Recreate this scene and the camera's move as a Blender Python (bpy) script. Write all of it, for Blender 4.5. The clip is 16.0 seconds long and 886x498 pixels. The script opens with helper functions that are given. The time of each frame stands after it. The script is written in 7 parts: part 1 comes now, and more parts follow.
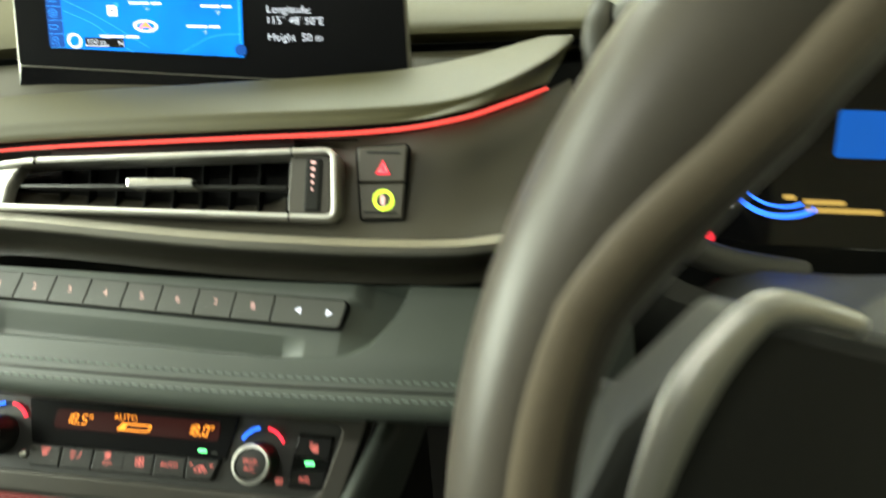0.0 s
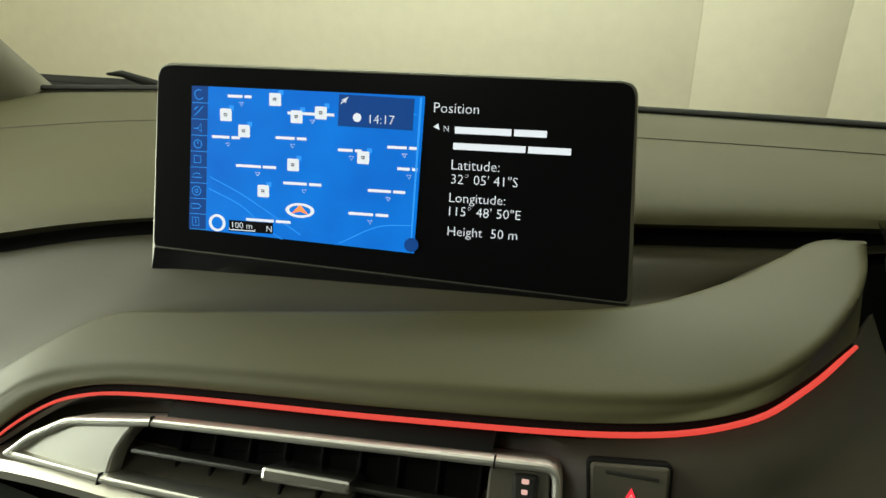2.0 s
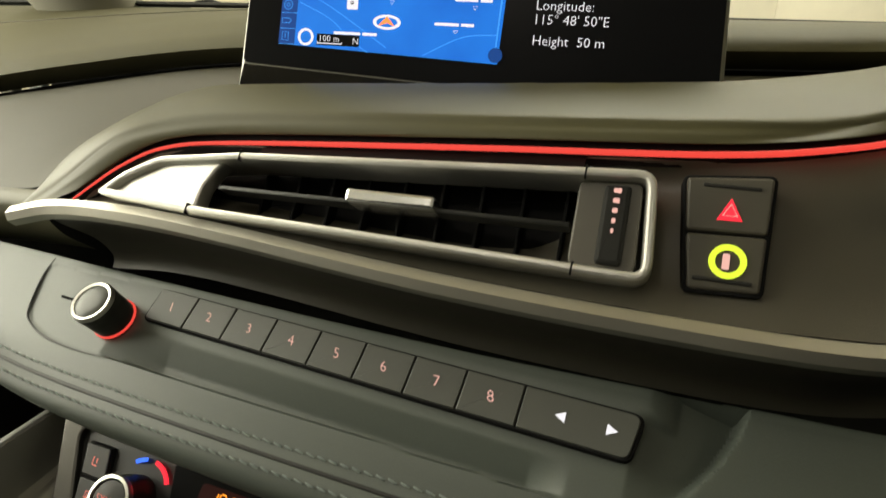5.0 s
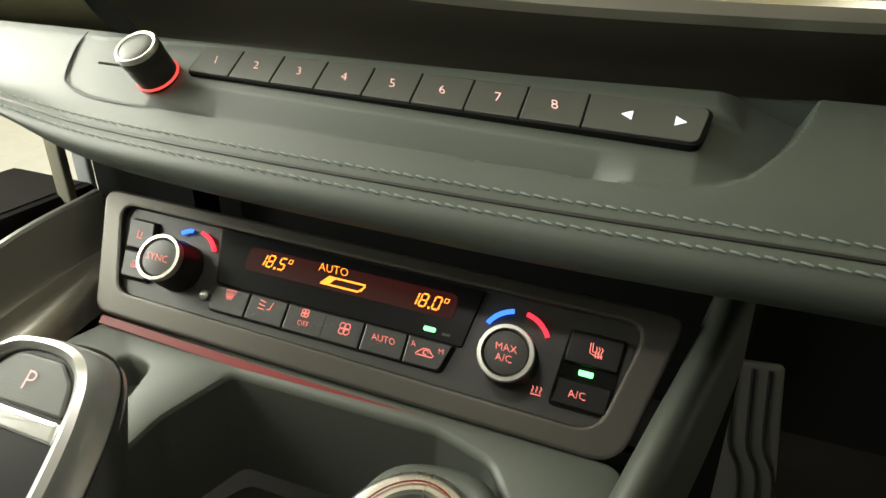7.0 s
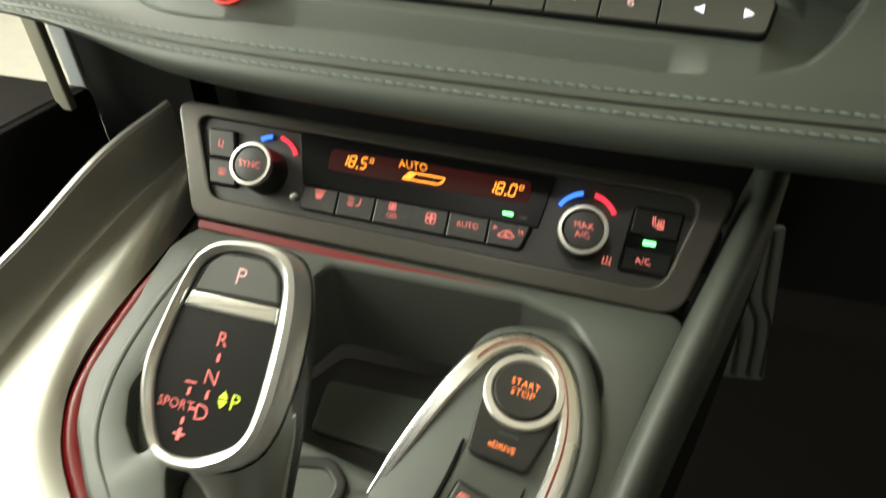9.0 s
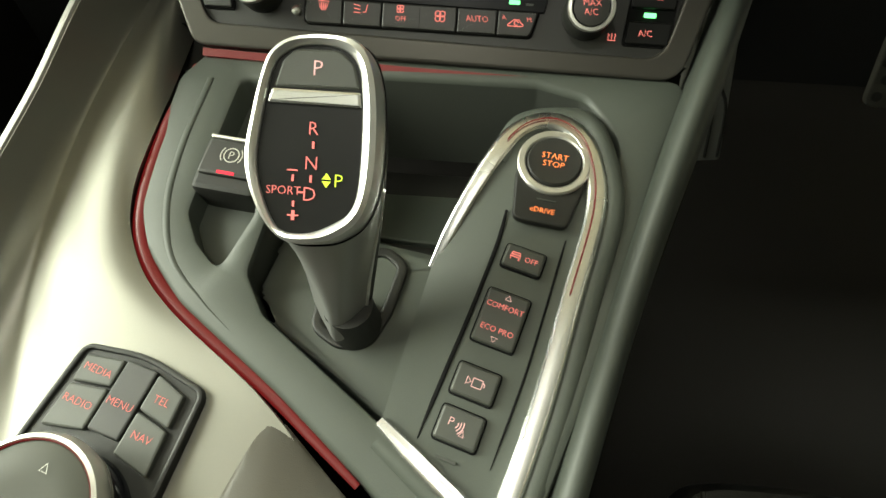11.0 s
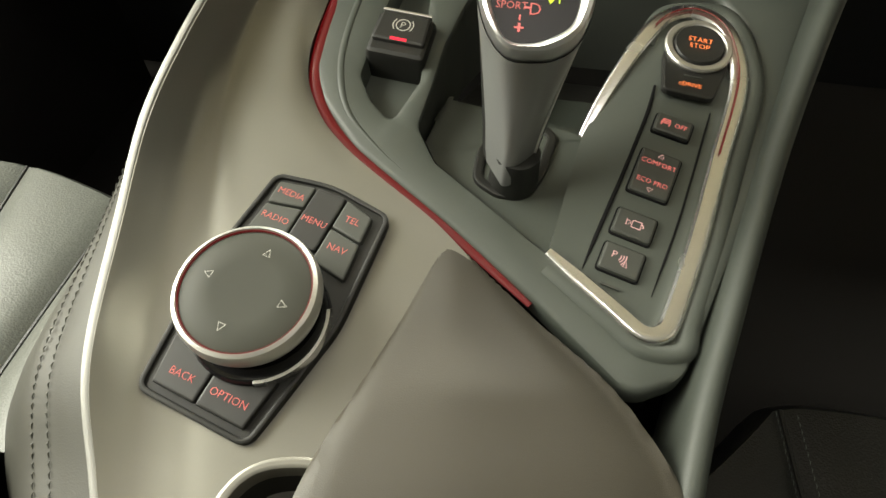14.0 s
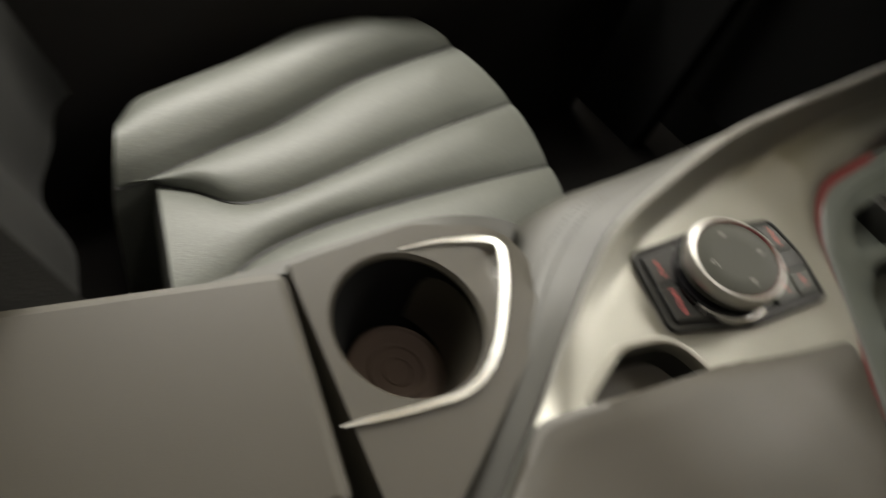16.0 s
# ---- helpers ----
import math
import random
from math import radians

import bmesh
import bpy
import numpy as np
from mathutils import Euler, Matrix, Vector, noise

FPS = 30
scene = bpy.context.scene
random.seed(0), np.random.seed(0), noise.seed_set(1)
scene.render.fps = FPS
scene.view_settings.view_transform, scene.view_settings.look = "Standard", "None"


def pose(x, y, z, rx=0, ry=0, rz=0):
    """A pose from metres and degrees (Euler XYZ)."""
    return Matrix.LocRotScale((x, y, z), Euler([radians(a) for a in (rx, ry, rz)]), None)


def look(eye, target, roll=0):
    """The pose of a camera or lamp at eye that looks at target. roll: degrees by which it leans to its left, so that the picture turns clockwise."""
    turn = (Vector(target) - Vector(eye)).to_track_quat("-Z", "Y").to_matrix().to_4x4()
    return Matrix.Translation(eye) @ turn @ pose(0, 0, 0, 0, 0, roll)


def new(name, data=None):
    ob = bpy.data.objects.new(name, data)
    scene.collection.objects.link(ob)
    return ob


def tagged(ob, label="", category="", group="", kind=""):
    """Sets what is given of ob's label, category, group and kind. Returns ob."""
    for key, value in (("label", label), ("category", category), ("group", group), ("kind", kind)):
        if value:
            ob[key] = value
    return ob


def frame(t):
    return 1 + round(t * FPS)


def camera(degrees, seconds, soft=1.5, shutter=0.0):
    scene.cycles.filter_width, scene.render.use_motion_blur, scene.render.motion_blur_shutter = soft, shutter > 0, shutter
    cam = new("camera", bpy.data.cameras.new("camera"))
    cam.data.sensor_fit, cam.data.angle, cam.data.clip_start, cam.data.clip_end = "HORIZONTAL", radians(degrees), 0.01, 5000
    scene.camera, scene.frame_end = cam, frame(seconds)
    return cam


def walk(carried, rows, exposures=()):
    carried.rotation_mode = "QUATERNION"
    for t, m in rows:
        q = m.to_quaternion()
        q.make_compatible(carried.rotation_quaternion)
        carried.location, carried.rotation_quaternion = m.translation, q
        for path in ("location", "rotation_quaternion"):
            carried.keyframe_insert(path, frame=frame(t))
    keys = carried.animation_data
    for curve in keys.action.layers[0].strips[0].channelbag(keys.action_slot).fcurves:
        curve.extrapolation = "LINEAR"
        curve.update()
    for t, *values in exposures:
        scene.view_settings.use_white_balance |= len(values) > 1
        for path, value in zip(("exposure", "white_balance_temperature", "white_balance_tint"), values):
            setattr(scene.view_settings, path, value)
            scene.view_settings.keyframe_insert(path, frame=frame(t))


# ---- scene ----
cam = camera(73.8, 16.0, shutter=0.5)
PATH = [
    (0, (0.0339, -0.0058, 0.8518), (-0.0214, 0.8653, 0.3639), 1.33),
    (0.5, (0.0078, 0.0602, 0.8486), (-0.1284, 0.9492, 0.4113), 1.66),
    (1, (-0.0271, 0.0981, 0.8957), (-0.1567, 0.9637, 0.4121), 2.17),
    (1.5, (-0.0401, 0.1175, 0.8944), (-0.2319, 0.9987, 0.4622), 1.27),
    (2, (-0.0412, 0.1176, 0.8973), (-0.2640, 0.9992, 0.4812), 0.82),
    (2.5, (-0.0392, 0.1164, 0.8977), (-0.2853, 0.9970, 0.4928), 0.54),
    (3, (-0.0394, 0.1134, 0.8961), (-0.2994, 0.9940, 0.4999), 0.39),
    (3.5, (-0.0406, 0.0954, 0.8726), (-0.3139, 0.9810, 0.4971), 0.40),
    (3.7, (-0.0403, 0.0885, 0.8558), (-0.3256, 0.9728, 0.4863), 0.59),
    (5.8, (-0.0453, 0.0611, 0.7633), (-0.3377, 0.9371, 0.3797), 3.29),
    (6, (-0.0495, 0.0541, 0.7506), (-0.3305, 0.9240, 0.3450), 3.44),
    (6.5, (-0.0492, 0.0406, 0.7269), (-0.3256, 0.8933, 0.2836), 3.00),
    (7, (-0.0506, 0.0367, 0.7211), (-0.3265, 0.8837, 0.2667), 2.81),
    (7.5, (-0.0524, 0.0338, 0.7216), (-0.3247, 0.8769, 0.2579), 2.71),
    (8, (-0.0557, 0.0381, 0.7251), (-0.3280, 0.8754, 0.2510), 2.51),
    (8.5, (-0.0689, 0.0185, 0.7329), (-0.3260, 0.8421, 0.2274), 2.19),
    (9, (-0.0849, 0.0022, 0.7377), (-0.2905, 0.7593, 0.1176), 0.78),
    (9.5, (-0.1056, -0.0117, 0.7242), (-0.2471, 0.6653, 0.0019), 0.04),
    (9.7, (-0.1104, -0.0210, 0.7256), (-0.2375, 0.6158, -0.0348), -0.56),
    (11.8, (-0.1203, -0.0431, 0.7402), (-0.1747, 0.5481, -0.0645), -0.57),
    (12, (-0.1234, -0.0483, 0.7379), (-0.1735, 0.5458, -0.0649), -0.31),
    (12.5, (-0.1474, -0.0782, 0.7227), (-0.1917, 0.5301, -0.0698), 0.27),
    (13, (-0.1702, -0.1036, 0.7132), (-0.2206, 0.5104, -0.0745), 1.00),
    (13.5, (-0.1730, -0.1138, 0.7111), (-0.2420, 0.5036, -0.0725), 1.17),
    (14, (-0.1764, -0.1151, 0.7117), (-0.2541, 0.5008, -0.0723), 2.17),
    (14.5, (-0.1804, -0.1276, 0.7066), (-0.2659, 0.4946, -0.0716), 3.76),
    (15, (-0.1863, -0.1767, 0.7080), (-0.2978, 0.4465, -0.0661), 8.72),
    (15.5, (-0.1967, -0.2420, 0.7215), (-0.4109, 0.3726, -0.0377), 20.26),
    (16, (-0.2238, -0.3014, 0.7194), (-0.6245, 0.2558, -0.0079), 25.78),
]
# seconds, stops, kelvin, tint
EXPOSURES = [(0, 1.27, 6350, 9), (0.5, 1.3, 6350, 8), (0.9, 1.2, 6300, 6), (1.5, 0.38, 6450, 7), (2.5, 0.12, 6650, 11), (3.7, 0.04, 7000, 12), (5.8, 0.48, 7000, 24), (6.1, 0.53, 6900, 24), (6.5, 1.08, 6600, 21), (8.0, 1.15, 6600, 19), (9.7, 1.22, 6600, 18), (12.0, 0.88, 6500, 10), (12.5, 1.08, 6600, 14), (13.5, 0.87, 6600, 21), (14.5, 0.6, 6600, 24), (15.2, 0.29, 6600, 26), (16.0, 0.05, 6500, 30)]
walk(cam, [(t, look(eye, target, roll)) for t, eye, target, roll in PATH], EXPOSURES)

# ---- light -------------------------------------------------------------
world = bpy.data.worlds.new("garage_air")
world.use_nodes = True
world.node_tree.nodes["Background"].inputs[0].default_value = (0.90, 0.86, 0.70, 1)
world.node_tree.nodes["Background"].inputs[1].default_value = 0.06
scene.world = world


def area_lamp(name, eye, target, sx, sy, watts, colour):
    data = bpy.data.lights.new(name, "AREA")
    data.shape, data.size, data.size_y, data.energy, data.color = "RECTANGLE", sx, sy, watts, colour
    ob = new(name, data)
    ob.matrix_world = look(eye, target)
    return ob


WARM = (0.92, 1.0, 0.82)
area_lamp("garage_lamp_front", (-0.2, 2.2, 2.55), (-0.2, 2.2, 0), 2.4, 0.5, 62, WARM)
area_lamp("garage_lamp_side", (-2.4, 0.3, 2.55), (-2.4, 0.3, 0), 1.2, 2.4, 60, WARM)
# added area lamp in the opening, standing in for garage light from outside
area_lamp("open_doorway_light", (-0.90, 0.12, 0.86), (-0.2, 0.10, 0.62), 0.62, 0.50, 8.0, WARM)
area_lamp("dome_lamp", (-0.19, -0.10, 1.165), (-0.16, 0.02, 0.5), 0.085, 0.04, 0.32, (0.97, 0.97, 0.84))
# unseen weak fill added to brighten what faces the driver's side
area_lamp("driver_side_fill_lamp", (2.3, 0.0, 2.55), (2.3, 0.0, 0), 0.6, 2.0, 4, WARM)


# ---- materials ---------------------------------------------------------
def mat(name, base, rough=0.5, metal=0.0, grain=0.0, scale=400.0, bump=0.0, blotch=0.12, coat=0.0, emit=None, strength=0.0, cell=False):
    """Principled surface with fine grain, large uneven wear and relief in object metres."""
    m = bpy.data.materials.new(name)
    m.use_nodes = True
    nt = m.node_tree
    b = nt.nodes["Principled BSDF"]
    b.inputs["Base Color"].default_value = (*base, 1)
    b.inputs["Roughness"].default_value = rough
    b.inputs["Metallic"].default_value = metal
    b.inputs["Coat Weight"].default_value = coat
    if emit:
        b.inputs["Emission Color"].default_value = (*emit, 1)
        b.inputs["Emission Strength"].default_value = strength
    if grain or blotch:
        tc = nt.nodes.new("ShaderNodeTexCoord")
        fine = nt.nodes.new("ShaderNodeTexVoronoi" if cell else "ShaderNodeTexNoise")
        fine.inputs["Scale"].default_value = scale
        broad = nt.nodes.new("ShaderNodeTexNoise")
        broad.inputs["Scale"].default_value = 14
        broad.inputs["Detail"].default_value = 3
        nt.links.new(tc.outputs["Object"], fine.inputs["Vector"])
        nt.links.new(tc.outputs["Object"], broad.inputs["Vector"])
        fac = fine.outputs["Distance"] if cell else fine.outputs["Fac"]
        mix = nt.nodes.new("ShaderNodeMath")
        mix.operation = "MULTIPLY_ADD"
        nt.links.new(broad.outputs["Fac"], mix.inputs[0])
        mix.inputs[1].default_value = 2 * blotch
        mix.inputs[2].default_value = 1 - blotch
        add = nt.nodes.new("ShaderNodeMath")
        add.operation = "MULTIPLY_ADD"
        nt.links.new(fac, add.inputs[0])
        add.inputs[1].default_value = grain
        nt.links.new(mix.outputs[0], add.inputs[2])
        tone = nt.nodes.new("ShaderNodeVectorMath")
        tone.operation = "SCALE"
        tone.inputs[0].default_value = base
        nt.links.new(add.outputs[0], tone.inputs["Scale"])
        nt.links.new(tone.outputs[0], b.inputs["Base Color"])
        gloss = nt.nodes.new("ShaderNodeMath")
        gloss.operation = "MULTIPLY_ADD"
        nt.links.new(broad.outputs["Fac"], gloss.inputs[0])
        gloss.inputs[1].default_value = 0.16
        gloss.inputs[2].default_value = rough - 0.08
        nt.links.new(gloss.outputs[0], b.inputs["Roughness"])
        if bump:
            bp = nt.nodes.new("ShaderNodeBump")
            bp.inputs["Strength"].default_value = bump
            bp.inputs["Distance"].default_value = 0.0004
            nt.links.new(fac, bp.inputs["Height"])
            nt.links.new(bp.outputs[0], b.inputs["Normal"])
    return m


def glow(name, colour, strength):
    m = mat(name, (0.01, 0.01, 0.01), 0.5, blotch=0, emit=colour, strength=strength)
    m.node_tree.nodes["Principled BSDF"].inputs["Specular IOR Level"].default_value = 0.1
    return m


SOFT = mat("soft_dash_olive", (0.068, 0.063, 0.029), 0.50, grain=0.12, scale=1500, bump=0.10)
DASH = mat("upper_dash_grey", (0.078, 0.071, 0.034), 0.65, grain=0.12, scale=1500, bump=0.25)
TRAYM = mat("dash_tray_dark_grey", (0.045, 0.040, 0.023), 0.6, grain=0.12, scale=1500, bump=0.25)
FASCIA = mat("fascia_dark_plastic", (0.064, 0.058, 0.044), 0.42, grain=0.15, scale=2200, bump=0.2)
LEATHER = mat("grey_leather", (0.056, 0.066, 0.056), 0.47, grain=0.12, scale=1700, bump=0.07, cell=True)
RAILM = mat("rail_leather", (0.044, 0.050, 0.042), 0.48, grain=0.12, scale=1700, bump=0.08, cell=True)
LEATHERD = mat("dark_grey_leather", (0.05, 0.054, 0.047), 0.5, grain=0.15, scale=1700, bump=0.22, cell=True)
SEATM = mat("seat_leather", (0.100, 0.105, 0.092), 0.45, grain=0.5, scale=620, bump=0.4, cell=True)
# near-black copy of the seat leather for shaded seat parts, also for seams
SEATD = mat("seat_shade_and_seam", (0.020, 0.020, 0.019), 0.45, grain=0.3, scale=700, bump=0.6, cell=True)
THREAD = mat("grey_green_thread", (0.175, 0.21, 0.195), 0.7)
SILVER = mat("satin_silver_paint", (0.235, 0.228, 0.200), 0.36, metal=0.70, grain=0.08, scale=2500, blotch=0.05)
BEZEL = mat("satin_graphite", (0.20, 0.195, 0.165), 0.4, metal=0.5, grain=0.08, scale=2500, blotch=0.06)
CHROME = mat("satin_chrome", (0.70, 0.69, 0.65), 0.42, metal=1.0, blotch=0.04)
BRIGHT = mat("bright_chrome", (0.82, 0.82, 0.81), 0.25, metal=1.0, blotch=0.03)
GRIP = mat("satin_grip_silver", (0.30, 0.305, 0.295), 0.36, metal=0.6, grain=0.08, scale=2500, blotch=0.05)
EDGEM = mat("satin_edge_silver", (0.22, 0.216, 0.20), 0.42, metal=0.6, blotch=0.04)
PAD = mat("touch_pad_black", (0.045, 0.046, 0.036), 0.5, grain=0.1, scale=2400)
TRIMM = mat("brushed_trim_metal", (0.50, 0.48, 0.42), 0.34, metal=0.85, grain=0.08, scale=2500, blotch=0.05)
FRAMEM = mat("satin_frame_silver", (0.64, 0.64, 0.63), 0.32, metal=0.85, blotch=0.04)
DECK = mat("deck_soft_black", (0.066, 0.074, 0.063), 0.48, grain=0.15, scale=2200, bump=0.2)
PLASTIC = mat("black_plastic", (0.018, 0.018, 0.016), 0.45, grain=0.15, scale=2400, bump=0.2)
KEYM = mat("key_dark_grey", (0.054, 0.057, 0.049), 0.45, grain=0.12, scale=2400, bump=0.15)
BUTTON = mat("button_charcoal", (0.020, 0.020, 0.018), 0.42, grain=0.12, scale=2400, bump=0.15)
SCREENG = mat("screen_glass", (0.005, 0.005, 0.006), 0.30, blotch=0)
SCREENG.node_tree.nodes["Principled BSDF"].inputs["Specular IOR Level"].default_value = 0.12
FACEM = mat("smooth_black_face", (0.010, 0.010, 0.010), 0.34, blotch=0)
FACEM.node_tree.nodes["Principled BSDF"].inputs["Specular IOR Level"].default_value = 0.25
GLOSS = mat("black_gloss", (0.006, 0.006, 0.007), 0.08, blotch=0)
# near-black without gloss: the depth shade of the vent put into colour
VENTM = mat("vent_shade_black", (0.004, 0.004, 0.004), 0.6, blotch=0)
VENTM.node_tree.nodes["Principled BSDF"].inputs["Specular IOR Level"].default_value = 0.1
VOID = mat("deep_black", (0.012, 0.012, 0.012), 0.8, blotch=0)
RUBBER = mat("black_rubber", (0.02, 0.02, 0.018), 0.7)
HOODM = mat("hood_dark_grey", (0.05, 0.048, 0.04), 0.5, grain=0.12, scale=1500, bump=0.25)
TAUPE = mat("taupe_soft_lid", (0.052, 0.046, 0.034), 0.47, grain=0.1, scale=2200, bump=0.2)
MATM = mat("brown_rubber_mat", (0.15, 0.105, 0.08), 0.6)
CARPET = mat("black_carpet", (0.014, 0.013, 0.0125), 0.95, grain=0.8, scale=900, bump=0.8)
WALLM = mat("cream_wall_paint", (0.80, 0.75, 0.61), 0.8, blotch=0.05, grain=0.03, scale=60)
FLOORM = mat("garage_concrete", (0.28, 0.27, 0.25), 0.8, grain=0.2, scale=40)
BODY = mat("dark_car_lining", (0.06, 0.058, 0.05), 0.8)
# lining paler than likely, so that chrome and cabin get more bounced light
ROOFM = mat("pale_bounce_headlining", (0.58, 0.57, 0.52), 0.9, grain=0.2, scale=900)
GRAPHITE = mat("climate_graphite", (0.066, 0.062, 0.054), 0.38, metal=0.65, grain=0.08, scale=2500, blotch=0.06)
PILLAR = mat("pillar_cloth", (0.20, 0.19, 0.15), 0.85, grain=0.2, scale=900)
REDLINE = glow("red_light_line", (1.0, 0.085, 0.06), 0.7)
REDDIM = mat("dim_red_light", (0.075, 0.010, 0.010), 0.4, blotch=0.1, emit=(0.9, 0.02, 0.025), strength=0.060)
REDTXT = glow("red_lettering", (1.0, 0.25, 0.19), 0.74)
PINKTXT = glow("pale_red_lettering", (1.0, 0.60, 0.50), 0.7)
ORANGE = glow("orange_lettering", (1.0, 0.25, 0.06), 1.3)
AMBER = glow("amber_digits", (1.0, 0.33, 0.03), 1.15)
GOLDTXT = glow("gold_message_text", (0.85, 0.55, 0.12), 0.35)
GREEN = glow("green_led", (0.15, 1.0, 0.25), 1.6)
LIME = glow("lime_green_light", (0.65, 0.95, 0.05), 1.0)
WHITE = glow("white_screen_pixels", (0.85, 0.92, 0.95), 0.85)
GREYTXT = mat("pale_grey_print", (0.55, 0.54, 0.48), 0.6, blotch=0)
SCREENBLUE = glow("screen_blue", (0.0, 0.20, 0.78), 0.85)
nt = SCREENBLUE.node_tree
wave = nt.nodes.new("ShaderNodeTexNoise")
wave.inputs["Scale"].default_value = 26
wave.inputs["Detail"].default_value = 2
where = nt.nodes.new("ShaderNodeTexCoord")
tone = nt.nodes.new("ShaderNodeMix")
tone.data_type = "RGBA"
tone.inputs[6].default_value = (0.0, 0.105, 0.56, 1)
tone.inputs[7].default_value = (0.0, 0.26, 0.92, 1)
nt.links.new(where.outputs["Object"], wave.inputs["Vector"])
nt.links.new(wave.outputs["Fac"], tone.inputs[0])
nt.links.new(tone.outputs[2], nt.nodes["Principled BSDF"].inputs["Emission Color"])
SCREENDARK = glow("screen_dark_blue", (0.004, 0.055, 0.24), 0.9)
SCREENLINE = glow("screen_light_blue", (0.03, 0.33, 0.95), 0.9)
BLUELED = glow("blue_mark", (0.03, 0.16, 1.0), 1.3)
REDLED = glow("red_mark", (1.0, 0.03, 0.05), 1.1)
ORANGEBG = glow("display_red_haze", (0.5, 0.02, 0.01), 0.028)

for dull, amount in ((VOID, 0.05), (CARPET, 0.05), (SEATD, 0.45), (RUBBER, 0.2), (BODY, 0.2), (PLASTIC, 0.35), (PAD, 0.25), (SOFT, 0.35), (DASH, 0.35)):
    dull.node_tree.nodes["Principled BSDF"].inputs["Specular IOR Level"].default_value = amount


# ---- mesh helpers ------------------------------------------------------
def thing(name, label, category, at=(0, 0, 0), group="", kind=""):
    ob = new(name)
    ob.location = at
    bpy.context.view_layer.update()
    return tagged(ob, label, category, group, kind)


def part(name, bm, material, parent=None, label="", smooth=True):
    """Links a bmesh, given in world metres, as one mesh object under its thing or part."""
    bmesh.ops.recalc_face_normals(bm, faces=bm.faces)
    me = bpy.data.meshes.new(name)
    bm.to_mesh(me)
    bm.free()
    me.materials.append(material)
    if smooth:
        me.polygons.foreach_set("use_smooth", [True] * len(me.polygons))
        me.set_sharp_from_angle(angle=radians(38))
        me.polygons.foreach_set("use_smooth", [len(p.vertices) < 5 for p in me.polygons])
    ob = new(name, me)
    if parent:
        ob.parent = parent
        where = parent.location
        up = parent.parent
        while up:
            where = where + up.location
            up = up.parent
        me.transform(Matrix.Translation(-where))
    if label:
        tagged(ob, label)
    return ob


class Face:
    """A flat working frame: a to its right, b up along it, h out of it."""

    def __init__(self, o, u, v):
        self.o, self.u = Vector(o), Vector(u).normalized()
        v = Vector(v)
        self.v = (v - self.u * v.dot(self.u)).normalized()
        self.n = self.u.cross(self.v)

    def at(self, a, b, h=0.0):
        return self.o + self.u * a + self.v * b + self.n * h

    def turned(self, a, b, h=0.0, deg=0.0):
        c, s = math.cos(radians(deg)), math.sin(radians(deg))
        return Face(self.at(a, b, h), self.u * c + self.v * s, self.v * c - self.u * s)

    def local(self, p):
        d = Vector(p) - self.o
        return d.dot(self.u), d.dot(self.v), d.dot(self.n)


def cr(pts, n, closed=False):
    """A smooth curve through the points, in n even steps along its length."""
    P = [np.array(p, float) for p in pts]
    m = len(P)
    fine = []
    for i in range(m if closed else m - 1):
        if closed:
            p0, p1, p2, p3 = P[i - 1], P[i], P[(i + 1) % m], P[(i + 2) % m]
        else:
            p1, p2 = P[i], P[i + 1]
            p0 = P[i - 1] if i else 2 * p1 - p2
            p3 = P[i + 2] if i + 2 < m else 2 * p2 - p1
        for k in range(16):
            t = k / 16
            fine.append(0.5 * (2 * p1 + (p2 - p0) * t + (2 * p0 - 5 * p1 + 4 * p2 - p3) * t * t + (3 * p1 - p0 - 3 * p2 + p3) * t ** 3))
    fine.append(P[0] if closed else P[-1])
    fine = np.array(fine)
    d = np.r_[0, np.cumsum(np.linalg.norm(np.diff(fine, axis=0), axis=1))]
    s = np.linspace(0, d[-1], n + 1)[:n] if closed else np.linspace(0, d[-1], n)
    return np.array([np.interp(s, d, fine[:, k]) for k in range(fine.shape[1])]).T


def grid(rows, thick=0.0, loop=False, flip=False):
    """A sheet through rows of points, with real thickness where asked."""
    A = np.array([[list(p) for p in r] for r in rows], float)
    bm = bmesh.new()
    nr, nc = A.shape[:2]

    def sheet(B):
        vs = [[bm.verts.new(B[i, j]) for j in range(nc)] for i in range(nr)]
        for i in range(nr - 1):
            for j in range(nc if loop else nc - 1):
                bm.faces.new((vs[i][j], vs[i][(j + 1) % nc], vs[i + 1][(j + 1) % nc], vs[i + 1][j]))
        return vs

    top = sheet(A)
    if thick:
        du = np.gradient(A, axis=1)
        dv = np.gradient(A, axis=0)
        nn = np.cross(du, dv)
        nn /= np.maximum(np.linalg.norm(nn, axis=2, keepdims=True), 1e-9)
        low = sheet(A + (thick if flip else -thick) * nn)
        edge = [[(i, 0) for i in range(nr)], [(i, nc - 1) for i in range(nr)]] if not loop else []
        edge += [[(0, j) for j in range(nc)], [(nr - 1, j) for j in range(nc)]]
        for run in edge:
            for (a, b), (c, d) in zip(run, run[1:]):
                bm.faces.new((top[a][b], top[c][d], low[c][d], low[a][b]))
    return bm


def skin(curves, n, m, thick=0.0, flip=False):
    """A sheet through control curves that run the same way."""
    C = np.array([cr(c, n) for c in curves])
    return grid([*np.array([cr(C[:, j], m) for j in range(n)]).transpose(1, 0, 2)], thick, flip=flip)


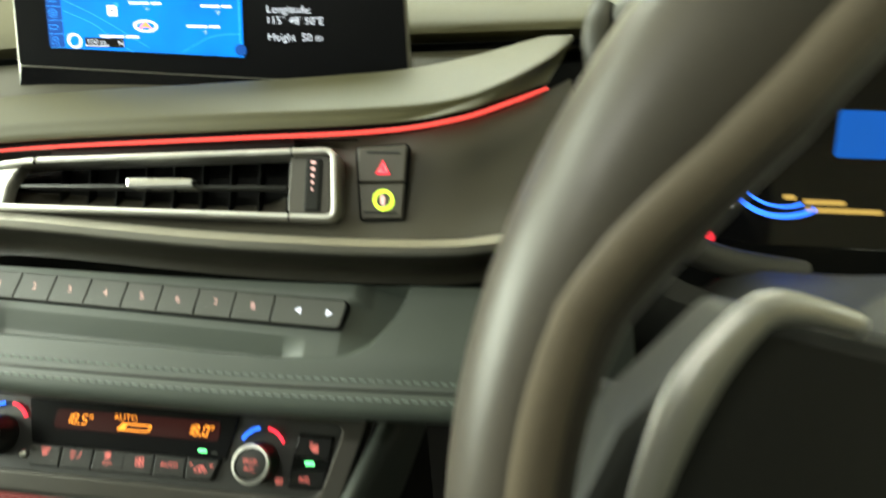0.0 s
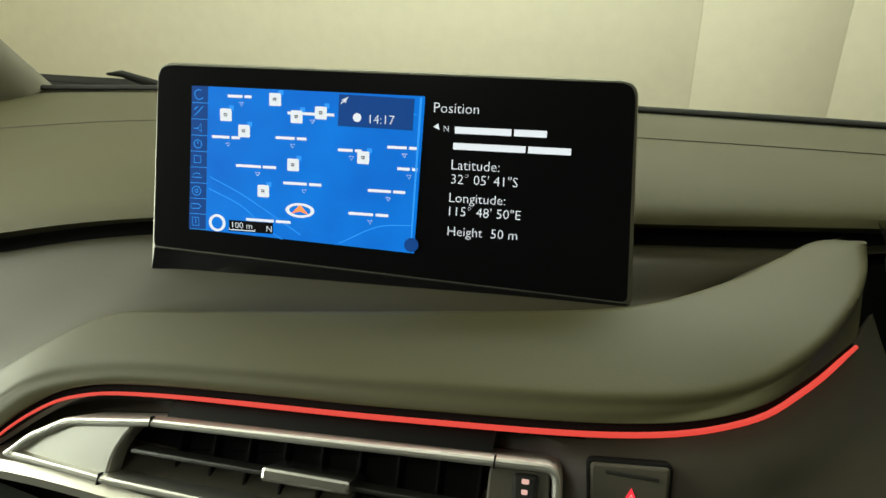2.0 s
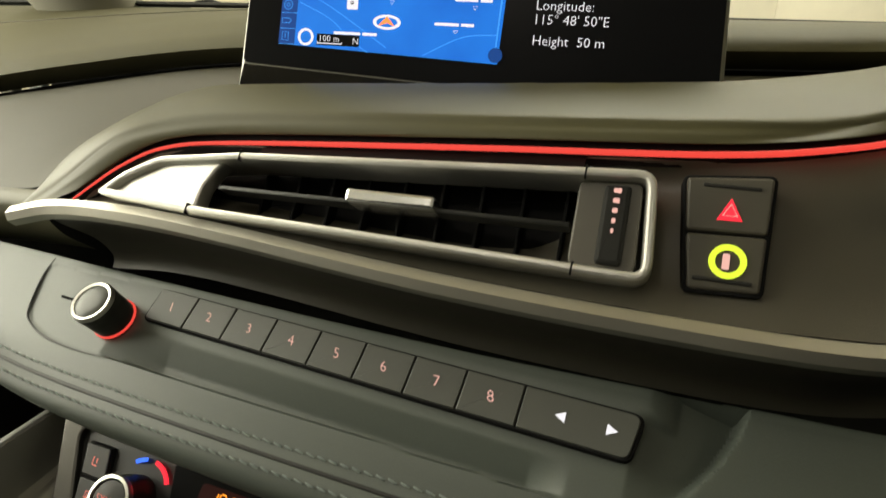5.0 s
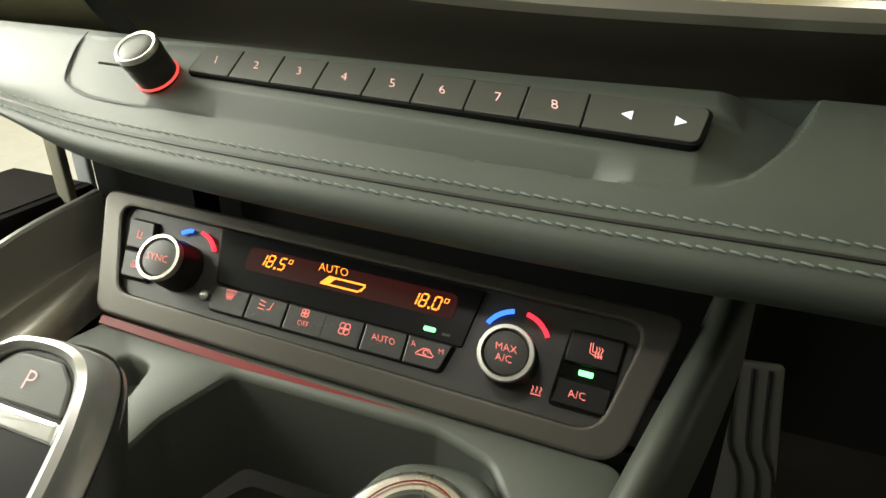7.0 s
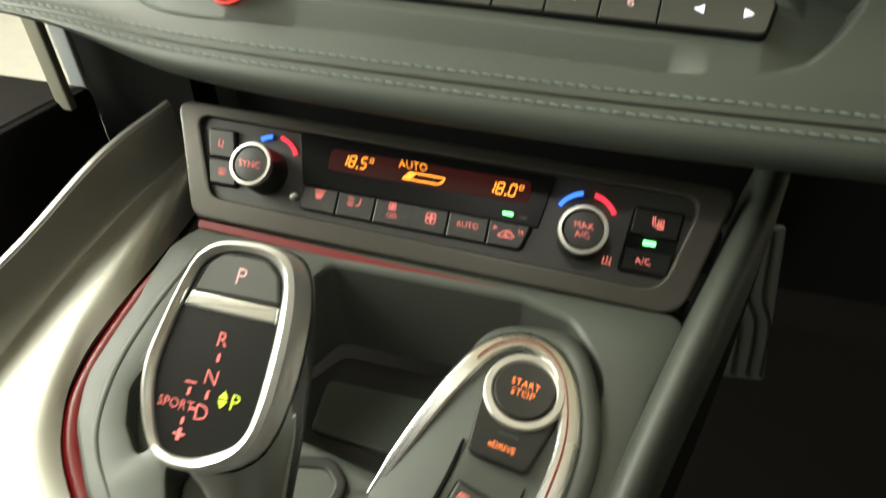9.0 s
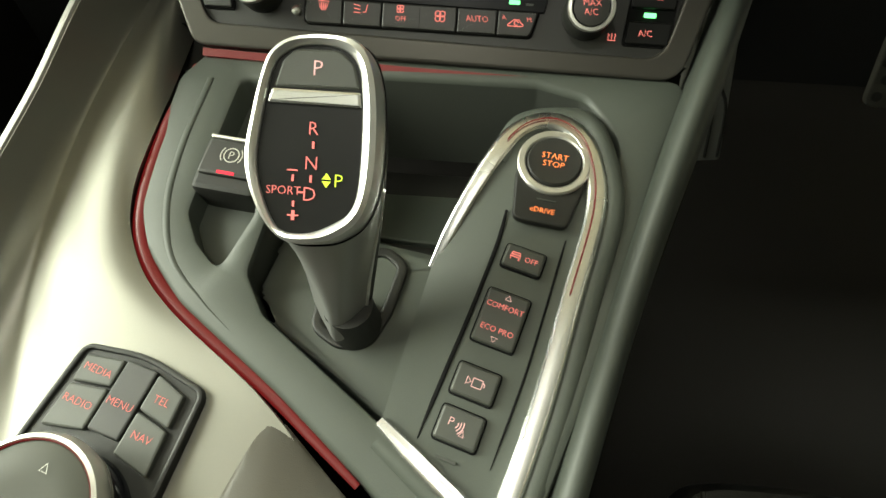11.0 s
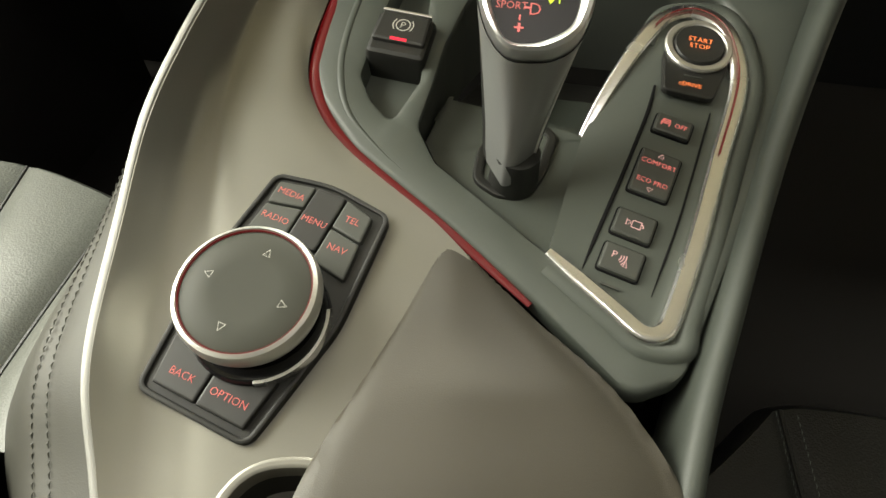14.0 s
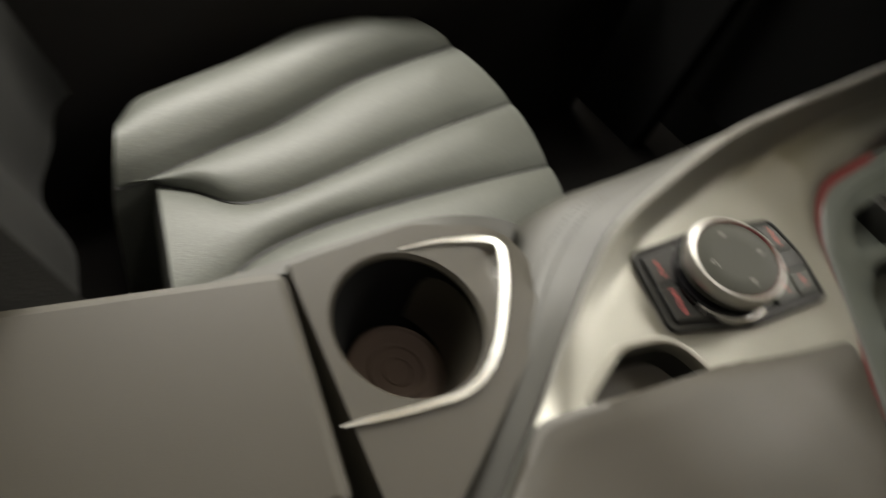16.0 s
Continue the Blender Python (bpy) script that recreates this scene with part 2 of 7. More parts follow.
def rounded(pts, r, seg=5):
    """A closed outline with its corners rounded; a corner may carry its own radius as third number."""
    out = []
    m = len(pts)
    for i in range(m):
        p, a, b = (np.array(pts[(i + k) % m][:2], float) for k in (0, -1, 1))
        rr = pts[i][2] if len(pts[i]) > 2 else r
        da, db = (a - p) / np.linalg.norm(a - p), (b - p) / np.linalg.norm(b - p)
        half = math.acos(max(-1, min(1, da @ db))) / 2
        back = min(rr / math.tan(half), 0.48 * np.linalg.norm(a - p), 0.48 * np.linalg.norm(b - p))
        p1, p2 = p + da * back, p + db * back
        for k in range(seg + 1):
            t = k / seg
            out.append((1 - t) ** 2 * p1 + 2 * t * (1 - t) * p + t * t * p2)
    return np.array(out)


def inset(P, d):
    """The outline moved inwards by d."""
    P = np.array(P)
    e = np.roll(P, -1, 0) - P
    e /= np.maximum(np.linalg.norm(e, axis=1, keepdims=True), 1e-9)
    nrm = np.c_[-e[:, 1], e[:, 0]]
    area = np.sum(P[:, 0] * np.roll(P[:, 1], -1) - np.roll(P[:, 0], -1) * P[:, 1])
    v = nrm + np.roll(nrm, 1, 0)
    v /= np.maximum(np.linalg.norm(v, axis=1, keepdims=True), 0.3)
    return P + v * d * (1 if area > 0 else -1)


def plate(put, outline, h0, h1, bev=0.0006, dome=0.0):
    """A plate with a bevelled upper edge; put(a, b, h) places it."""
    P = np.array(outline)
    rings = [(P, h0), (P, h1 - bev), (inset(P, bev * 0.3), h1 - bev * 0.3), (inset(P, bev), h1)]
    bm = bmesh.new()
    vs = [[bm.verts.new(put(a, b, h)) for a, b in Q] for Q, h in rings]
    n = len(P)
    for lo, hi in zip(vs, vs[1:]):
        for i in range(n):
            bm.faces.new((lo[i], lo[(i + 1) % n], hi[(i + 1) % n], hi[i]))
    if dome:
        c = inset(P, bev).mean(0)
        mid = bm.verts.new(put(*c, h1 + dome))
        for i in range(n):
            bm.faces.new((vs[-1][i], vs[-1][(i + 1) % n], mid))
    else:
        bm.faces.new(vs[-1])
    bm.faces.new(vs[0][::-1])
    return bm


def frame_plate(put, outer, inner, h0, h1, bev=0.001, drop=None):
    """A frame between two outlines of equal count, rounded at both rims."""
    O, I = np.array(outer), np.array(inner)
    hi = h0 if drop is None else drop
    rings = [(O, h0), (O, h1 - bev), (inset(O, bev * 0.3), h1 - bev * 0.3), (inset(O, bev), h1), (inset(O, bev * 1.35), h1), (inset(I, -bev * 1.35), h1), (inset(I, -bev), h1), (inset(I, -bev * 0.3), h1 - bev * 0.3), (I, h1 - bev), (I, hi)]
    bm = bmesh.new()
    n = len(O)
    vs = [[bm.verts.new(put(a, b, h)) for a, b in Q] for Q, h in rings]
    for lo, up in zip(vs, vs[1:] + vs[:1]):
        for i in range(n):
            bm.faces.new((lo[i], lo[(i + 1) % n], up[(i + 1) % n], up[i]))
    return bm


def holed_plate(put, outer, holes, h0, h1, bev=0.002, depth=0.02):
    """A plate with rounded rims and any number of openings through its top."""
    bm = bmesh.new()

    def wall(P, into, low):
        P = np.array(P)
        s = -1 if into else 1
        rings = [(P, low), (P, h1 - bev), (inset(P, s * bev * 0.3), h1 - bev * 0.3), (inset(P, s * bev), h1)]
        vs = [[bm.verts.new(put(a, b, h)) for a, b in Q] for Q, h in rings]
        n = len(P)
        for lo, hi in zip(vs, vs[1:]):
            for i in range(n):
                bm.faces.new((lo[i], lo[(i + 1) % n], hi[(i + 1) % n], hi[i]))
        return [bm.edges.get((vs[-1][i], vs[-1][(i + 1) % n])) for i in range(n)]

    rim = wall(outer, False, h0)
    for q in holes:
        rim += wall(q, True, h1 - depth)
    bmesh.ops.triangle_fill(bm, use_beauty=True, use_dissolve=False, edges=rim, normal=(0, 0, 1))
    return bm


def sweep(path, prof, up=(0, 0, 1), closed=False, scale=None, cap=True):
    """A profile of (side, height) points carried along a path of world points."""
    P = np.array([list(p) for p in path], float)
    n = len(P)
    T = np.gradient(P, axis=0) if not closed else np.roll(P, -1, 0) - np.roll(P, 1, 0)
    T /= np.maximum(np.linalg.norm(T, axis=1, keepdims=True), 1e-9)
    ups = np.array(up, float)
    ups = np.tile(ups, (n, 1)) if ups.ndim == 1 else ups
    side = np.cross(T, ups)
    side /= np.maximum(np.linalg.norm(side, axis=1, keepdims=True), 1e-9)
    nrm = np.cross(side, T)
    bm = bmesh.new()
    vs = []
    for i in range(n):
        k = 1.0 if scale is None else scale[i]
        vs.append([bm.verts.new(P[i] + side[i] * a * k + nrm[i] * b * k) for a, b in prof])
    m = len(prof)
    for i in range(n if closed else n - 1):
        j = (i + 1) % n
        for k in range(m):
            bm.faces.new((vs[i][k], vs[i][(k + 1) % m], vs[j][(k + 1) % m], vs[j][k]))
    if not closed and cap:
        bm.faces.new(vs[0][::-1])
        bm.faces.new(vs[-1])
    return bm


def oval(w, h, n=10):
    return [(w * math.cos(2 * math.pi * k / n), h * math.sin(2 * math.pi * k / n)) for k in range(n)]


def lathe(face, a, b, prof, seg=40):
    """A turned body about the face's normal at (a, b); prof of (radius, height)."""
    bm = bmesh.new()
    rings = []
    for r, h in prof:
        if r < 1e-6:
            rings.append([bm.verts.new(face.at(a, b, h))])
        else:
            rings.append([bm.verts.new(face.at(a + r * math.cos(2 * math.pi * k / seg), b + r * math.sin(2 * math.pi * k / seg), h)) for k in range(seg)])
    for lo, hi in zip(rings, rings[1:]):
        for k in range(seg):
            k2 = (k + 1) % seg
            if len(lo) == 1:
                bm.faces.new((lo[0], hi[k], hi[k2]))
            elif len(hi) == 1:
                bm.faces.new((lo[k], lo[k2], hi[0]))
            else:
                bm.faces.new((lo[k], lo[k2], hi[k2], hi[k]))
    return bm


def join(*bms):
    out = bmesh.new()
    for b in bms:
        me = bpy.data.meshes.new("t")
        b.to_mesh(me)
        b.free()
        out.from_mesh(me)
        bpy.data.meshes.remove(me)
    return out


def box(face, a0, a1, b0, b1, h0, h1, r=0.001, bev=0.0006):
    return plate(face.at, rounded([(a0, b0), (a1, b0), (a1, b1), (a0, b1)], r, 3), h0, h1, bev)


def words(name, text, face, a, b, height, material, parent, h=0.0003, deg=0.0, align=0.0, width=None, label="", lean=0.0):
    """Lettering of that cap height, centred (align 0) or starting (align 1) at (a, b)."""
    cu = bpy.data.curves.new("t", "FONT")
    cu.body, cu.size, cu.resolution_u, cu.space_line = text, 1.0, 2, 1.0
    cu.align_x, cu.shear, cu.offset = "CENTER", lean, -0.012
    tmp = new("t", cu)
    dg = bpy.context.evaluated_depsgraph_get()
    me = bpy.data.meshes.new_from_object(tmp.evaluated_get(dg))
    bpy.data.objects.remove(tmp)
    bpy.data.curves.remove(cu)
    co = np.array([v.co[:] for v in me.vertices])
    lo, hi = co.min(0), co.max(0)
    lines = text.count("\n") + 1
    k = height / 0.69 if lines > 1 or any(c in text for c in "gjpqy,°'\"") else height / max(hi[1] - lo[1], 0.3)
    kx = width / (hi[0] - lo[0]) if width else k
    ref = Face(face.at(a, b, h), face.u, face.v).turned(0, 0, 0, deg)
    mid = (lo + hi) / 2
    x0 = lo[0] if align else mid[0]
    y0 = mid[1] if lines > 1 else 0.345
    bm = bmesh.new()
    bm.from_mesh(me)
    bpy.data.meshes.remove(me)
    for v in bm.verts:
        v.co = ref.at((v.co.x - x0) * kx, (v.co.y - y0) * k, 0)
    return part(name, bm, material, parent, label, smooth=False)


def strokes(name, lines, face, a, b, width, material, parent, h=0.0003, k=1.0, deg=0.0):
    """Thin flat line marks (icons); lines of (x, y) points, scaled by k round (a, b)."""
    ref = Face(face.at(a, b, h), face.u, face.v).turned(0, 0, 0, deg)
    bm = bmesh.new()
    for ln in lines:
        P = np.array(ln, float) * k
        shut = len(P) > 2 and np.allclose(P[0], P[-1])
        if shut:
            P = P[:-1]
        d = (np.roll(P, -1, 0) - np.roll(P, 1, 0)) if shut else np.gradient(P, axis=0)
        d /= np.maximum(np.linalg.norm(d, axis=1, keepdims=True), 1e-9)
        nr = np.c_[-d[:, 1], d[:, 0]] * width / 2
        A = [bm.verts.new(ref.at(*p)) for p in P + nr]
        B = [bm.verts.new(ref.at(*p)) for p in P - nr]
        for i in range(len(P) if shut else len(P) - 1):
            j = (i + 1) % len(P)
            bm.faces.new((A[i], B[i], B[j], A[j]))
    return part(name, bm, material, parent, smooth=False)


def arc(cx, cy, r, a0, a1, n=12):
    return [(cx + r * math.cos(radians(a0 + (a1 - a0) * k / n)), cy + r * math.sin(radians(a0 + (a1 - a0) * k / n))) for k in range(n + 1)]


def ribbon_ring(face, a, b, r0, r1, a0, a1, h0, h1, n=24):
    """A piece of a flat ring between two angles."""
    pts = arc(a, b, r1, a0, a1, n) + arc(a, b, r0, a1, a0, n)
    return plate(face.at, pts, h0, h1, 0.0001)

# ---- garage and car shell ----------------------------------------------
def slab(name, x0, x1, y0, y1, z0, z1, material, label=""):
    f = Face((0, 0, 0), (1, 0, 0), (0, 1, 0))
    ob = part(name, plate(f.at, [(x0, y0), (x1, y0), (x1, y1), (x0, y1)], z0, z1, 0.002), material)
    return tagged(ob, label, kind="structure")


slab("ground", -4.2, 4.2, -4.5, 4.4, -0.1, 0.0, FLOORM, "grey garage concrete floor")
slab("wall_west", -4.2, -4.0, -4.5, 4.4, 0.0, 2.7, WALLM, "plain cream garage wall")
slab("wall_east", 4.0, 4.2, -4.5, 4.4, 0.0, 2.7, WALLM, "plain cream garage wall")
slab("wall_south", -4.0, 4.0, -4.5, -4.3, 0.0, 2.7, WALLM, "plain cream garage wall")
slab("ceiling", -4.2, 4.2, -4.5, 4.4, 2.7, 2.8, WALLM, "cream garage ceiling")


def panel_wall():
    """Front wall of wide boards with narrow upright joints."""
    wall = tagged(part("wall_north", plate(Face((0, 0, 0), (1, 0, 0), (0, 1, 0)).at, [(-4.0, 3.23), (4.0, 3.23), (4.0, 3.4), (-4.0, 3.4)], 0.0, 2.7, 0.002), WALLM), "cream garage wall of wide boards", kind="structure")
    f = Face((0, 3.2, 0), (1, 0, 0), (0, 0, 1))
    edges = [-4.0, 0.405, 1.005, 2.4, 4.0]
    for a, b in zip(edges, edges[1:]):
        part("panel", plate(f.at, [(a + 0.0006, 0), (b - 0.0006, 0), (b - 0.10 * (b < 3.9) - 0.0006, 2.7), (a - 0.10 * (a > -3.9) + 0.0006, 2.7)], -0.028, 0.0, 0.002), WALLM, wall)


panel_wall()

FLOORZ = 0.13
slab("floor", -0.95, 0.66, -0.9, 0.95, FLOORZ - 0.03, FLOORZ, CARPET, "black carpeted car floor")


def car_shell():
    """Lining of the cabin round the dash: bulkhead, sills, doors, pillars and roof."""
    f = Face((0, 0, 0), (1, 0, 0), (0, 1, 0))
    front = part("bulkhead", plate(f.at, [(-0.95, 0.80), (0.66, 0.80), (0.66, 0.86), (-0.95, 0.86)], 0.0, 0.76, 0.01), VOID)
    tagged(front, "dark bulkhead under the windscreen", kind="structure")
    # out of view; front edge set back to let light reach the chrome
    roof = part("ceiling_car_roof", skin([[(-0.52, 0.02, 1.22), (-0.15, 0.07, 1.24), (0.50, 0.02, 1.19)], [(-0.52, -0.3, 1.23), (-0.15, -0.3, 1.25), (0.50, -0.3, 1.19)], [(-0.52, -0.95, 1.15), (-0.15, -1.0, 1.18), (0.48, -0.95, 1.12)]], 20, 16, 0.03), ROOFM)
    tagged(roof, "unseen car roof with a lining kept pale to bounce light", kind="structure")
    back = part("wall_rear_of_cabin", plate(f.at, [(-0.95, -0.95), (0.66, -0.95), (0.66, -0.88), (-0.95, -0.88)], 0.0, 1.15, 0.01), BODY)
    tagged(back, "dark rear cabin wall", kind="structure")
    # unseen slab that keeps side light off the passenger backrest
    quarter = part("wall_rear_light_block", plate(f.at, [(-0.95, -0.88), (-0.88, -0.88), (-0.86, -0.30), (-0.93, -0.30)], 0.0, 1.16, 0.01), BODY)
    tagged(quarter, "unseen dark panel added to shade the passenger seatback", kind="structure")


car_shell()


def pillar(x_low, x_top, y_low):
    t = thing("windscreen_pillar", "cloth-lined windscreen pillar rising from the dash", "pillar", (x_low, y_low, 0.79), kind="structure")
    path = cr([(x_low, y_low, 0.76), (x_low + (x_top - x_low) * 0.25, y_low - 0.10, 0.90), (x_low + (x_top - x_low) * 0.6, y_low - 0.24, 1.05), (x_top, y_low - 0.38, 1.18)], 16)
    part("lining", sweep(path, oval(0.045, 0.05, 14), (1, 0, 0.2)), PILLAR, t)
    return t


pillar(-0.640, -0.80, 0.62)
pillar(0.58, 0.46, 0.62)
corner = part("trim_windscreen_corner", skin([[(-0.80, 0.630, 0.838), (-0.748, 0.630, 0.816), (-0.679, 0.630, 0.790), (-0.628, 0.632, 0.784), (-0.545, 0.640, 0.784)], [(-0.80, 0.605, 0.79), (-0.740, 0.605, 0.785), (-0.655, 0.612, 0.780), (-0.60, 0.620, 0.780), (-0.535, 0.635, 0.783)], [(-0.80, 0.59, 0.755), (-0.729, 0.595, 0.760), (-0.627, 0.598, 0.768), (-0.58, 0.61, 0.774), (-0.521, 0.63, 0.781)]], 24, 8, 0.004), RUBBER)
tagged(corner, "black edge at the windscreen corner", kind="structure")


def door(side):
    """Door with its trim, armrest and window ledge."""
    x = -0.88 if side < 0 else 0.60
    s = -side
    t = thing("driver_side_panel", "dark car door with grey trim and a window ledge", "door", (x, 0.0, FLOORZ))
    prof = [(x, FLOORZ), (x + s * 0.02, 0.25), (x + s * 0.05, 0.40), (x + s * 0.07, 0.55), (x + s * 0.04, 0.64), (x, 0.70), (x - s * 0.01, 0.73)]
    rows = []
    for y in np.linspace(-0.75, 0.42, 14):
        rows.append([(px, y, pz - 0.02 * math.cos(y * 3)) for px, pz in cr([(a, b) for a, b in prof], 14)])
    part("trim", grid(rows, 0.02, flip=side > 0), LEATHERD, t)
    f = Face((x + s * 0.06, 0, 0.5), (0, 1, 0), (0, 0, 1))
    part("armrest", sweep([(x + s * 0.075, y, 0.50 + 0.03 * y) for y in np.linspace(-0.5, 0.25, 12)], oval(0.03, 0.035, 12)), LEATHER, t)


door(1)


def door_opening():
    """Sill and front post of the open passenger doorway."""
    t = thing("door_sill", "dark trimmed sill of the open doorway", "sill", (-0.78, 0.0, FLOORZ), kind="structure")
    f = Face((0, 0, 0), (1, 0, 0), (0, 1, 0))
    part("sill", plate(f.at, rounded([(-0.90, -0.75), (-0.748, -0.75), (-0.748, 0.612), (-0.90, 0.612)], 0.01, 3), FLOORZ, 0.412, 0.012), CARPET, t, "dark sill")
    part("post", plate(f.at, rounded([(-0.757, 0.556), (-0.735, 0.556), (-0.735, 0.568), (-0.757, 0.568)], 0.003, 3), 0.40, 0.78, 0.004), PILLAR, t, "pale hinge post")
    part("seal", plate(f.at, rounded([(-0.777, 0.605), (-0.752, 0.605), (-0.752, 0.615), (-0.777, 0.615)], 0.003, 3), 0.365, 0.78, 0.003), mat("door_seal_blue_grey", (0.30, 0.32, 0.34), 0.5), t, "blue-grey door seal")
    part("front_panel", plate(f.at, [(-0.795, 0.65), (-0.62, 0.65), (-0.62, 0.70), (-0.795, 0.70)], FLOORZ, 0.78, 0.004), VOID, t)


door_opening()


def wiper():
    t = thing("windscreen_wiper", "dark wiper arm resting at the foot of the windscreen", "wiper", (-0.50, 0.70, 0.79))
    part("arm", sweep([(-0.590, 0.70, 0.793), (-0.570, 0.70, 0.794), (-0.54, 0.70, 0.787), (-0.48, 0.70, 0.776)], oval(0.005, 0.005, 10), scale=[0.3, 0.8, 1.0, 0.8]), RUBBER, t)


wiper()

# ---- dashboard ---------------------------------------------------------
VENT = Face((-0.115, 0.263, 0.733), (1, 0.01, 0.02), (0, 0.549, 0.8356))
AUDIO = Face((-0.125, 0.240, 0.6735), (0.9988, -0.049, 0), (0, 0.82, 0.574))
CLIM = Face((-0.155, 0.2185, 0.5855), (0.99987, 0, -0.016), (0, 0.70, 0.714))
SCRN = Face((-0.1512, 0.3812, 0.8086), (0.9946, 0.1037, 0), (-0.0255, 0.245, 0.969))

RED_PATH = [(-0.2775, 0.2545, 0.7125), (-0.258, 0.2650, 0.7275), (-0.237, 0.2722, 0.7367), (-0.20, 0.2767, 0.7415), (-0.10, 0.2795, 0.7500), (-0.02, 0.2865, 0.7553), (0.02, 0.2985, 0.7597), (0.045, 0.3205, 0.7625), (0.0715, 0.3535, 0.7645)]
LIP_PATH = [(-0.310, 0.251, 0.7045), (-0.288, 0.2580, 0.7190), (-0.264, 0.2692, 0.7385), (-0.238, 0.2765, 0.747), (-0.20, 0.2810, 0.7525), (-0.10, 0.2862, 0.7601), (-0.02, 0.2936, 0.7651), (0.02, 0.3070, 0.7678), (0.048, 0.3300, 0.7740), (0.070, 0.3620, 0.7795), (0.083, 0.3900, 0.7825), (0.0915, 0.4165, 0.7842)]
RIDGE_PATH = [(-0.313, 0.261, 0.7070), (-0.300, 0.2695, 0.7240), (-0.285, 0.2760, 0.7360), (-0.262, 0.2880, 0.7500), (-0.24, 0.3020, 0.759), (-0.20, 0.3084, 0.7629), (-0.10, 0.3259, 0.769), (-0.02, 0.3431, 0.7741), (0.024, 0.3716, 0.778), (0.05, 0.3976, 0.781), (0.072, 0.4195, 0.7835), (0.0918, 0.4215, 0.7846)]
GAP_PATH = [(-0.85, 0.24, 0.69), (-0.60, 0.295, 0.715), (-0.40, 0.352, 0.751), (-0.30, 0.376, 0.768), (-0.20, 0.395, 0.774), (-0.10, 0.410, 0.777), (0.00, 0.420, 0.781), (0.10, 0.430, 0.786), (0.20, 0.44, 0.79)]
LOW_PATH = [(-0.308, 0.2470, 0.7030), (-0.285, 0.2510, 0.7085), (-0.25, 0.2522, 0.7110), (-0.20, 0.2515, 0.711), (-0.10, 0.249, 0.708), (0.0, 0.249, 0.709), (0.045, 0.256, 0.711), (0.075, 0.270, 0.715), (0.098, 0.288, 0.720)]


def shift(path, dy=0.0, dz=0.0, dx=0.0):
    return [(x + dx, y + dy, z + dz) for x, y, z in path]


dash = thing("dashboard", "grey soft-touch dashboard with a raised brow and red light line", "dashboard", (-0.1, 0.4, 0.6))
LIP, RIDGE, RED = cr(LIP_PATH, 60), cr(RIDGE_PATH, 60), cr(RED_PATH, 60)


def between(a, b, k, dy=0.0, dz=0.0):
    """A curve part of the way from one edge to the other."""
    return [tuple(p * (1 - k) + q * k + np.array((0, dy, dz))) for p, q in zip(a, b)]


part("brow", skin([shift(RED, 0.006, 0.004), shift(RED, 0.0015, 0.0036), between(RED, LIP, 0.62, -0.0012), shift(LIP, -0.0007, -0.0016), shift(LIP, 0.0006, 0.0001), between(LIP, RIDGE, 0.10, 0, 0.0006), between(LIP, RIDGE, 0.5, 0, 0.0010), between(LIP, RIDGE, 0.92, 0, 0.0003), shift(RIDGE, 0.0006, -0.0003), shift(RIDGE, 0.004, -0.003), shift(RIDGE, 0.010, -0.012)], 110, 64), SOFT, dash, "raised olive-grey brow with a creased front lip")
tray0 = [(-0.85, 0.19, 0.676), (-0.60, 0.232, 0.688), (-0.42, 0.264, 0.6995), (-0.33, 0.272, 0.706), (-0.30, 0.279, 0.718), (-0.27, 0.292, 0.737), (-0.24, 0.311, 0.750), (-0.20, 0.322, 0.753), (-0.10, 0.339, 0.760), (0.0, 0.362, 0.766), (0.06, 0.42, 0.774), (0.098, 0.452, 0.776)]
tray1 = [(-0.85, 0.215, 0.684), (-0.60, 0.262, 0.700), (-0.42, 0.290, 0.713), (-0.33, 0.302, 0.722), (-0.30, 0.309, 0.729), (-0.27, 0.320, 0.739), (-0.24, 0.335, 0.745), (-0.20, 0.345, 0.748), (-0.10, 0.358, 0.749), (0.0, 0.385, 0.755), (0.06, 0.430, 0.768), (0.10, 0.458, 0.772)]
tray2 = [tuple(np.array(b) * 0.7 + np.array(a) * 0.3 + (0, 0, -0.004)) for a, b in zip(cr(tray1, 30), cr(GAP_PATH, 30))]
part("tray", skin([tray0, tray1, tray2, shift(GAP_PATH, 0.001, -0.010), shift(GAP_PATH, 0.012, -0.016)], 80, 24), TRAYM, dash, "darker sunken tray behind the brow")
ws = [(-0.95, 0.50, 0.775), (-0.75, 0.585, 0.782), (-0.55, 0.635, 0.787), (-0.40, 0.655, 0.790), (-0.20, 0.668, 0.791), (0.0, 0.665, 0.793), (0.25, 0.635, 0.796), (0.45, 0.58, 0.797), (0.62, 0.50, 0.79)]
gap_up = [(-0.90, 0.235, 0.700), (-0.60, 0.297, 0.722), (-0.40, 0.353, 0.757), (-0.30, 0.377, 0.772), (-0.20, 0.396, 0.778), (-0.10, 0.411, 0.781), (0.0, 0.421, 0.785), (0.15, 0.437, 0.791), (0.30, 0.45, 0.79)]
mid_up = [tuple(np.array(a) * 0.8 + np.array(b) * 0.2 + (0, 0, 0.010)) for a, b in zip(gap_up, ws)]
mid_up2 = [tuple(np.array(a) * 0.45 + np.array(b) * 0.55 + (0, 0, 0.009)) for a, b in zip(gap_up, ws)]
part("rear_pad", skin([shift(gap_up, 0.02, -0.012), gap_up, mid_up, mid_up2, ws, shift(ws, 0.04, -0.02)], 70, 36), DASH, dash, "pale grey upper pad below the windscreen")
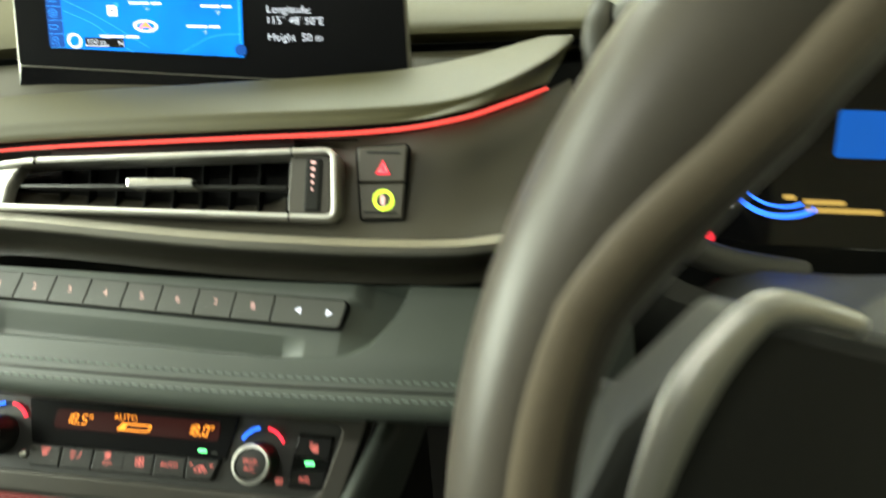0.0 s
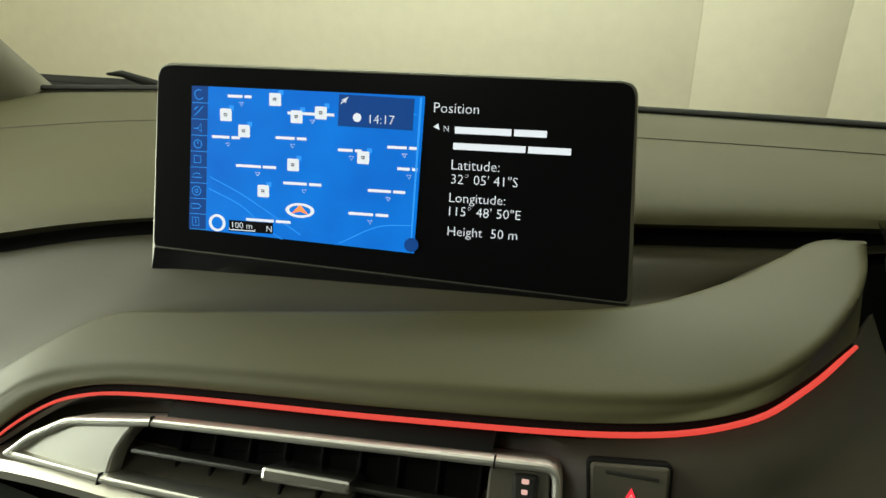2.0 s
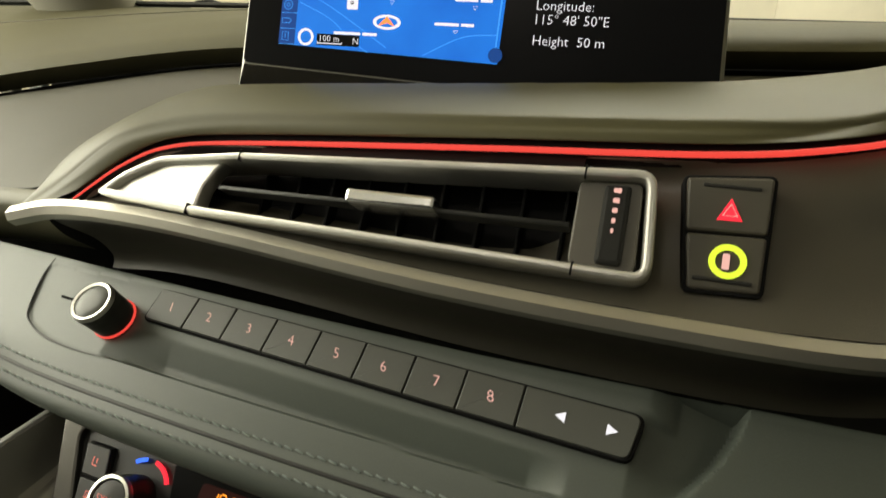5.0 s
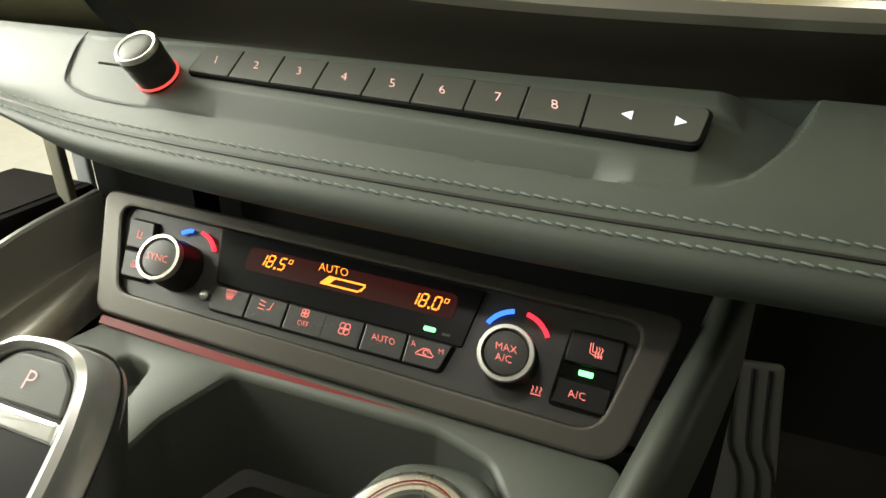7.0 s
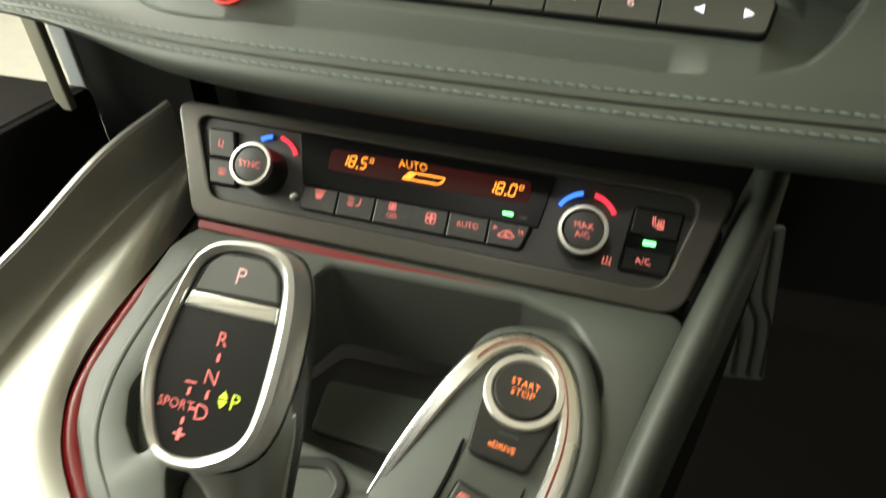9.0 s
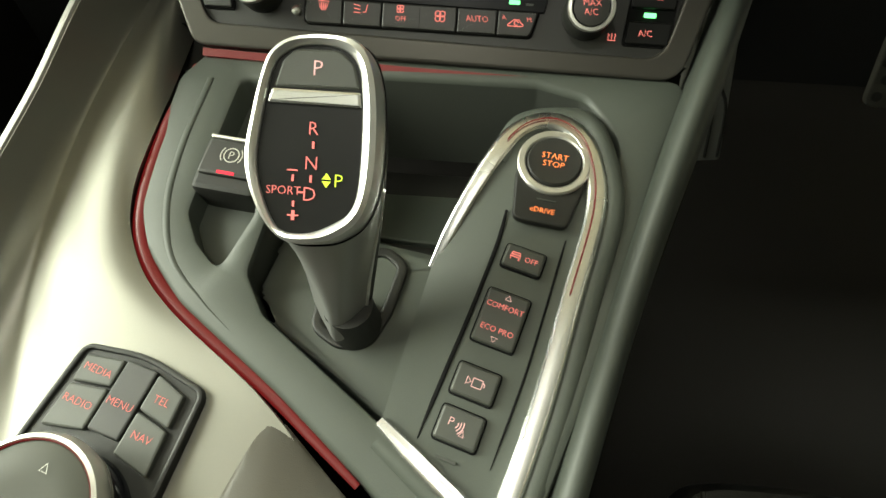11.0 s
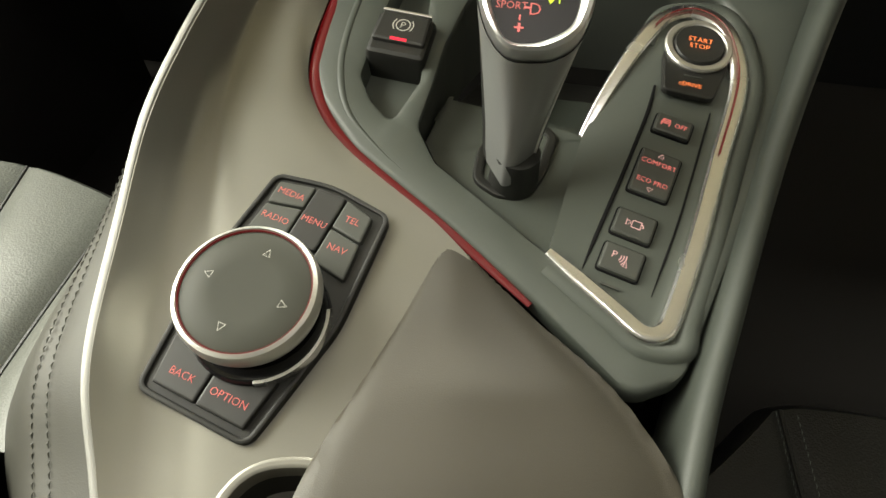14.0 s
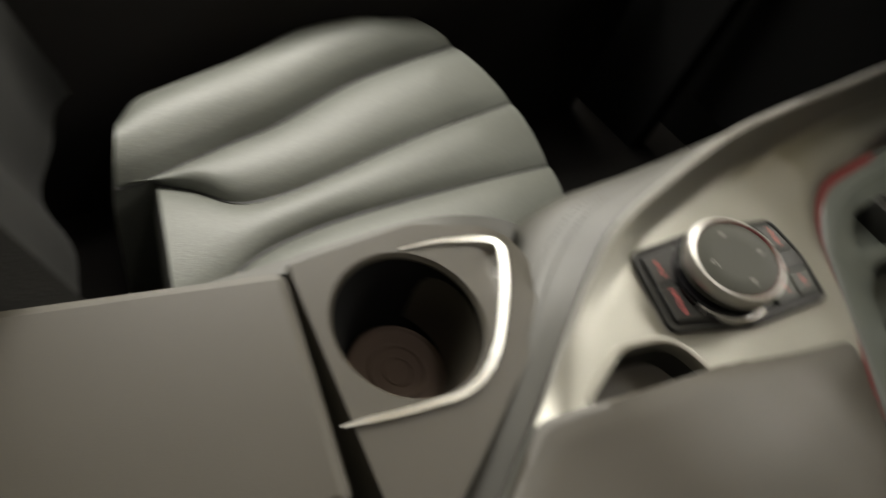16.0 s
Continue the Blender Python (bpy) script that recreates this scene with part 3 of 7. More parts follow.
part("gap_floor", skin([shift(tray1, 0.004, -0.012), shift(GAP_PATH, 0.010, -0.015), shift(gap_up, 0.022, -0.013)], 60, 8), VOID, dash, "black joint between tray and upper pad")
seal = cr(shift(ws, -0.004, 0.0035), 60)
part("windscreen_seal", sweep(seal, oval(0.006, 0.0028, 8)), RUBBER, dash, "thin black windscreen seal")
seam = cr(shift(mid_up2, 0, 0.0002), 60)
part("seam", sweep(seam, oval(0.0006, 0.0005, 6)), TRAYM, dash, "fine pressed seam line")
rp = cr(RED_PATH, 90)
part("light_line", sweep(rp + np.array([0, -0.0006, 0.0004]), oval(0.0011, 0.0011, 8), (0, -0.5, 0.8), scale=np.interp(np.linspace(0, 1, 90), [0, 0.12, 0.35, 0.95, 1], [0.45, 0.65, 0.95, 1.0, 0.7])), REDLINE, dash, "glowing red light line")
part("light_groove", skin([shift(RED_PATH, 0.006, 0.005), shift(RED_PATH, 0.0026, 0.0), shift(RED_PATH, 0.003, -0.005)], 80, 8), VOID, dash)
FTOP = RED_PATH + [(0.0895, 0.3850, 0.7660)]

# fascia below the brow, with the bright lower trim
fmid = [tuple(np.array(a) * 0.5 + np.array(b) * 0.5 + (0, -0.0, 0)) for a, b in zip(cr(FTOP, 9), cr(LOW_PATH, 9))]
sag = [0.026 if p[0] < -0.06 else (0.008 if p[0] < -0.03 else 0.0) for p in fmid]
fmid = [(x, y + d, z) for (x, y, z), d in zip(fmid, sag)]
fhi = [(a[0], a[1] * 0.75 + b[1] * 0.25 + 0.0025 + d, a[2] * 0.75 + b[2] * 0.25) for a, b, d in zip(cr(FTOP, 9), cr(LOW_PATH, 9), sag)]
flo = [(b[0], a[1] * 0.2 + b[1] * 0.8 + 0.0025 + d, a[2] * 0.2 + b[2] * 0.8) for a, b, d in zip(cr(FTOP, 9), cr(LOW_PATH, 9), sag)]
part("fascia", skin([shift([tuple(p) for p in cr(FTOP, 9)], 0.0025, -0.0025), shift(fhi), shift(fmid, 0.003), shift(flo), shift([tuple(p) for p in cr(LOW_PATH, 9)], 0.003, 0.003)], 70, 14, 0.002, flip=True), FASCIA, dash, "dark matt fascia panel")
part("lower_trim", sweep(cr(LOW_PATH, 80), [(-0.0045, -0.002), (-0.003, 0.0025), (0.001, 0.0042), (0.0042, 0.0022), (0.0048, -0.002), (0.002, -0.0045), (-0.002, -0.0045)], (0, -0.75, 0.66)), TRIMM, dash, "satin metal trim bar")
RECP = [(-0.292, 0.2505, 0.7070)] + LOW_PATH[2:]
rec = [RECP, shift(RECP, 0.004, -0.007), shift(RECP, 0.022, -0.022), shift(RECP, 0.030, -0.034), shift(RECP, 0.028, -0.040)]
part("recess", skin(rec, 50, 16), FASCIA, dash, "dark hollow under the trim bar")

pf = [(-0.85, 0.187, 0.674), (-0.60, 0.229, 0.686), (-0.42, 0.261, 0.6975), (-0.345, 0.266, 0.703), (-0.308, 0.264, 0.7065)]
part("passenger_fascia", skin([shift(pf, 0.004, 0.0018), pf, shift(pf, -0.003, -0.004), shift(pf, -0.001, -0.012), shift(pf, 0.006, -0.022), shift(pf, 0.020, -0.034)], 40, 24), SOFT, dash, "soft grey edge on the passenger side")

# leather shelf that carries the keys, rolled at its front edge
XS = [-0.62, -0.45, -0.33, -0.25, -0.10, 0.02, 0.085, 0.125]


def shelf_row(dy, dz, tilt=0.0):
    lean = [0.012, 0.009, 0.006, 0.003, 0.0, 0.001, 0.006, 0.018]
    under = max(0.0, min(1.0, (0.660 - dz) / 0.025))
    rise = [0.035, 0.030, 0.022, 0.005, 0.0, 0.0, 0.0, 0.0]
    return [(x, dy + k * 1.2 + (0.03 if i == 0 else 0), dz + under * rise[i] + (0.0014 if i in (5, 6) and dz > 0.654 else 0.0) + 0.008 * (x + 0.1) - (0.004 if i == 6 else 0.03 if i == 7 else 0.0)) for i, (x, k) in enumerate(zip(XS, lean))]


SHELF = [(0.275, 0.650), (0.2580, 0.664), (0.2535, 0.6800), (0.2495, 0.6800), (0.240, 0.6729), (0.228, 0.6643), (0.219, 0.6574), (0.211, 0.6505), (0.2045, 0.6465), (0.2015, 0.6410), (0.2035, 0.6345), (0.2100, 0.6300), (0.2300, 0.6265), (0.2600, 0.6250)]
SCOOP = np.array([(-0.1775, 0.0300), (-0.1763, 0.0097), (-0.1756, -0.0003), (-0.1694, -0.0162), (-0.1630, -0.0221), (-0.1490, -0.0262), (-0.1292, -0.0272), (-0.1089, -0.0262), (-0.0799, -0.0254), (0.0114, -0.0240), (0.0685, -0.0232), (0.0916, -0.0216), (0.1007, -0.0186), (0.1096, -0.0125), (0.1187, 0.0011), (0.1233, 0.0113), (0.1280, 0.0300)])


def scoop_depth(a, b):
    """How far the moulded hollow round the keys is sunk at (a, b)."""
    p, e = SCOOP, np.roll(SCOOP, -1, 0) - SCOOP
    w = np.array((a, b)) - p
    k = np.clip((w * e).sum(1) / (e * e).sum(1), 0, 1)
    near = np.hypot(*(w - e * k[:, None]).T)[:-1].min()
    q = np.roll(p, -1, 0)
    cross = ((p[:, 1] > b) != (q[:, 1] > b)) & (a < (q[:, 0] - p[:, 0]) * (b - p[:, 1]) / (q[:, 1] - p[:, 1] + 1e-12) + p[:, 0])
    if cross.sum() % 2 == 0:
        return 0.0
    wall = min(1.0, near / (0.0011 + 0.0016 * max(0.0, min(1.0, (a - 0.085) / 0.02))))
    wall = wall * wall * (3 - 2 * wall)
    trough = 0.0005 + 0.0050 * max(0.0, min(1.0, (-0.0112 - b) / 0.010)) * max(0.0, min(1.0, (0.076 - a) / 0.012)) * max(0.0, min(1.0, (a + 0.118) / 0.03))
    back = max(max(0.0, min(1.0, (0.0125 - b) / 0.005)), max(0.0, min(1.0, (a - 0.096) / 0.010)))
    return wall * back * (trough + 0.0105 * max(0.0, min(1.0, (a - 0.093) / 0.030)) * max(0.35, min(1.0, (b + 0.028) / 0.022)))


ends = np.array([cr(shelf_row(a, b), 900) for a, b in SHELF])
sheet = np.array([cr(ends[:, j], 190) for j in range(900)]).transpose(1, 0, 2)
for line in sheet:
    for p in line:
        a, b, h = AUDIO.local(p)
        if abs(h) < 0.010 and -0.18 < a < 0.13 and -0.03 < b < 0.024 and p[1] < 0.2535:
            p -= np.array(AUDIO.n) * scoop_depth(a, b)
rim_line = cr([AUDIO.at(*p, 0.0001) for p in SCOOP[1:8]], 60)
part("hollow_edge", sweep(rim_line, oval(0.00045, 0.0003, 6), tuple(AUDIO.n), scale=np.interp(np.linspace(0, 1, 60), [0, 0.6, 1], [1, 1, 0.1])), PLASTIC, dash, "fine dark edge of the hollow")
part("shelf", grid(sheet), LEATHER, dash, "stitched grey leather shelf with a hollow round the keys")


def stitches(name, dy, dz, count, length, out=0.0003):
    run = cr(shelf_row(dy, dz), 400)
    run = run[(run[:, 0] > -0.42) & (run[:, 0] < 0.09)]
    run = cr(run[::8], count * 4)
    bm = bmesh.new()
    for i in range(1, count - 1):
        a, b = run[4 * i], run[4 * i + 3]
        d = (b - a) / np.linalg.norm(b - a)
        up = np.array([0, -0.75, 0.66])
        s = np.cross(d, up)
        a, b = a + up * out * 0.3 - s * 0.0003, b + up * out * 0.3 + s * 0.0004
        m = (a + b) / 2 + up * out
        ring = []
        for p, w in ((a, 0.7), (m, 1.0), (b, 0.7)):
            ring.append([bm.verts.new(p + s * 0.00048 * w * math.cos(t) + up * 0.0004 * w * math.sin(t)) for t in np.linspace(0, 2 * math.pi, 7)[:6]])
        for lo, hi in zip(ring, ring[1:]):
            for k in range(6):
                bm.faces.new((lo[k], lo[(k + 1) % 6], hi[(k + 1) % 6], hi[k]))
    return tagged(part(name, bm, THREAD, dash, "row of grey-green stitches"), kind="stuff")


stitches("stitching", 0.2125, 0.6520, 112, 0.003)
stitches("stitching", 0.2045, 0.6472, 112, 0.003)
part("stitch_channel", sweep(cr(shelf_row(0.2086, 0.6494), 120), oval(0.0007, 0.0004, 8), (0, -0.7, 0.7)), PLASTIC, dash, "dark groove between the stitch rows")
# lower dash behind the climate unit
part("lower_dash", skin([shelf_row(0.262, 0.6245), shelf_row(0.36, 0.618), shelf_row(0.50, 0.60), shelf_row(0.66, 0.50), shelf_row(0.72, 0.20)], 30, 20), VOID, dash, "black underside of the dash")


# ---- infotainment display ---------------------------------------------
def display():
    t = thing("infotainment_display", "black tablet-like dash display showing a blue map and position data", "display", SCRN.at(0.01, -0.06, -0.01))
    outer = rounded([(-0.1075, 0.0505, 0.009), (0.1300, 0.0497, 0.009), (0.1378, -0.0580, 0.004), (-0.1158, -0.0580, 0.004)], 0.006, 6)
    part("housing", plate(SCRN.at, outer, -0.013, -0.0003, 0.0025), BEZEL, t, "satin graphite housing with rounded corners")
    glass = rounded([(-0.1060, 0.0490, 0.008), (0.1285, 0.0482, 0.008), (0.1350, -0.0545, 0.003), (-0.1125, -0.0447, 0.003)], 0.006, 6)
    part("glass", plate(SCRN.at, glass, -0.002, 0.0006, 0.0004), SCREENG, t, "glossy black front glass")
    part("chin", plate(SCRN.at, rounded([(-0.1125, -0.0455), (0.1350, -0.0552), (0.1365, -0.0575), (-0.1148, -0.0575)], 0.001, 3), -0.004, 0.0002, 0.0004), GLOSS, t)
    part("foot", plate(SCRN.at, rounded([(-0.110, -0.057), (0.134, -0.057), (0.134, -0.090), (-0.070, -0.090), (-0.098, -0.070)], 0.002, 3), -0.028, -0.0015, 0.001), PLASTIC, t, "black foot below the screen")
    z = 0.0009
    mp = part("map_view", plate(SCRN.at, [(-0.0790, 0.0392), (0.0316, 0.0386), (0.0292, -0.0381), (-0.0822, -0.0342)], 0.0003, z, 0.00005), SCREENBLUE, t, "bright blue map with white labels", smooth=False)
    sb = part("menu_strip", plate(SCRN.at, [(-0.0877, 0.0392), (-0.0790, 0.0392), (-0.0822, -0.0342), (-0.0916, -0.0335)], 0.0003, z, 0.00005), SCREENDARK, t, "dark blue column of small symbols", smooth=False)

    def sym(lines, a, b, k=0.003):
        strokes("symbol", lines, SCRN, a, b, 0.0004, SCREENLINE, sb, z + 0.0002, k)

    icons = [[arc(0, 0, 0.8, 60, 330)], [[(-0.8, -0.8), (0.8, 0.8)], [(-0.8, 0.2), (-0.1, 0.8)]], [[(-0.8, -0.2), (-0.1, -0.2), (0.5, 0.7), (0.5, -0.8), (-0.1, -0.2)]], [arc(0, -0.1, 0.7, 0, 360), [(0, -0.1), (0, 0.4)]], [[(-0.6, -0.6), (0.6, -0.6), (0.6, 0.6), (-0.6, 0.6), (-0.6, -0.6)]], [[(-0.9, -0.4), (-0.5, 0.3), (0.4, 0.3), (0.9, -0.4), (-0.9, -0.4)]], [arc(0, 0, 0.8, 0, 360), arc(0, 0, 0.3, 0, 360)], [[(-0.9, -0.4), (-0.9, 0.4), (0.5, 0.4), (0.9, 0), (0.5, -0.4), (-0.9, -0.4)]], [[(-0.6, -0.7), (0.6, -0.7), (0.6, 0.7), (-0.6, 0.7), (-0.6, -0.7)], [(0, -0.3), (0, 0.4)]]]
    for i, ln in enumerate(icons):
        b = 0.0350 - i * 0.0081
        sym(ln, -0.0838 - 0.0038 * i / 8, b)
        part("divider", plate(SCRN.at, [(-0.0880 - 0.0004 * i, b - 0.0039), (-0.0790 - 0.0004 * i, b - 0.0039), (-0.0790 - 0.0004 * i, b - 0.0042), (-0.0880 - 0.0004 * i, b - 0.0042)], z, z + 0.0001, 0.00002), SCREENLINE, sb, smooth=False)

    def bar(a, b, w, hgt=0.0022, on=mp):
        """Word-like bars for place names."""
        cut = a + w * 0.12
        for x0, x1 in ((a - w / 2, cut), (cut + 0.0012, a + w / 2)):
            part("name_bar", plate(SCRN.at, [(x0, b - 0.32 * hgt), (x1, b - 0.32 * hgt), (x1, b + 0.32 * hgt), (x0, b + 0.32 * hgt)], z, z + 0.0003, 0.00005), WHITE, on, smooth=False)

    def tick(a, b):
        strokes("name_marker", [[(-1, 0.7), (1, 0.7), (0, -0.8), (-1, 0.7)]], SCRN, a, b, 0.0003, WHITE, mp, z + 0.0003, 0.0012)

    names = [(-0.0623, 0.0349, 0.0125), (-0.0252, 0.0279, 0.0240), (-0.0699, 0.0145, 0.0150), (-0.0354, 0.0156, 0.0160), (-0.0050, 0.0112, 0.0120), (0.0217, 0.0138, 0.0155), (-0.0540, 0.0006, 0.0215), (-0.0294, -0.0068, 0.0200), (0.0142, -0.0079, 0.0190), (0.0243, 0.0036, 0.0100), (0.0053, -0.0200, 0.0205), (-0.0475, -0.0268, 0.0240)]
    for a, b, w in names:
        bar(a, b, w)
        tick(a + 0.001, b - 0.0037)
    for a, b in [(-0.0436, 0.0342), (-0.0697, 0.0257), (-0.0601, 0.0181), (-0.0325, 0.0263), (-0.0200, 0.0287), (-0.0342, 0.0026), (0.0020, 0.0081), (-0.0501, -0.0115)]:
        m = part("place_marker", plate(SCRN.at, rounded([(a - 0.0030, b - 0.0032), (a + 0.0030, b - 0.0032), (a + 0.0030, b + 0.0030), (a - 0.0030, b + 0.0030)], 0.0006, 2), z, z + 0.0005, 0.0001), WHITE, mp, smooth=False)
        strokes("symbol", [[(-0.6, -0.2), (0.5, -0.2), (0.5, 0.3), (-0.6, 0.3)], [(-0.3, -0.6), (-0.2, -0.6)], [(0.2, -0.6), (0.3, -0.6)]], SCRN, a, b, 0.0005, GLOSS, m, z + 0.0008, 0.0016)
        part("corner_flag", plate(SCRN.at, [(a + 0.0018, b + 0.0022), (a + 0.0042, b + 0.0022), (a + 0.0042, b + 0.0046), (a + 0.0018, b + 0.0046)], z, z + 0.0004, 0.0001), SCREENLINE, mp, smooth=False)
    ck = part("clock_box", plate(SCRN.at, [(-0.0113, 0.0228), (0.0262, 0.0222), (0.0266, 0.0372), (-0.0108, 0.0380)], z, z + 0.0003, 0.00005), SCREENDARK, mp, "dark blue clock box", smooth=False)
    words("clock_time", "14:17", SCRN, 0.0110, 0.0268, 0.0042, WHITE, ck, z + 0.0006)
    part("clock_dot", lathe(SCRN, -0.0015, 0.0272, [(0.0021, z + 0.0003), (0.0021, z + 0.0006), (0, z + 0.0006)], 16), WHITE, ck)
    strokes("mute_symbol", [[(-1, -0.8), (1, 0.9)], [(-0.8, 0.2), (-0.2, 0.2), (0.4, 0.8), (0.4, -0.6), (-0.2, -0.2)]], SCRN, -0.0080, 0.0350, 0.0005, WHITE, ck, z + 0.0006, 0.0018)
    ell = [(-0.0305 + 0.0076 * math.cos(t), -0.0203 + 0.0037 * math.sin(t)) for t in np.linspace(0, 2 * math.pi, 29)[:28]]
    eli = [(-0.0305 + 0.0058 * math.cos(t), -0.0203 + 0.0025 * math.sin(t)) for t in np.linspace(0, 2 * math.pi, 29)[:28]]
    part("position_ring", frame_plate(SCRN.at, ell, eli, z, z + 0.0006, 0.0001), WHITE, mp, smooth=False)
    part("position_arrow", plate(SCRN.at, [(-0.0350, -0.0222), (-0.0305, -0.0207), (-0.0260, -0.0222), (-0.0305, -0.0175)], z, z + 0.0008, 0.0001), ORANGE, mp, "small orange arrow", smooth=False)
    sc = part("scale_bar", plate(SCRN.at, [(-0.0690, -0.0335), (-0.0450, -0.0335), (-0.0450, -0.0277), (-0.0690, -0.0277)], z, z + 0.0004, 0.0001), GLOSS, mp, "black scale bar", smooth=False)
    words("scale_text", "100 m", SCRN, -0.0615, -0.0300, 0.0032, WHITE, sc, z + 0.0008)
    strokes("scale_line", [[(-0.0685, -0.0316), (-0.0685, -0.0326), (-0.0545, -0.0326), (-0.0545, -0.0316)]], SCRN, 0, 0, 0.0005, WHITE, sc, z + 0.0008)
    words("north_letter", "N", SCRN, -0.0468, -0.0308, 0.0030, WHITE, sc, z + 0.0008)
    part("compass_ring", ribbon_ring(SCRN, -0.0755, -0.0297, 0.0032, 0.0045, 0, 359, z, z + 0.0007), WHITE, mp, smooth=False)
    part("scroll_line", plate(SCRN.at, [(0.0272, -0.0330), (0.0279, -0.0330), (0.0303, 0.0380), (0.0292, 0.0380)], z, z + 0.0004, 0.0001), SCREENLINE, mp, smooth=False)
    part("scroll_dot", lathe(SCRN, 0.0278, -0.0338, [(0.0036, z), (0.0036, z + 0.0006), (0, z + 0.0006)], 20), SCREENDARK, mp)
    for pts in ([(-0.080, -0.012), (-0.062, -0.020), (-0.050, -0.030), (-0.040, -0.036)], [(-0.079, -0.006), (-0.060, -0.015), (-0.030, -0.033)], [(0.028, 0.030), (0.010, 0.030), (-0.008, 0.038)], [(-0.01, -0.036), (0.010, -0.026), (0.028, -0.024)]):
        strokes("road", [[tuple(p) for p in cr(pts, 14)]], SCRN, 0, 0, 0.0005, SCREENLINE, mp, z + 0.00015)
    # position data beside the map
    tx = lambda s, a, b, hgt: words("position_text", s, SCRN, a, b, hgt, WHITE, t, z, align=1.0)  # noqa: E731
    tx("Position", 0.0362, 0.0337, 0.0046)
    tx("Latitude:", 0.0460, 0.0071, 0.0046)
    tx("32° 05' 41\"S", 0.0462, 0.0002, 0.0046)
    tx("Longitude:", 0.0458, -0.0088, 0.0046)
    tx("115° 48' 50\"E", 0.0460, -0.0155, 0.0046)
    tx("Height  50 m", 0.0457, -0.0254, 0.0046)
    for b, w0, w1 in ((0.0235, 0.0467, 0.0903), (0.0159, 0.0463, 0.1021)):
        bar((w0 + w1) / 2, b, w1 - w0, 0.0050, t)
    words("north_letter", "N", SCRN, 0.0425, 0.0240, 0.0026, WHITE, t, z)
    part("direction_arrow", plate(SCRN.at, [(0.0362, 0.0245), (0.0392, 0.0232), (0.0385, 0.0262)], 0.0003, z, 0.0001), WHITE, t, smooth=False)


display()


# ---- centre air vent ---------------------------------------------------
def air_vent():
    t = thing("air_vent", "wide dash air vent with a satin chrome surround", "air vent", VENT.at(-0.03, -0.018, 0))
    outline = rounded([(-0.1455, -0.0155, 0.002), (-0.1330, -0.0045, 0.02), (-0.1170, 0.0042, 0.02), (-0.0785, 0.0095, 0.02), (0.0775, 0.0185, 0.007), (0.0800, -0.0190, 0.007), (-0.0965, -0.0180, 0.02)], 0.004, 5)
    inner = inset(outline, 0.0034)
    part("surround", frame_plate(VENT.at, outline, inner, -0.014, 0.0042, 0.0016), CHROME, t, "satin chrome surround")
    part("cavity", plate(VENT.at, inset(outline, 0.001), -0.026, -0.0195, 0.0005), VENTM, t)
    wing = rounded([(-0.1405, -0.0138), (-0.1280, -0.0050), (-0.1140, 0.0018), (-0.0862, 0.0056), (-0.0900, 0.0010, 0.004), (-0.0938, -0.0060, 0.01), (-0.0952, -0.0155)], 0.002, 4)
    part("wing", plate(VENT.at, wing, -0.006, 0.0012, 0.0012), CHROME, t, "satin silver wing at the narrow end")
    part("middle_vane", plate(VENT.at, [(-0.088, -0.0058), (0.052, -0.0030), (0.052, -0.0012), (-0.088, -0.0040)], -0.009, -0.0005, 0.0006), PLASTIC, t)
    for k in range(9):
        a = -0.076 + 0.0155 * k
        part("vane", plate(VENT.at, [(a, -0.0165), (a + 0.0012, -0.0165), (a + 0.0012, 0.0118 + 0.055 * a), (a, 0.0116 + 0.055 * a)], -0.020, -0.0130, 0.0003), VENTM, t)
    part("tab", plate(VENT.at, rounded([(-0.0290, -0.0052), (0.0055, -0.0042), (0.0055, 0.0006), (-0.0290, 0.0000)], 0.0015, 3), -0.010, 0.0045, 0.0012), BRIGHT, t, "bright sliding tab")
    cheek = part("cheek", plate(VENT.at, rounded([(0.0530, -0.0155), (0.0745, -0.0155), (0.0735, 0.0150), (0.0530, 0.0140)], 0.003, 3), -0.012, -0.0005, 0.0008), FASCIA, t)
    wheel = part("thumbwheel", plate(VENT.at, rounded([(0.0615, -0.0140), (0.0700, -0.0140), (0.0700, 0.0130), (0.0615, 0.0125)], 0.0015, 3), -0.004, 0.0018, 0.0014), RUBBER, cheek, "ribbed thumbwheel")
    for k in range(5):
        b = 0.0098 - 0.0034 * k
        part("heat_mark", plate(VENT.at, rounded([(0.0645 + 0.0002 * k, b), (0.0670 - 0.0002 * k, b), (0.0670 - 0.0002 * k, b + 0.0016), (0.0645 + 0.0002 * k, b + 0.0016)], 0.0004, 2), 0.001, 0.0022, 0.0002), PINKTXT, wheel)
    for a, b in ((-0.0785, 0.0080), (0.0548, 0.0155), (-0.0965, -0.0163), (0.0551, -0.0172)):
        part("joint", plate(VENT.at, [(a - 0.0003, b - 0.0022), (a + 0.0003, b - 0.0022), (a + 0.0005, b + 0.0022), (a - 0.0001, b + 0.0022)], 0.002, 0.0043, 0.0001), VOID, t)


air_vent()
# black sheet before the fascia, drawn for the shade inside an open slot
slot_top = np.array([[np.interp(x, RED[:, 0], RED[:, i]) for i in range(3)] for x in np.linspace(-0.192, -0.062, 24)])
slot_low = [VENT.at(x + 0.115, 0.0085 + 0.0577 * (x + 0.115 + 0.0785), -0.0030) for x in np.linspace(-0.192, -0.062, 24)]
slot_low = np.array([list(p) for p in slot_low])
part("slot_shade_sheet", grid([slot_top + np.array((0, 0.0024, -0.0018)), slot_top * 0.7 + slot_low * 0.3 + np.array((0, 0.0010, 0)), slot_low]), VENTM, dash, "black sheet for the shade in the slot above the vent")


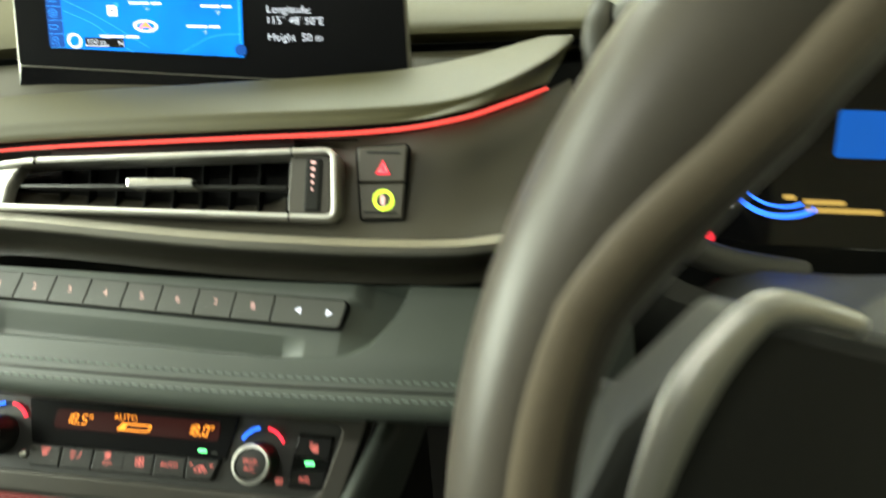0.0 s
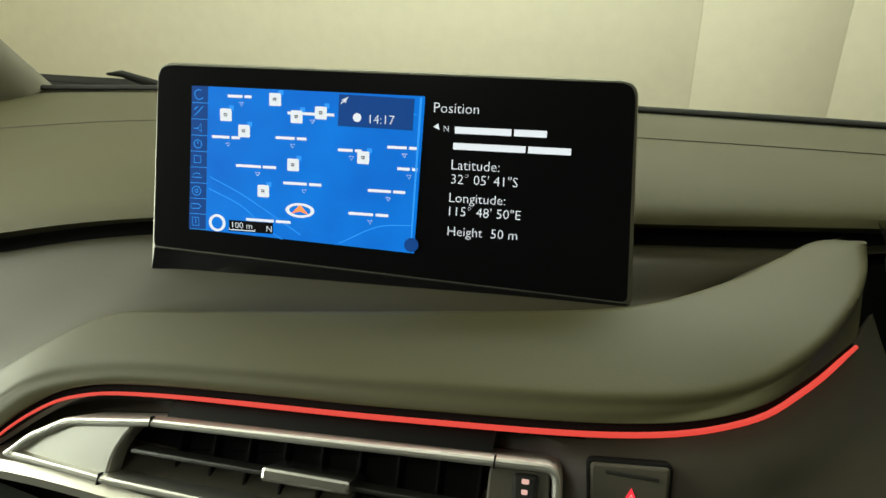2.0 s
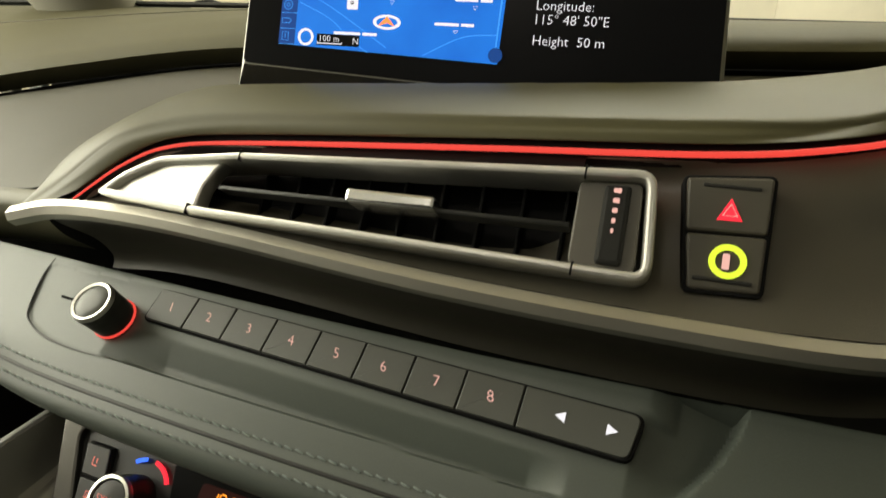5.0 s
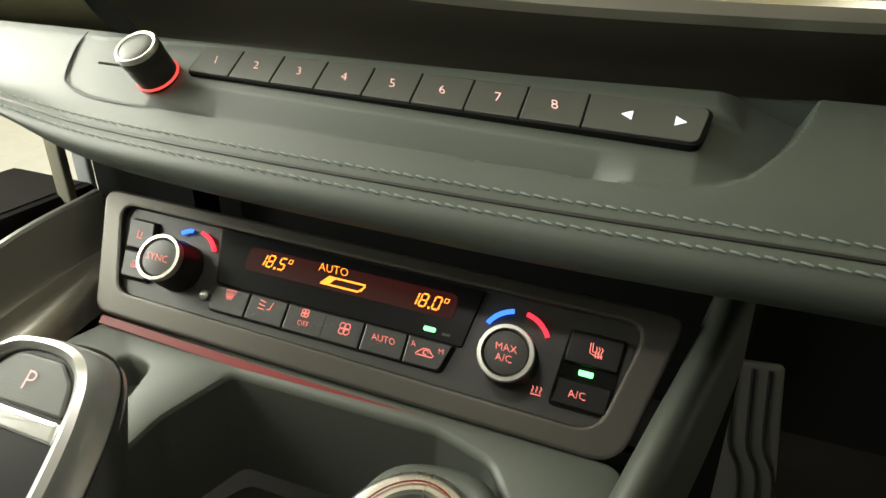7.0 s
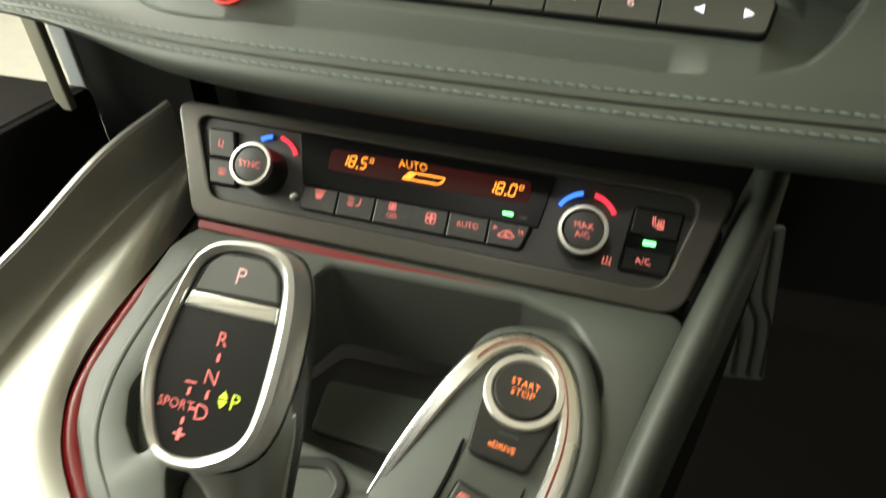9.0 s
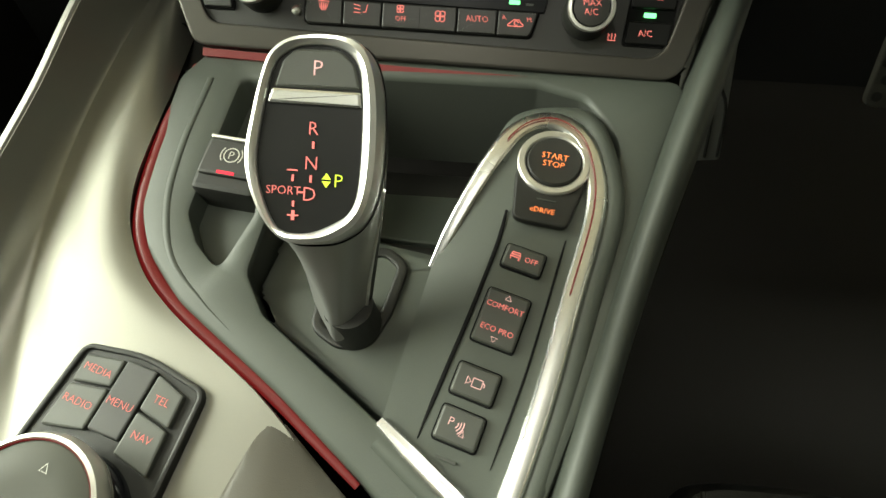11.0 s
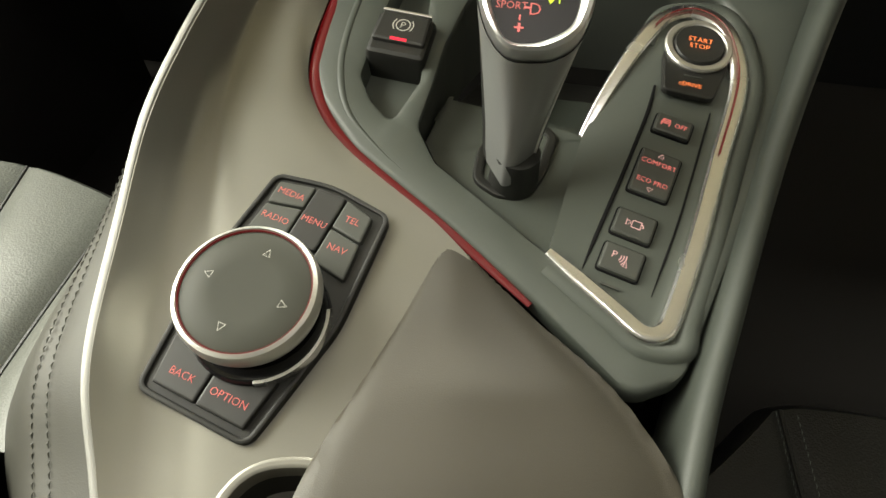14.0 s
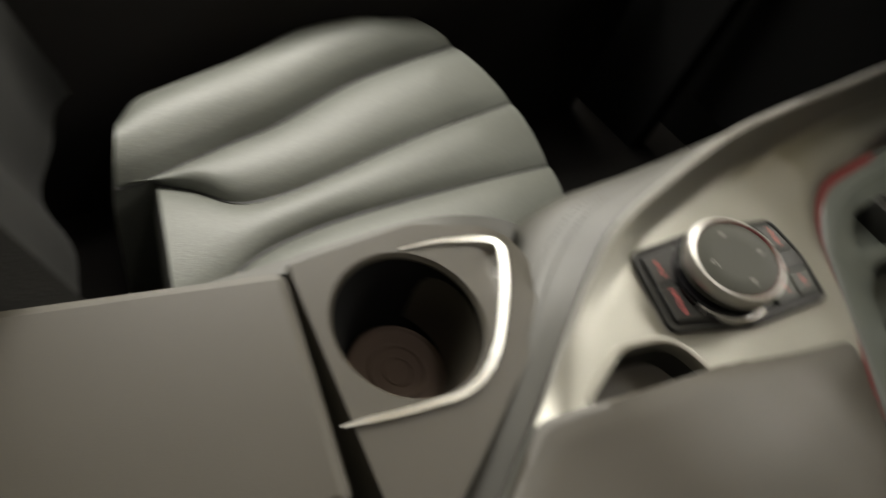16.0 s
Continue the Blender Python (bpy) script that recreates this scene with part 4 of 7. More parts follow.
HAZ = Face(VENT.at(0, 0, -0.0063), VENT.u, VENT.v)


def hazard_switches():
    t = thing("hazard_switch_block", "pair of dark switches, red triangle and lime ring", "switch", HAZ.at(0.1, -0.016, 0))
    well = rounded([(0.0897, -0.0172), (0.1117, -0.0162), (0.1127, 0.0225), (0.0857, 0.0200)], 0.002, 4)
    part("backing", plate(HAZ.at, inset(well, -0.0006), -0.004, 0.0019, 0.0006), VOID, t)
    up = part("hazard_button", plate(HAZ.at, rounded([(0.0880, 0.0018), (0.1116, 0.0028), (0.1121, 0.0218), (0.0864, 0.0196)], 0.0015, 3), 0.0, 0.0032, 0.001), FASCIA, t)
    lo = part("centre_button", plate(HAZ.at, rounded([(0.0904, -0.0167), (0.1111, -0.0157), (0.1116, 0.0022), (0.0881, 0.0012)], 0.0015, 3), 0.0, 0.0030, 0.001), FASCIA, t)
    a, b = 0.1002, 0.0092
    part("triangle", plate(HAZ.at, [(a - 0.0037, b - 0.0030), (a + 0.0037, b - 0.0028), (a, b + 0.0044)], 0.003, 0.0036, 0.0001), REDLED, up, "lit red triangle", smooth=False)
    strokes("triangle_line", [[(-1, -0.75), (1, -0.7), (0, 1.1), (-1, -0.75)]], HAZ, a, b, 0.0004, PINKTXT, up, 0.0039, 0.0021)
    part("lime_ring", ribbon_ring(HAZ, 0.1011, -0.0068, 0.0036, 0.0055, 0, 359.5, 0.003, 0.0036), LIME, lo, "lit lime ring", smooth=False)
    part("ring_mark", box(HAZ, 0.0996, 0.1017, -0.0094, -0.0044, 0.003, 0.0034, 0.0005, 0.0001), PINKTXT, lo)
    for ob, b in ((up, 0.0168), (lo, -0.0137)):
        part("grip_line", box(HAZ, 0.0915, 0.1085, b, b + 0.0012, 0.003, 0.0037, 0.0004, 0.0003), PLASTIC, ob)


hazard_switches()


# ---- audio key row -----------------------------------------------------
def audio_panel():
    t = thing("audio_key_panel", "dash panel with eight numbered keys and a volume knob", "control panel", AUDIO.at(0, -0.02, 0))
    edges = [-0.1062, -0.0858, -0.0658, -0.0456, -0.0249, -0.0050, 0.0154, 0.0354, 0.0565, 0.0950]
    part("well", plate(AUDIO.at, rounded([(-0.1072, -0.0069, 0.003), (0.0935, -0.0069, 0.004), (0.0962, 0.0092, 0.004), (-0.1072, 0.0088, 0.003)], 0.003, 5), -0.006, 0.0007, 0.0003), VOID, t)
    for k, (a, b) in enumerate(zip(edges, edges[1:])):
        last = k == 8
        shape = rounded([(a + 0.0003, -0.0062, 0.002 if k == 0 else 0.0003), (b - 0.0003 - (0.0022 if last else 0), -0.0062, 0.003 if last else 0.0003), (b - 0.0003, 0.0084, 0.003 if last else 0.0003), (a + 0.0003, 0.0084, 0.0003)], 0.0003, 4)
        key = part("key", plate(AUDIO.at, shape, -0.003, 0.0016, 0.0004), KEYM, t)
        if not last:
            words("number", str(k + 1), AUDIO, (a + b) / 2, 0.0014, 0.0039, PINKTXT, key, 0.0019, lean=-0.3)
    for a, s in ((0.0700, -1), (0.0862, 1)):
        part("arrow", plate(AUDIO.at, [(a - s * 0.0015, -0.0006), (a - s * 0.0015, 0.0030), (a + s * 0.0019, 0.0012)], 0.0012, 0.0020, 0.0001), WHITE, key, smooth=False)
    ka, kb = -0.1203, -0.0100
    kn = part("volume_knob", lathe(AUDIO, ka, kb, [(0.0086, -0.0050), (0.0088, 0.0010), (0.0090, 0.0085), (0.0084, 0.0096), (0.0084, 0.0104), (0.0092, 0.0108), (0.0093, 0.0140), (0.0088, 0.0156)], 48), GRAPHITE, t, "dark volume knob")
    part("rim", lathe(AUDIO, ka, kb, [(0.0092, 0.0140), (0.0093, 0.0152), (0.0086, 0.0163), (0.0075, 0.0160), (0.0073, 0.0152)], 48), CHROME, kn, "satin chrome rim")
    part("cap", lathe(AUDIO, ka, kb, [(0.0075, 0.0154), (0.0071, 0.0158), (0.0040, 0.0162), (0, 0.0163)], 40), KEYM, kn)
    part("light_ring", lathe(AUDIO, ka, kb, [(0.0087, 0.0002), (0.0095, 0.0004), (0.0095, 0.0010), (0.0088, 0.0012)], 48), REDLINE, kn, "glowing red ring")
    part("slot", box(AUDIO, -0.1575, -0.1360, -0.0075, -0.0062, -0.004, -0.0004, 0.0004, 0.0002), VOID, t)
    words("power_mark", "O", AUDIO, -0.1298, -0.0183, 0.0026, GREYTXT, t, -0.0012)


audio_panel()


# ---- climate panel -----------------------------------------------------
LIT = {"0": "abcdef", "1": "bc", "5": "acdfg", "8": "abcdefg"}


def segments(text, face, a, b, height, parent):
    """Slanted seven-segment digits with a degree ring, starting at (a, b)."""
    w, s, g = height * 0.52, height / 2, 0.00022
    lines = {"a": [(g, s), (w - g, s)], "d": [(g, -s), (w - g, -s)], "g": [(g, 0), (w - g, 0)], "f": [(0, g), (0, s - g)], "e": [(0, -g), (0, g - s)], "b": [(w, g), (w, s - g)], "c": [(w, -g), (w, g - s)]}
    x = 0.0
    for ch in text:
        if ch == ".":
            strokes("digit", [[(x - 0.0004, -s), (x + 0.0006, -s)]], face, a, b, 0.0010, AMBER, parent, 0.0011)
            x += 0.0017
            continue
        strokes("digit", [[(x + p + 0.16 * q, q) for p, q in lines[k]] for k in LIT[ch]], face, a, b, 0.00068, AMBER, parent, 0.0011)
        x += w + 0.0013
    strokes("degree_mark", [[(x + p + 0.16 * q, q) for p, q in [(0, s * 0.35), (w * 0.55, s * 0.35), (w * 0.55, s), (0, s), (0, s * 0.35)]]], face, a, b, 0.0005, AMBER, parent, 0.0011)


def climate():
    t = thing("climate_panel", "climate control panel with two dials and an amber display", "control panel", CLIM.at(0, -0.03, 0))
    outer = rounded([(-0.1110, -0.0270, 0.010), (0.1195, -0.0285, 0.014), (0.1345, 0.0290, 0.006), (-0.1350, 0.0300, 0.006)], 0.008, 6)
    inner = rounded([(-0.1035, -0.0160, 0.010), (0.1100, -0.0190, 0.012), (0.1205, 0.0222, 0.006), (-0.1215, 0.0236, 0.005)], 0.006, 6)
    part("bezel", frame_plate(CLIM.at, outer, inner, -0.020, 0.0022, 0.0012), GRAPHITE, t, "satin graphite bezel")
    part("backing", plate(CLIM.at, inset(inner, -0.001), -0.012, -0.0008, 0.0004), BUTTON, t)
    # display
    glass = rounded([(-0.0585, -0.0014), (0.0552, -0.0020), (0.0588, 0.0220), (-0.0660, 0.0230)], 0.001, 3)
    d = part("display", plate(CLIM.at, glass, -0.002, 0.0006, 0.0004), SCREENG, t, "black glass display with amber digits")
    part("lit_band", box(CLIM, -0.0480, 0.0490, 0.0075, 0.0180, 0.0, 0.0008, 0.003, 0.0001), ORANGEBG, d)
    segments("18.5", CLIM, -0.0415, 0.0134, 0.0052, d)
    segments("18.0", CLIM, 0.0300, 0.0126, 0.0052, d)
    words("digits", "AUTO", CLIM, -0.0065, 0.0163, 0.0034, AMBER, d, 0.0011, lean=-0.22)
    strokes("fan_bar", [[(-0.0105, 0.0095), (-0.0075, 0.0128), (0.0095, 0.0128), (0.0070, 0.0095), (-0.0105, 0.0095)], [(0.0080, 0.0098), (0.0095, 0.0125)]], CLIM, 0, 0, 0.0008, AMBER, d, 0.0011)
    part("fan_fill", plate(CLIM.at, [(-0.0105, 0.0095), (-0.0070, 0.0095), (-0.0040, 0.0128), (-0.0075, 0.0128)], 0.0004, 0.0011, 0.0001), AMBER, d, smooth=False)
    # lower buttons
    edges = [-0.0572, -0.0388, -0.0203, 0.0151, 0.0338, 0.0525]
    part("button_gap", plate(CLIM.at, rounded([(-0.0580, -0.0137, 0.003), (0.0500, -0.0137, 0.003), (0.0535, -0.0014), (-0.0580, -0.0014)], 0.002, 4), -0.002, 0.0002, 0.0002), VOID, t)
    marks = ["defrost", "seat", "fan", "auto", "mode"]
    for k, (a, b) in enumerate(zip(edges, edges[1:])):
        c = (a + b) / 2
        shape = rounded([(a + 0.0003, -0.0132, 0.003 if k == 0 else 0.0004), (b - 0.0003 - (0.003 if k == 4 else 0), -0.0132, 0.003 if k == 4 else 0.0004), (b - 0.0003, -0.0022), (a + 0.0003, -0.0022)], 0.0004, 3)
        bt = part("button", plate(CLIM.at, shape, -0.002, 0.0022, 0.0006), BUTTON, t)
        lam = lambda ln, x, y, s=0.0022, w=0.00038, q=bt: strokes("symbol", ln, CLIM, x, y, w, REDTXT, q, 0.0025, s)  # noqa: E731
        if marks[k] == "defrost":
            lam([[(-1.1, 0.8), (-0.7, -0.5), (0.7, -0.5), (1.1, 0.8), (-1.1, 0.8)], [(-0.5, 0.5), (-0.4, -1.1)], [(0, 0.5), (0, -1.1)], [(0.5, 0.5), (0.4, -1.1)]], c, -0.0050)
        elif marks[k] == "seat":
            lam([[(-1.8, 0.8), (-0.4, 0.5)], [(-1.8, 0.0), (-0.4, -0.2)], [(-1.8, -0.8), (-0.4, -0.9)], [(0.1, -0.7), (0.8, -0.7), (1.1, 0.8)]], c, -0.0056)
        elif marks[k] == "fan":
            petals = lambda s: [arc(s * math.cos(q) * 0.6, s * math.sin(q) * 0.6, s * 0.55, 0, 360, 8) for q in (0.8, 2.37, 3.94, 5.5)]  # noqa: E731
            lam(petals(0.75), c - 0.009, -0.0046)
            words("lettering", "OFF", CLIM, c - 0.0085, -0.0089, 0.0021, REDTXT, bt, 0.0025, lean=-0.22)
            lam(petals(1.1), c + 0.0098, -0.0067)
            part("divider", box(CLIM, c + 0.0001, c + 0.0003, -0.0127, -0.0030, 0.002, 0.0023, 0.0001, 0.0001), VOID, bt)
        elif marks[k] == "auto":
            words("lettering", "AUTO", CLIM, c, -0.0067, 0.0025, REDTXT, bt, 0.0025, lean=-0.22)
        else:
            words("lettering", "A", CLIM, c - 0.0062, -0.0053, 0.0020, REDTXT, bt, 0.0025, lean=-0.22)
            words("lettering", "M", CLIM, c + 0.0052, -0.0057, 0.0020, REDTXT, bt, 0.0025, lean=-0.22)
            lam([[(-1.8, -0.4), (-1.2, 0.1), (-0.4, 0.8), (0.8, 0.8), (1.3, 0.1), (1.9, -0.3), (1.6, -0.6), (-1.6, -0.6), (-1.8, -0.4)], arc(0.2, 0.1, 0.5, 0, 300, 8)], c - 0.001, -0.0077, 0.0020)
    part("green_light", box(CLIM, 0.0385, 0.0435, 0.0010, 0.0028, 0.0004, 0.0012, 0.0006, 0.0002), GREEN, d, "lit green indicator")
    part("dim_light", box(CLIM, 0.0462, 0.0498, 0.0008, 0.0018, 0.0004, 0.0009, 0.0004, 0.0001), KEYM, d)
    part("sun_sensor", lathe(CLIM, -0.0615, -0.0078, [(0.0024, -0.001), (0.0022, 0.0012), (0.0012, 0.0022), (0, 0.0025)], 20), CHROME, t, "small round sensor")
    # dials
    for nm, a, b, txt, hgt in (("SYNC", -0.0790, 0.0012, "SYNC", 0.0030), ("MAX", 0.0742, -0.0015, "MAX\nA/C", 0.0026)):
        k = part("dial", lathe(CLIM, a, b, [(0.0111, -0.001), (0.0109, 0.0060), (0.0102, 0.0075), (0.0102, 0.0130), (0.0102, 0.0150)], 56), PLASTIC, t, "round temperature dial")
        part("rim", lathe(CLIM, a, b, [(0.0102, 0.0130), (0.0105, 0.0145), (0.0101, 0.0160), (0.0088, 0.0162), (0.0084, 0.0154), (0.0083, 0.0145)], 56), CHROME, k, "satin chrome rim")
        part("cap", lathe(CLIM, a, b, [(0.0081, 0.0148), (0.0077, 0.0154), (0.0042, 0.0158), (0, 0.0159)], 48), BUTTON, k)
        words("lettering", txt, CLIM, a, b - 0.0003, hgt, REDTXT, k, 0.0162, lean=-0.22)
        ca, cb = (0.0745, 0.0036) if txt != "SYNC" else (-0.0772, 0.0058)
        part("cold_mark", ribbon_ring(CLIM, ca, cb, 0.0125, 0.0142, 102, 152 if txt != "SYNC" else 126, 0.0, 0.0012, 16), BLUELED, t, "lit blue arc", smooth=False)
        part("warm_mark", ribbon_ring(CLIM, ca, cb, 0.0125, 0.0142, 28, 80, 0.0, 0.0012, 16), REDLED, t, "lit red arc", smooth=False)
    strokes("heat_symbol", [[(-1, 0.9), (-0.7, 0.3), (-1, -0.2), (-0.8, -0.7)], [(0, 0.9), (0.3, 0.3), (0, -0.2), (0.2, -0.7)], [(1, 0.9), (1.3, 0.3), (1, -0.2), (1.2, -0.7)], [(-1.2, -1.1), (1.4, -1.1)]], CLIM, 0.0865, -0.0102, 0.0003, REDTXT, t, 0.0006, 0.0015)
    # seat and air buttons
    for side, (a0, a1), rows in (("right", (0.0935, 0.1132), ((0.0027, 0.0147), (-0.0131, -0.0031))), ("left", (-0.1085, -0.0945), ((0.0045, 0.0180), (-0.0088, 0.0032)))):
        lean = 0.09 if side == "right" else -0.28
        lo, hi = rows[1][0] - 0.0008, rows[0][1] + 0.0008
        part("button_gap", plate(CLIM.at, rounded([(a0 - 0.0008 + lo * lean, lo), (a1 + 0.0008 + lo * lean, lo), (a1 + 0.0008 + hi * lean, hi), (a0 - 0.0008 + hi * lean, hi)], 0.002, 4), -0.002, 0.0002, 0.0002), VOID, t)
        for j, (b0, b1) in enumerate(rows):
            bt = part("button", plate(CLIM.at, rounded([(a0 + b0 * lean, b0), (a1 + b0 * lean, b0), (a1 + b1 * lean, b1), (a0 + b1 * lean, b1)], 0.0012, 3), -0.002, 0.0022, 0.0007), FACEM if side == "right" else BUTTON, t)
            c = (a0 + a1) / 2
            if side == "right" and j == 0:
                strokes("symbol", [[(-1.0, 1.2), (-0.9, -0.6), (0.2, -1.0), (1.4, -0.8)], [(-0.6, 1.2), (-0.5, -0.3), (0.9, -0.5)], *[[(x, 0.7), (x + 0.25, 0.2), (x, -0.3), (x + 0.2, -1.3)] for x in (0.0, 0.5, 1.0)]], CLIM, c + 0.001, 0.0090, 0.00035, REDTXT, bt, 0.0025, 0.0021)
            elif side == "right":
                words("lettering", "A/C", CLIM, c - 0.002, -0.0083, 0.0027, REDTXT, bt, 0.0025, lean=-0.22)
            elif j == 0:
                strokes("symbol", [[(-0.8, 1.0), (-0.6, -0.7), (0.8, -0.8)], [(0.3, 0.8), (0.4, -0.2)]], CLIM, c - 0.003, 0.0110, 0.0005, REDTXT, bt, 0.0025, 0.0020)
            else:
                strokes("symbol", [[(-1, 0.8), (1, 0.8), (1, -0.6), (-1, -0.6), (-1, 0.8)], [(-0.4, 0.3), (-0.4, -0.9)], [(0.3, 0.3), (0.3, -0.9)]], CLIM, c + 0.001, -0.0028, 0.0004, REDTXT, bt, 0.0025, 0.0018)
    part("green_light", box(CLIM, 0.1000, 0.1054, -0.0010, 0.0010, 0.0, 0.0012, 0.0005, 0.0002), GREEN, t, "lit green indicator")


climate()


# ---- centre console ----------------------------------------------------
def S(y):
    """Height of the deck along the car."""
    return 0.508 + 0.18 * y + 0.8 * y * y if y < 0.1 else 0.534 + 0.27 * (y - 0.1)


def deck(a, b, h=0.0):
    return Vector((a, b, S(b) + h))


def on_deck(a, b, h=0.0, deg=0.0):
    """A working frame that lies on the deck at (a, b), turned by deg about its normal."""
    g = (S(b + 0.004) - S(b - 0.004)) / 0.008
    c, s = math.cos(radians(deg)), math.sin(radians(deg))
    f = Face(deck(a, b), (1, 0, 0), (0, 1, g))
    f = Face(f.o + f.n * h, f.u * c + f.v * s, f.v * c - f.u * s)
    return f


con = thing("centre_console", "satin silver and black centre console with a red edge light", "console", (-0.18, 0.05, 0.15))
EDGE = [(-0.298, 0.240, 0.606), (-0.310, 0.200, 0.595), (-0.318, 0.150, 0.576), (-0.323, 0.100, 0.563), (-0.325, 0.060, 0.551), (-0.322, 0.020, 0.535), (-0.312, -0.035, 0.520), (-0.2950, -0.0705, 0.5095), (-0.2702, -0.1115, 0.5020), (-0.2482, -0.146, 0.4975), (-0.2220, -0.192, 0.492)]
REDC = [(-0.2665, 0.196, 0.5585), (-0.2715, 0.158, 0.551), (-0.2715, 0.122, 0.541), (-0.2636, 0.0994, 0.5345), (-0.2436, 0.0787, 0.5275), (-0.196, 0.0475, 0.519), (-0.1575, 0.0195, 0.512), (-0.128, -0.005, 0.509)]
INN = [(-0.280, 0.225, 0.560), (-0.2755, 0.158, 0.5515), (-0.2755, 0.120, 0.5415), (-0.2665, 0.097, 0.535), (-0.246, 0.0757, 0.529), (-0.198, 0.0445, 0.5215), (-0.175, 0.020, 0.515), (-0.165, -0.02, 0.508), (-0.165, -0.08, 0.502), (-0.165, -0.15, 0.494), (-0.165, -0.20, 0.490)]
E11, I11 = cr(EDGE, 11), cr(INN, 11)


def mixc(k):
    """A line across the panel between its edge and the deck: a wide hollow at the front, a narrow one behind."""
    out = []
    for a, b in zip(E11, I11):
        p = a * (1 - k) + b * k
        w = max(0.0, min(1.0, (0.10 - p[1]) / 0.07))
        sink = (1 - w) * np.interp(k, [0, 0.07, 0.17, 0.3], [0, 0.45, 0.92, 1]) + w * np.interp(k, [0, 0.05, 0.11, 0.20], [0, 0.45, 0.85, 1])
        out.append((p[0], p[1], p[2] * (1 - sink) + (S(p[1]) + 0.0034 + 0.02 * max(0.0, p[1] - 0.05)) * sink))
    return out


POCKET = rounded([(-0.2290, -0.1250), (-0.2440, -0.1250, 0.02), (-0.2570, -0.0900, 0.022), (-0.2480, -0.0600, 0.022), (-0.2150, -0.0530, 0.02), (-0.2120, -0.0900)], 0.012, 8)


def in_outline(x, y, P):
    q = np.roll(P, -1, 0)
    hit = ((P[:, 1] > y) != (q[:, 1] > y)) & (x < (q[:, 0] - P[:, 0]) * (y - P[:, 1]) / (q[:, 1] - P[:, 1] + 1e-12) + P[:, 0])
    return hit.sum() % 2 == 1


sheet = skin([EDGE, mixc(0.05), mixc(0.11), mixc(0.20), mixc(0.3), mixc(0.5), mixc(0.8), INN], 190, 100, 0.003, flip=True)
opening = inset(POCKET, 0.0012)
bmesh.ops.delete(sheet, geom=[f for f in sheet.faces if in_outline(*f.calc_center_median()[:2], opening)], context="FACES")
part("silver_panel", sheet, SILVER, con, "satin silver panel with an opening for the pocket")
part("silver_edge", sweep(cr(EDGE, 90), [(-0.0022, -0.004), (-0.0023, 0.0006), (-0.0015, 0.0015), (0.0003, 0.0017), (0.0018, 0.0011), (0.0025, -0.0006), (0.0025, -0.004)], (0, 0, 1)), EDGEM, con, "bright rounded edge trim")
part("edge_light", sweep(cr(REDC[:7], 90) + np.array((0.0002, -0.0008, 0.0008)), oval(0.0030, 0.0014, 8), scale=np.interp(np.linspace(0, 1, 90), [0, 0.55, 0.9, 1], [1.0, 1.0, 0.7, 0.45])), REDDIM, con, "dim red light in the console gap")
FLANKM = mat("flank_leather", (0.044, 0.043, 0.035), 0.48, grain=0.12, scale=1700, bump=0.10, cell=True)


def flank_line(dx, dz):
    """A line along the flank: steep beside the footwell, spreading towards the cup holder."""
    return [(x + max(dx, (-1, -0.036, -0.0275, -0.0275)[max(0, i - 7)]) * k, y, z + dz * (0.4 if i > 7 and dz > -0.016 else 1.0)) for i, ((x, y, z), k) in enumerate(zip(EDGE, (0.25, 0.25, 0.25, 0.28, 0.36, 0.62, 1.02, 1.15, 1.08, 1.25, 1.0)))]


part("side_leather", skin([flank_line(-0.0030, -0.003), flank_line(-0.011, -0.0065), flank_line(-0.0205, -0.0120), flank_line(-0.0222, -0.0138), flank_line(-0.0240, -0.0130), flank_line(-0.036, -0.022), flank_line(-0.047, -0.038), flank_line(-0.053, -0.075), [(x, y, 0.30) for x, y, z in flank_line(-0.056, 0)], [(x, y, FLOORZ) for x, y, z in flank_line(-0.05, 0)]], 80, 60), FLANKM, con, "leather-covered console flank")



def stitch_run(run, count, up, parent, colour):
    """One row of fine raised stitches along a line."""
    run = cr([tuple(p) for p in run], count * 4)
    bm = bmesh.new()
    up = np.array(up, float)
    for i in range(1, count - 1):
        a, b = run[4 * i], run[4 * i + 3]
        d = (b - a) / np.linalg.norm(b - a)
        sd = np.cross(d, up)
        rings = []
        for p, w, h in ((a, 0.3, 0.0), ((a + b) / 2, 1.0, 0.0006), (b + sd * 0.0004, 0.3, 0.0)):
            rings.append([bm.verts.new(p + up * h + sd * 0.0004 * w * math.cos(q) + up * 0.0004 * w * math.sin(q)) for q in np.linspace(0, 2 * math.pi, 6)[:5]])
        for lo, hi in zip(rings, rings[1:]):
            for k in range(5):
                bm.faces.new((lo[k], lo[(k + 1) % 5], hi[(k + 1) % 5], hi[k]))
    return tagged(part("stitching", bm, colour, parent, "row of fine stitches"), kind="stuff")


flank = flank_line(-0.0188, -0.0106)[4:11]
stitch_run(flank, 80, (-0.5, 0, 0.86), con, FLANKM)
stitch_run(flank_line(-0.0260, -0.0142)[4:11], 80, (-0.5, 0, 0.86), con, FLANKM)

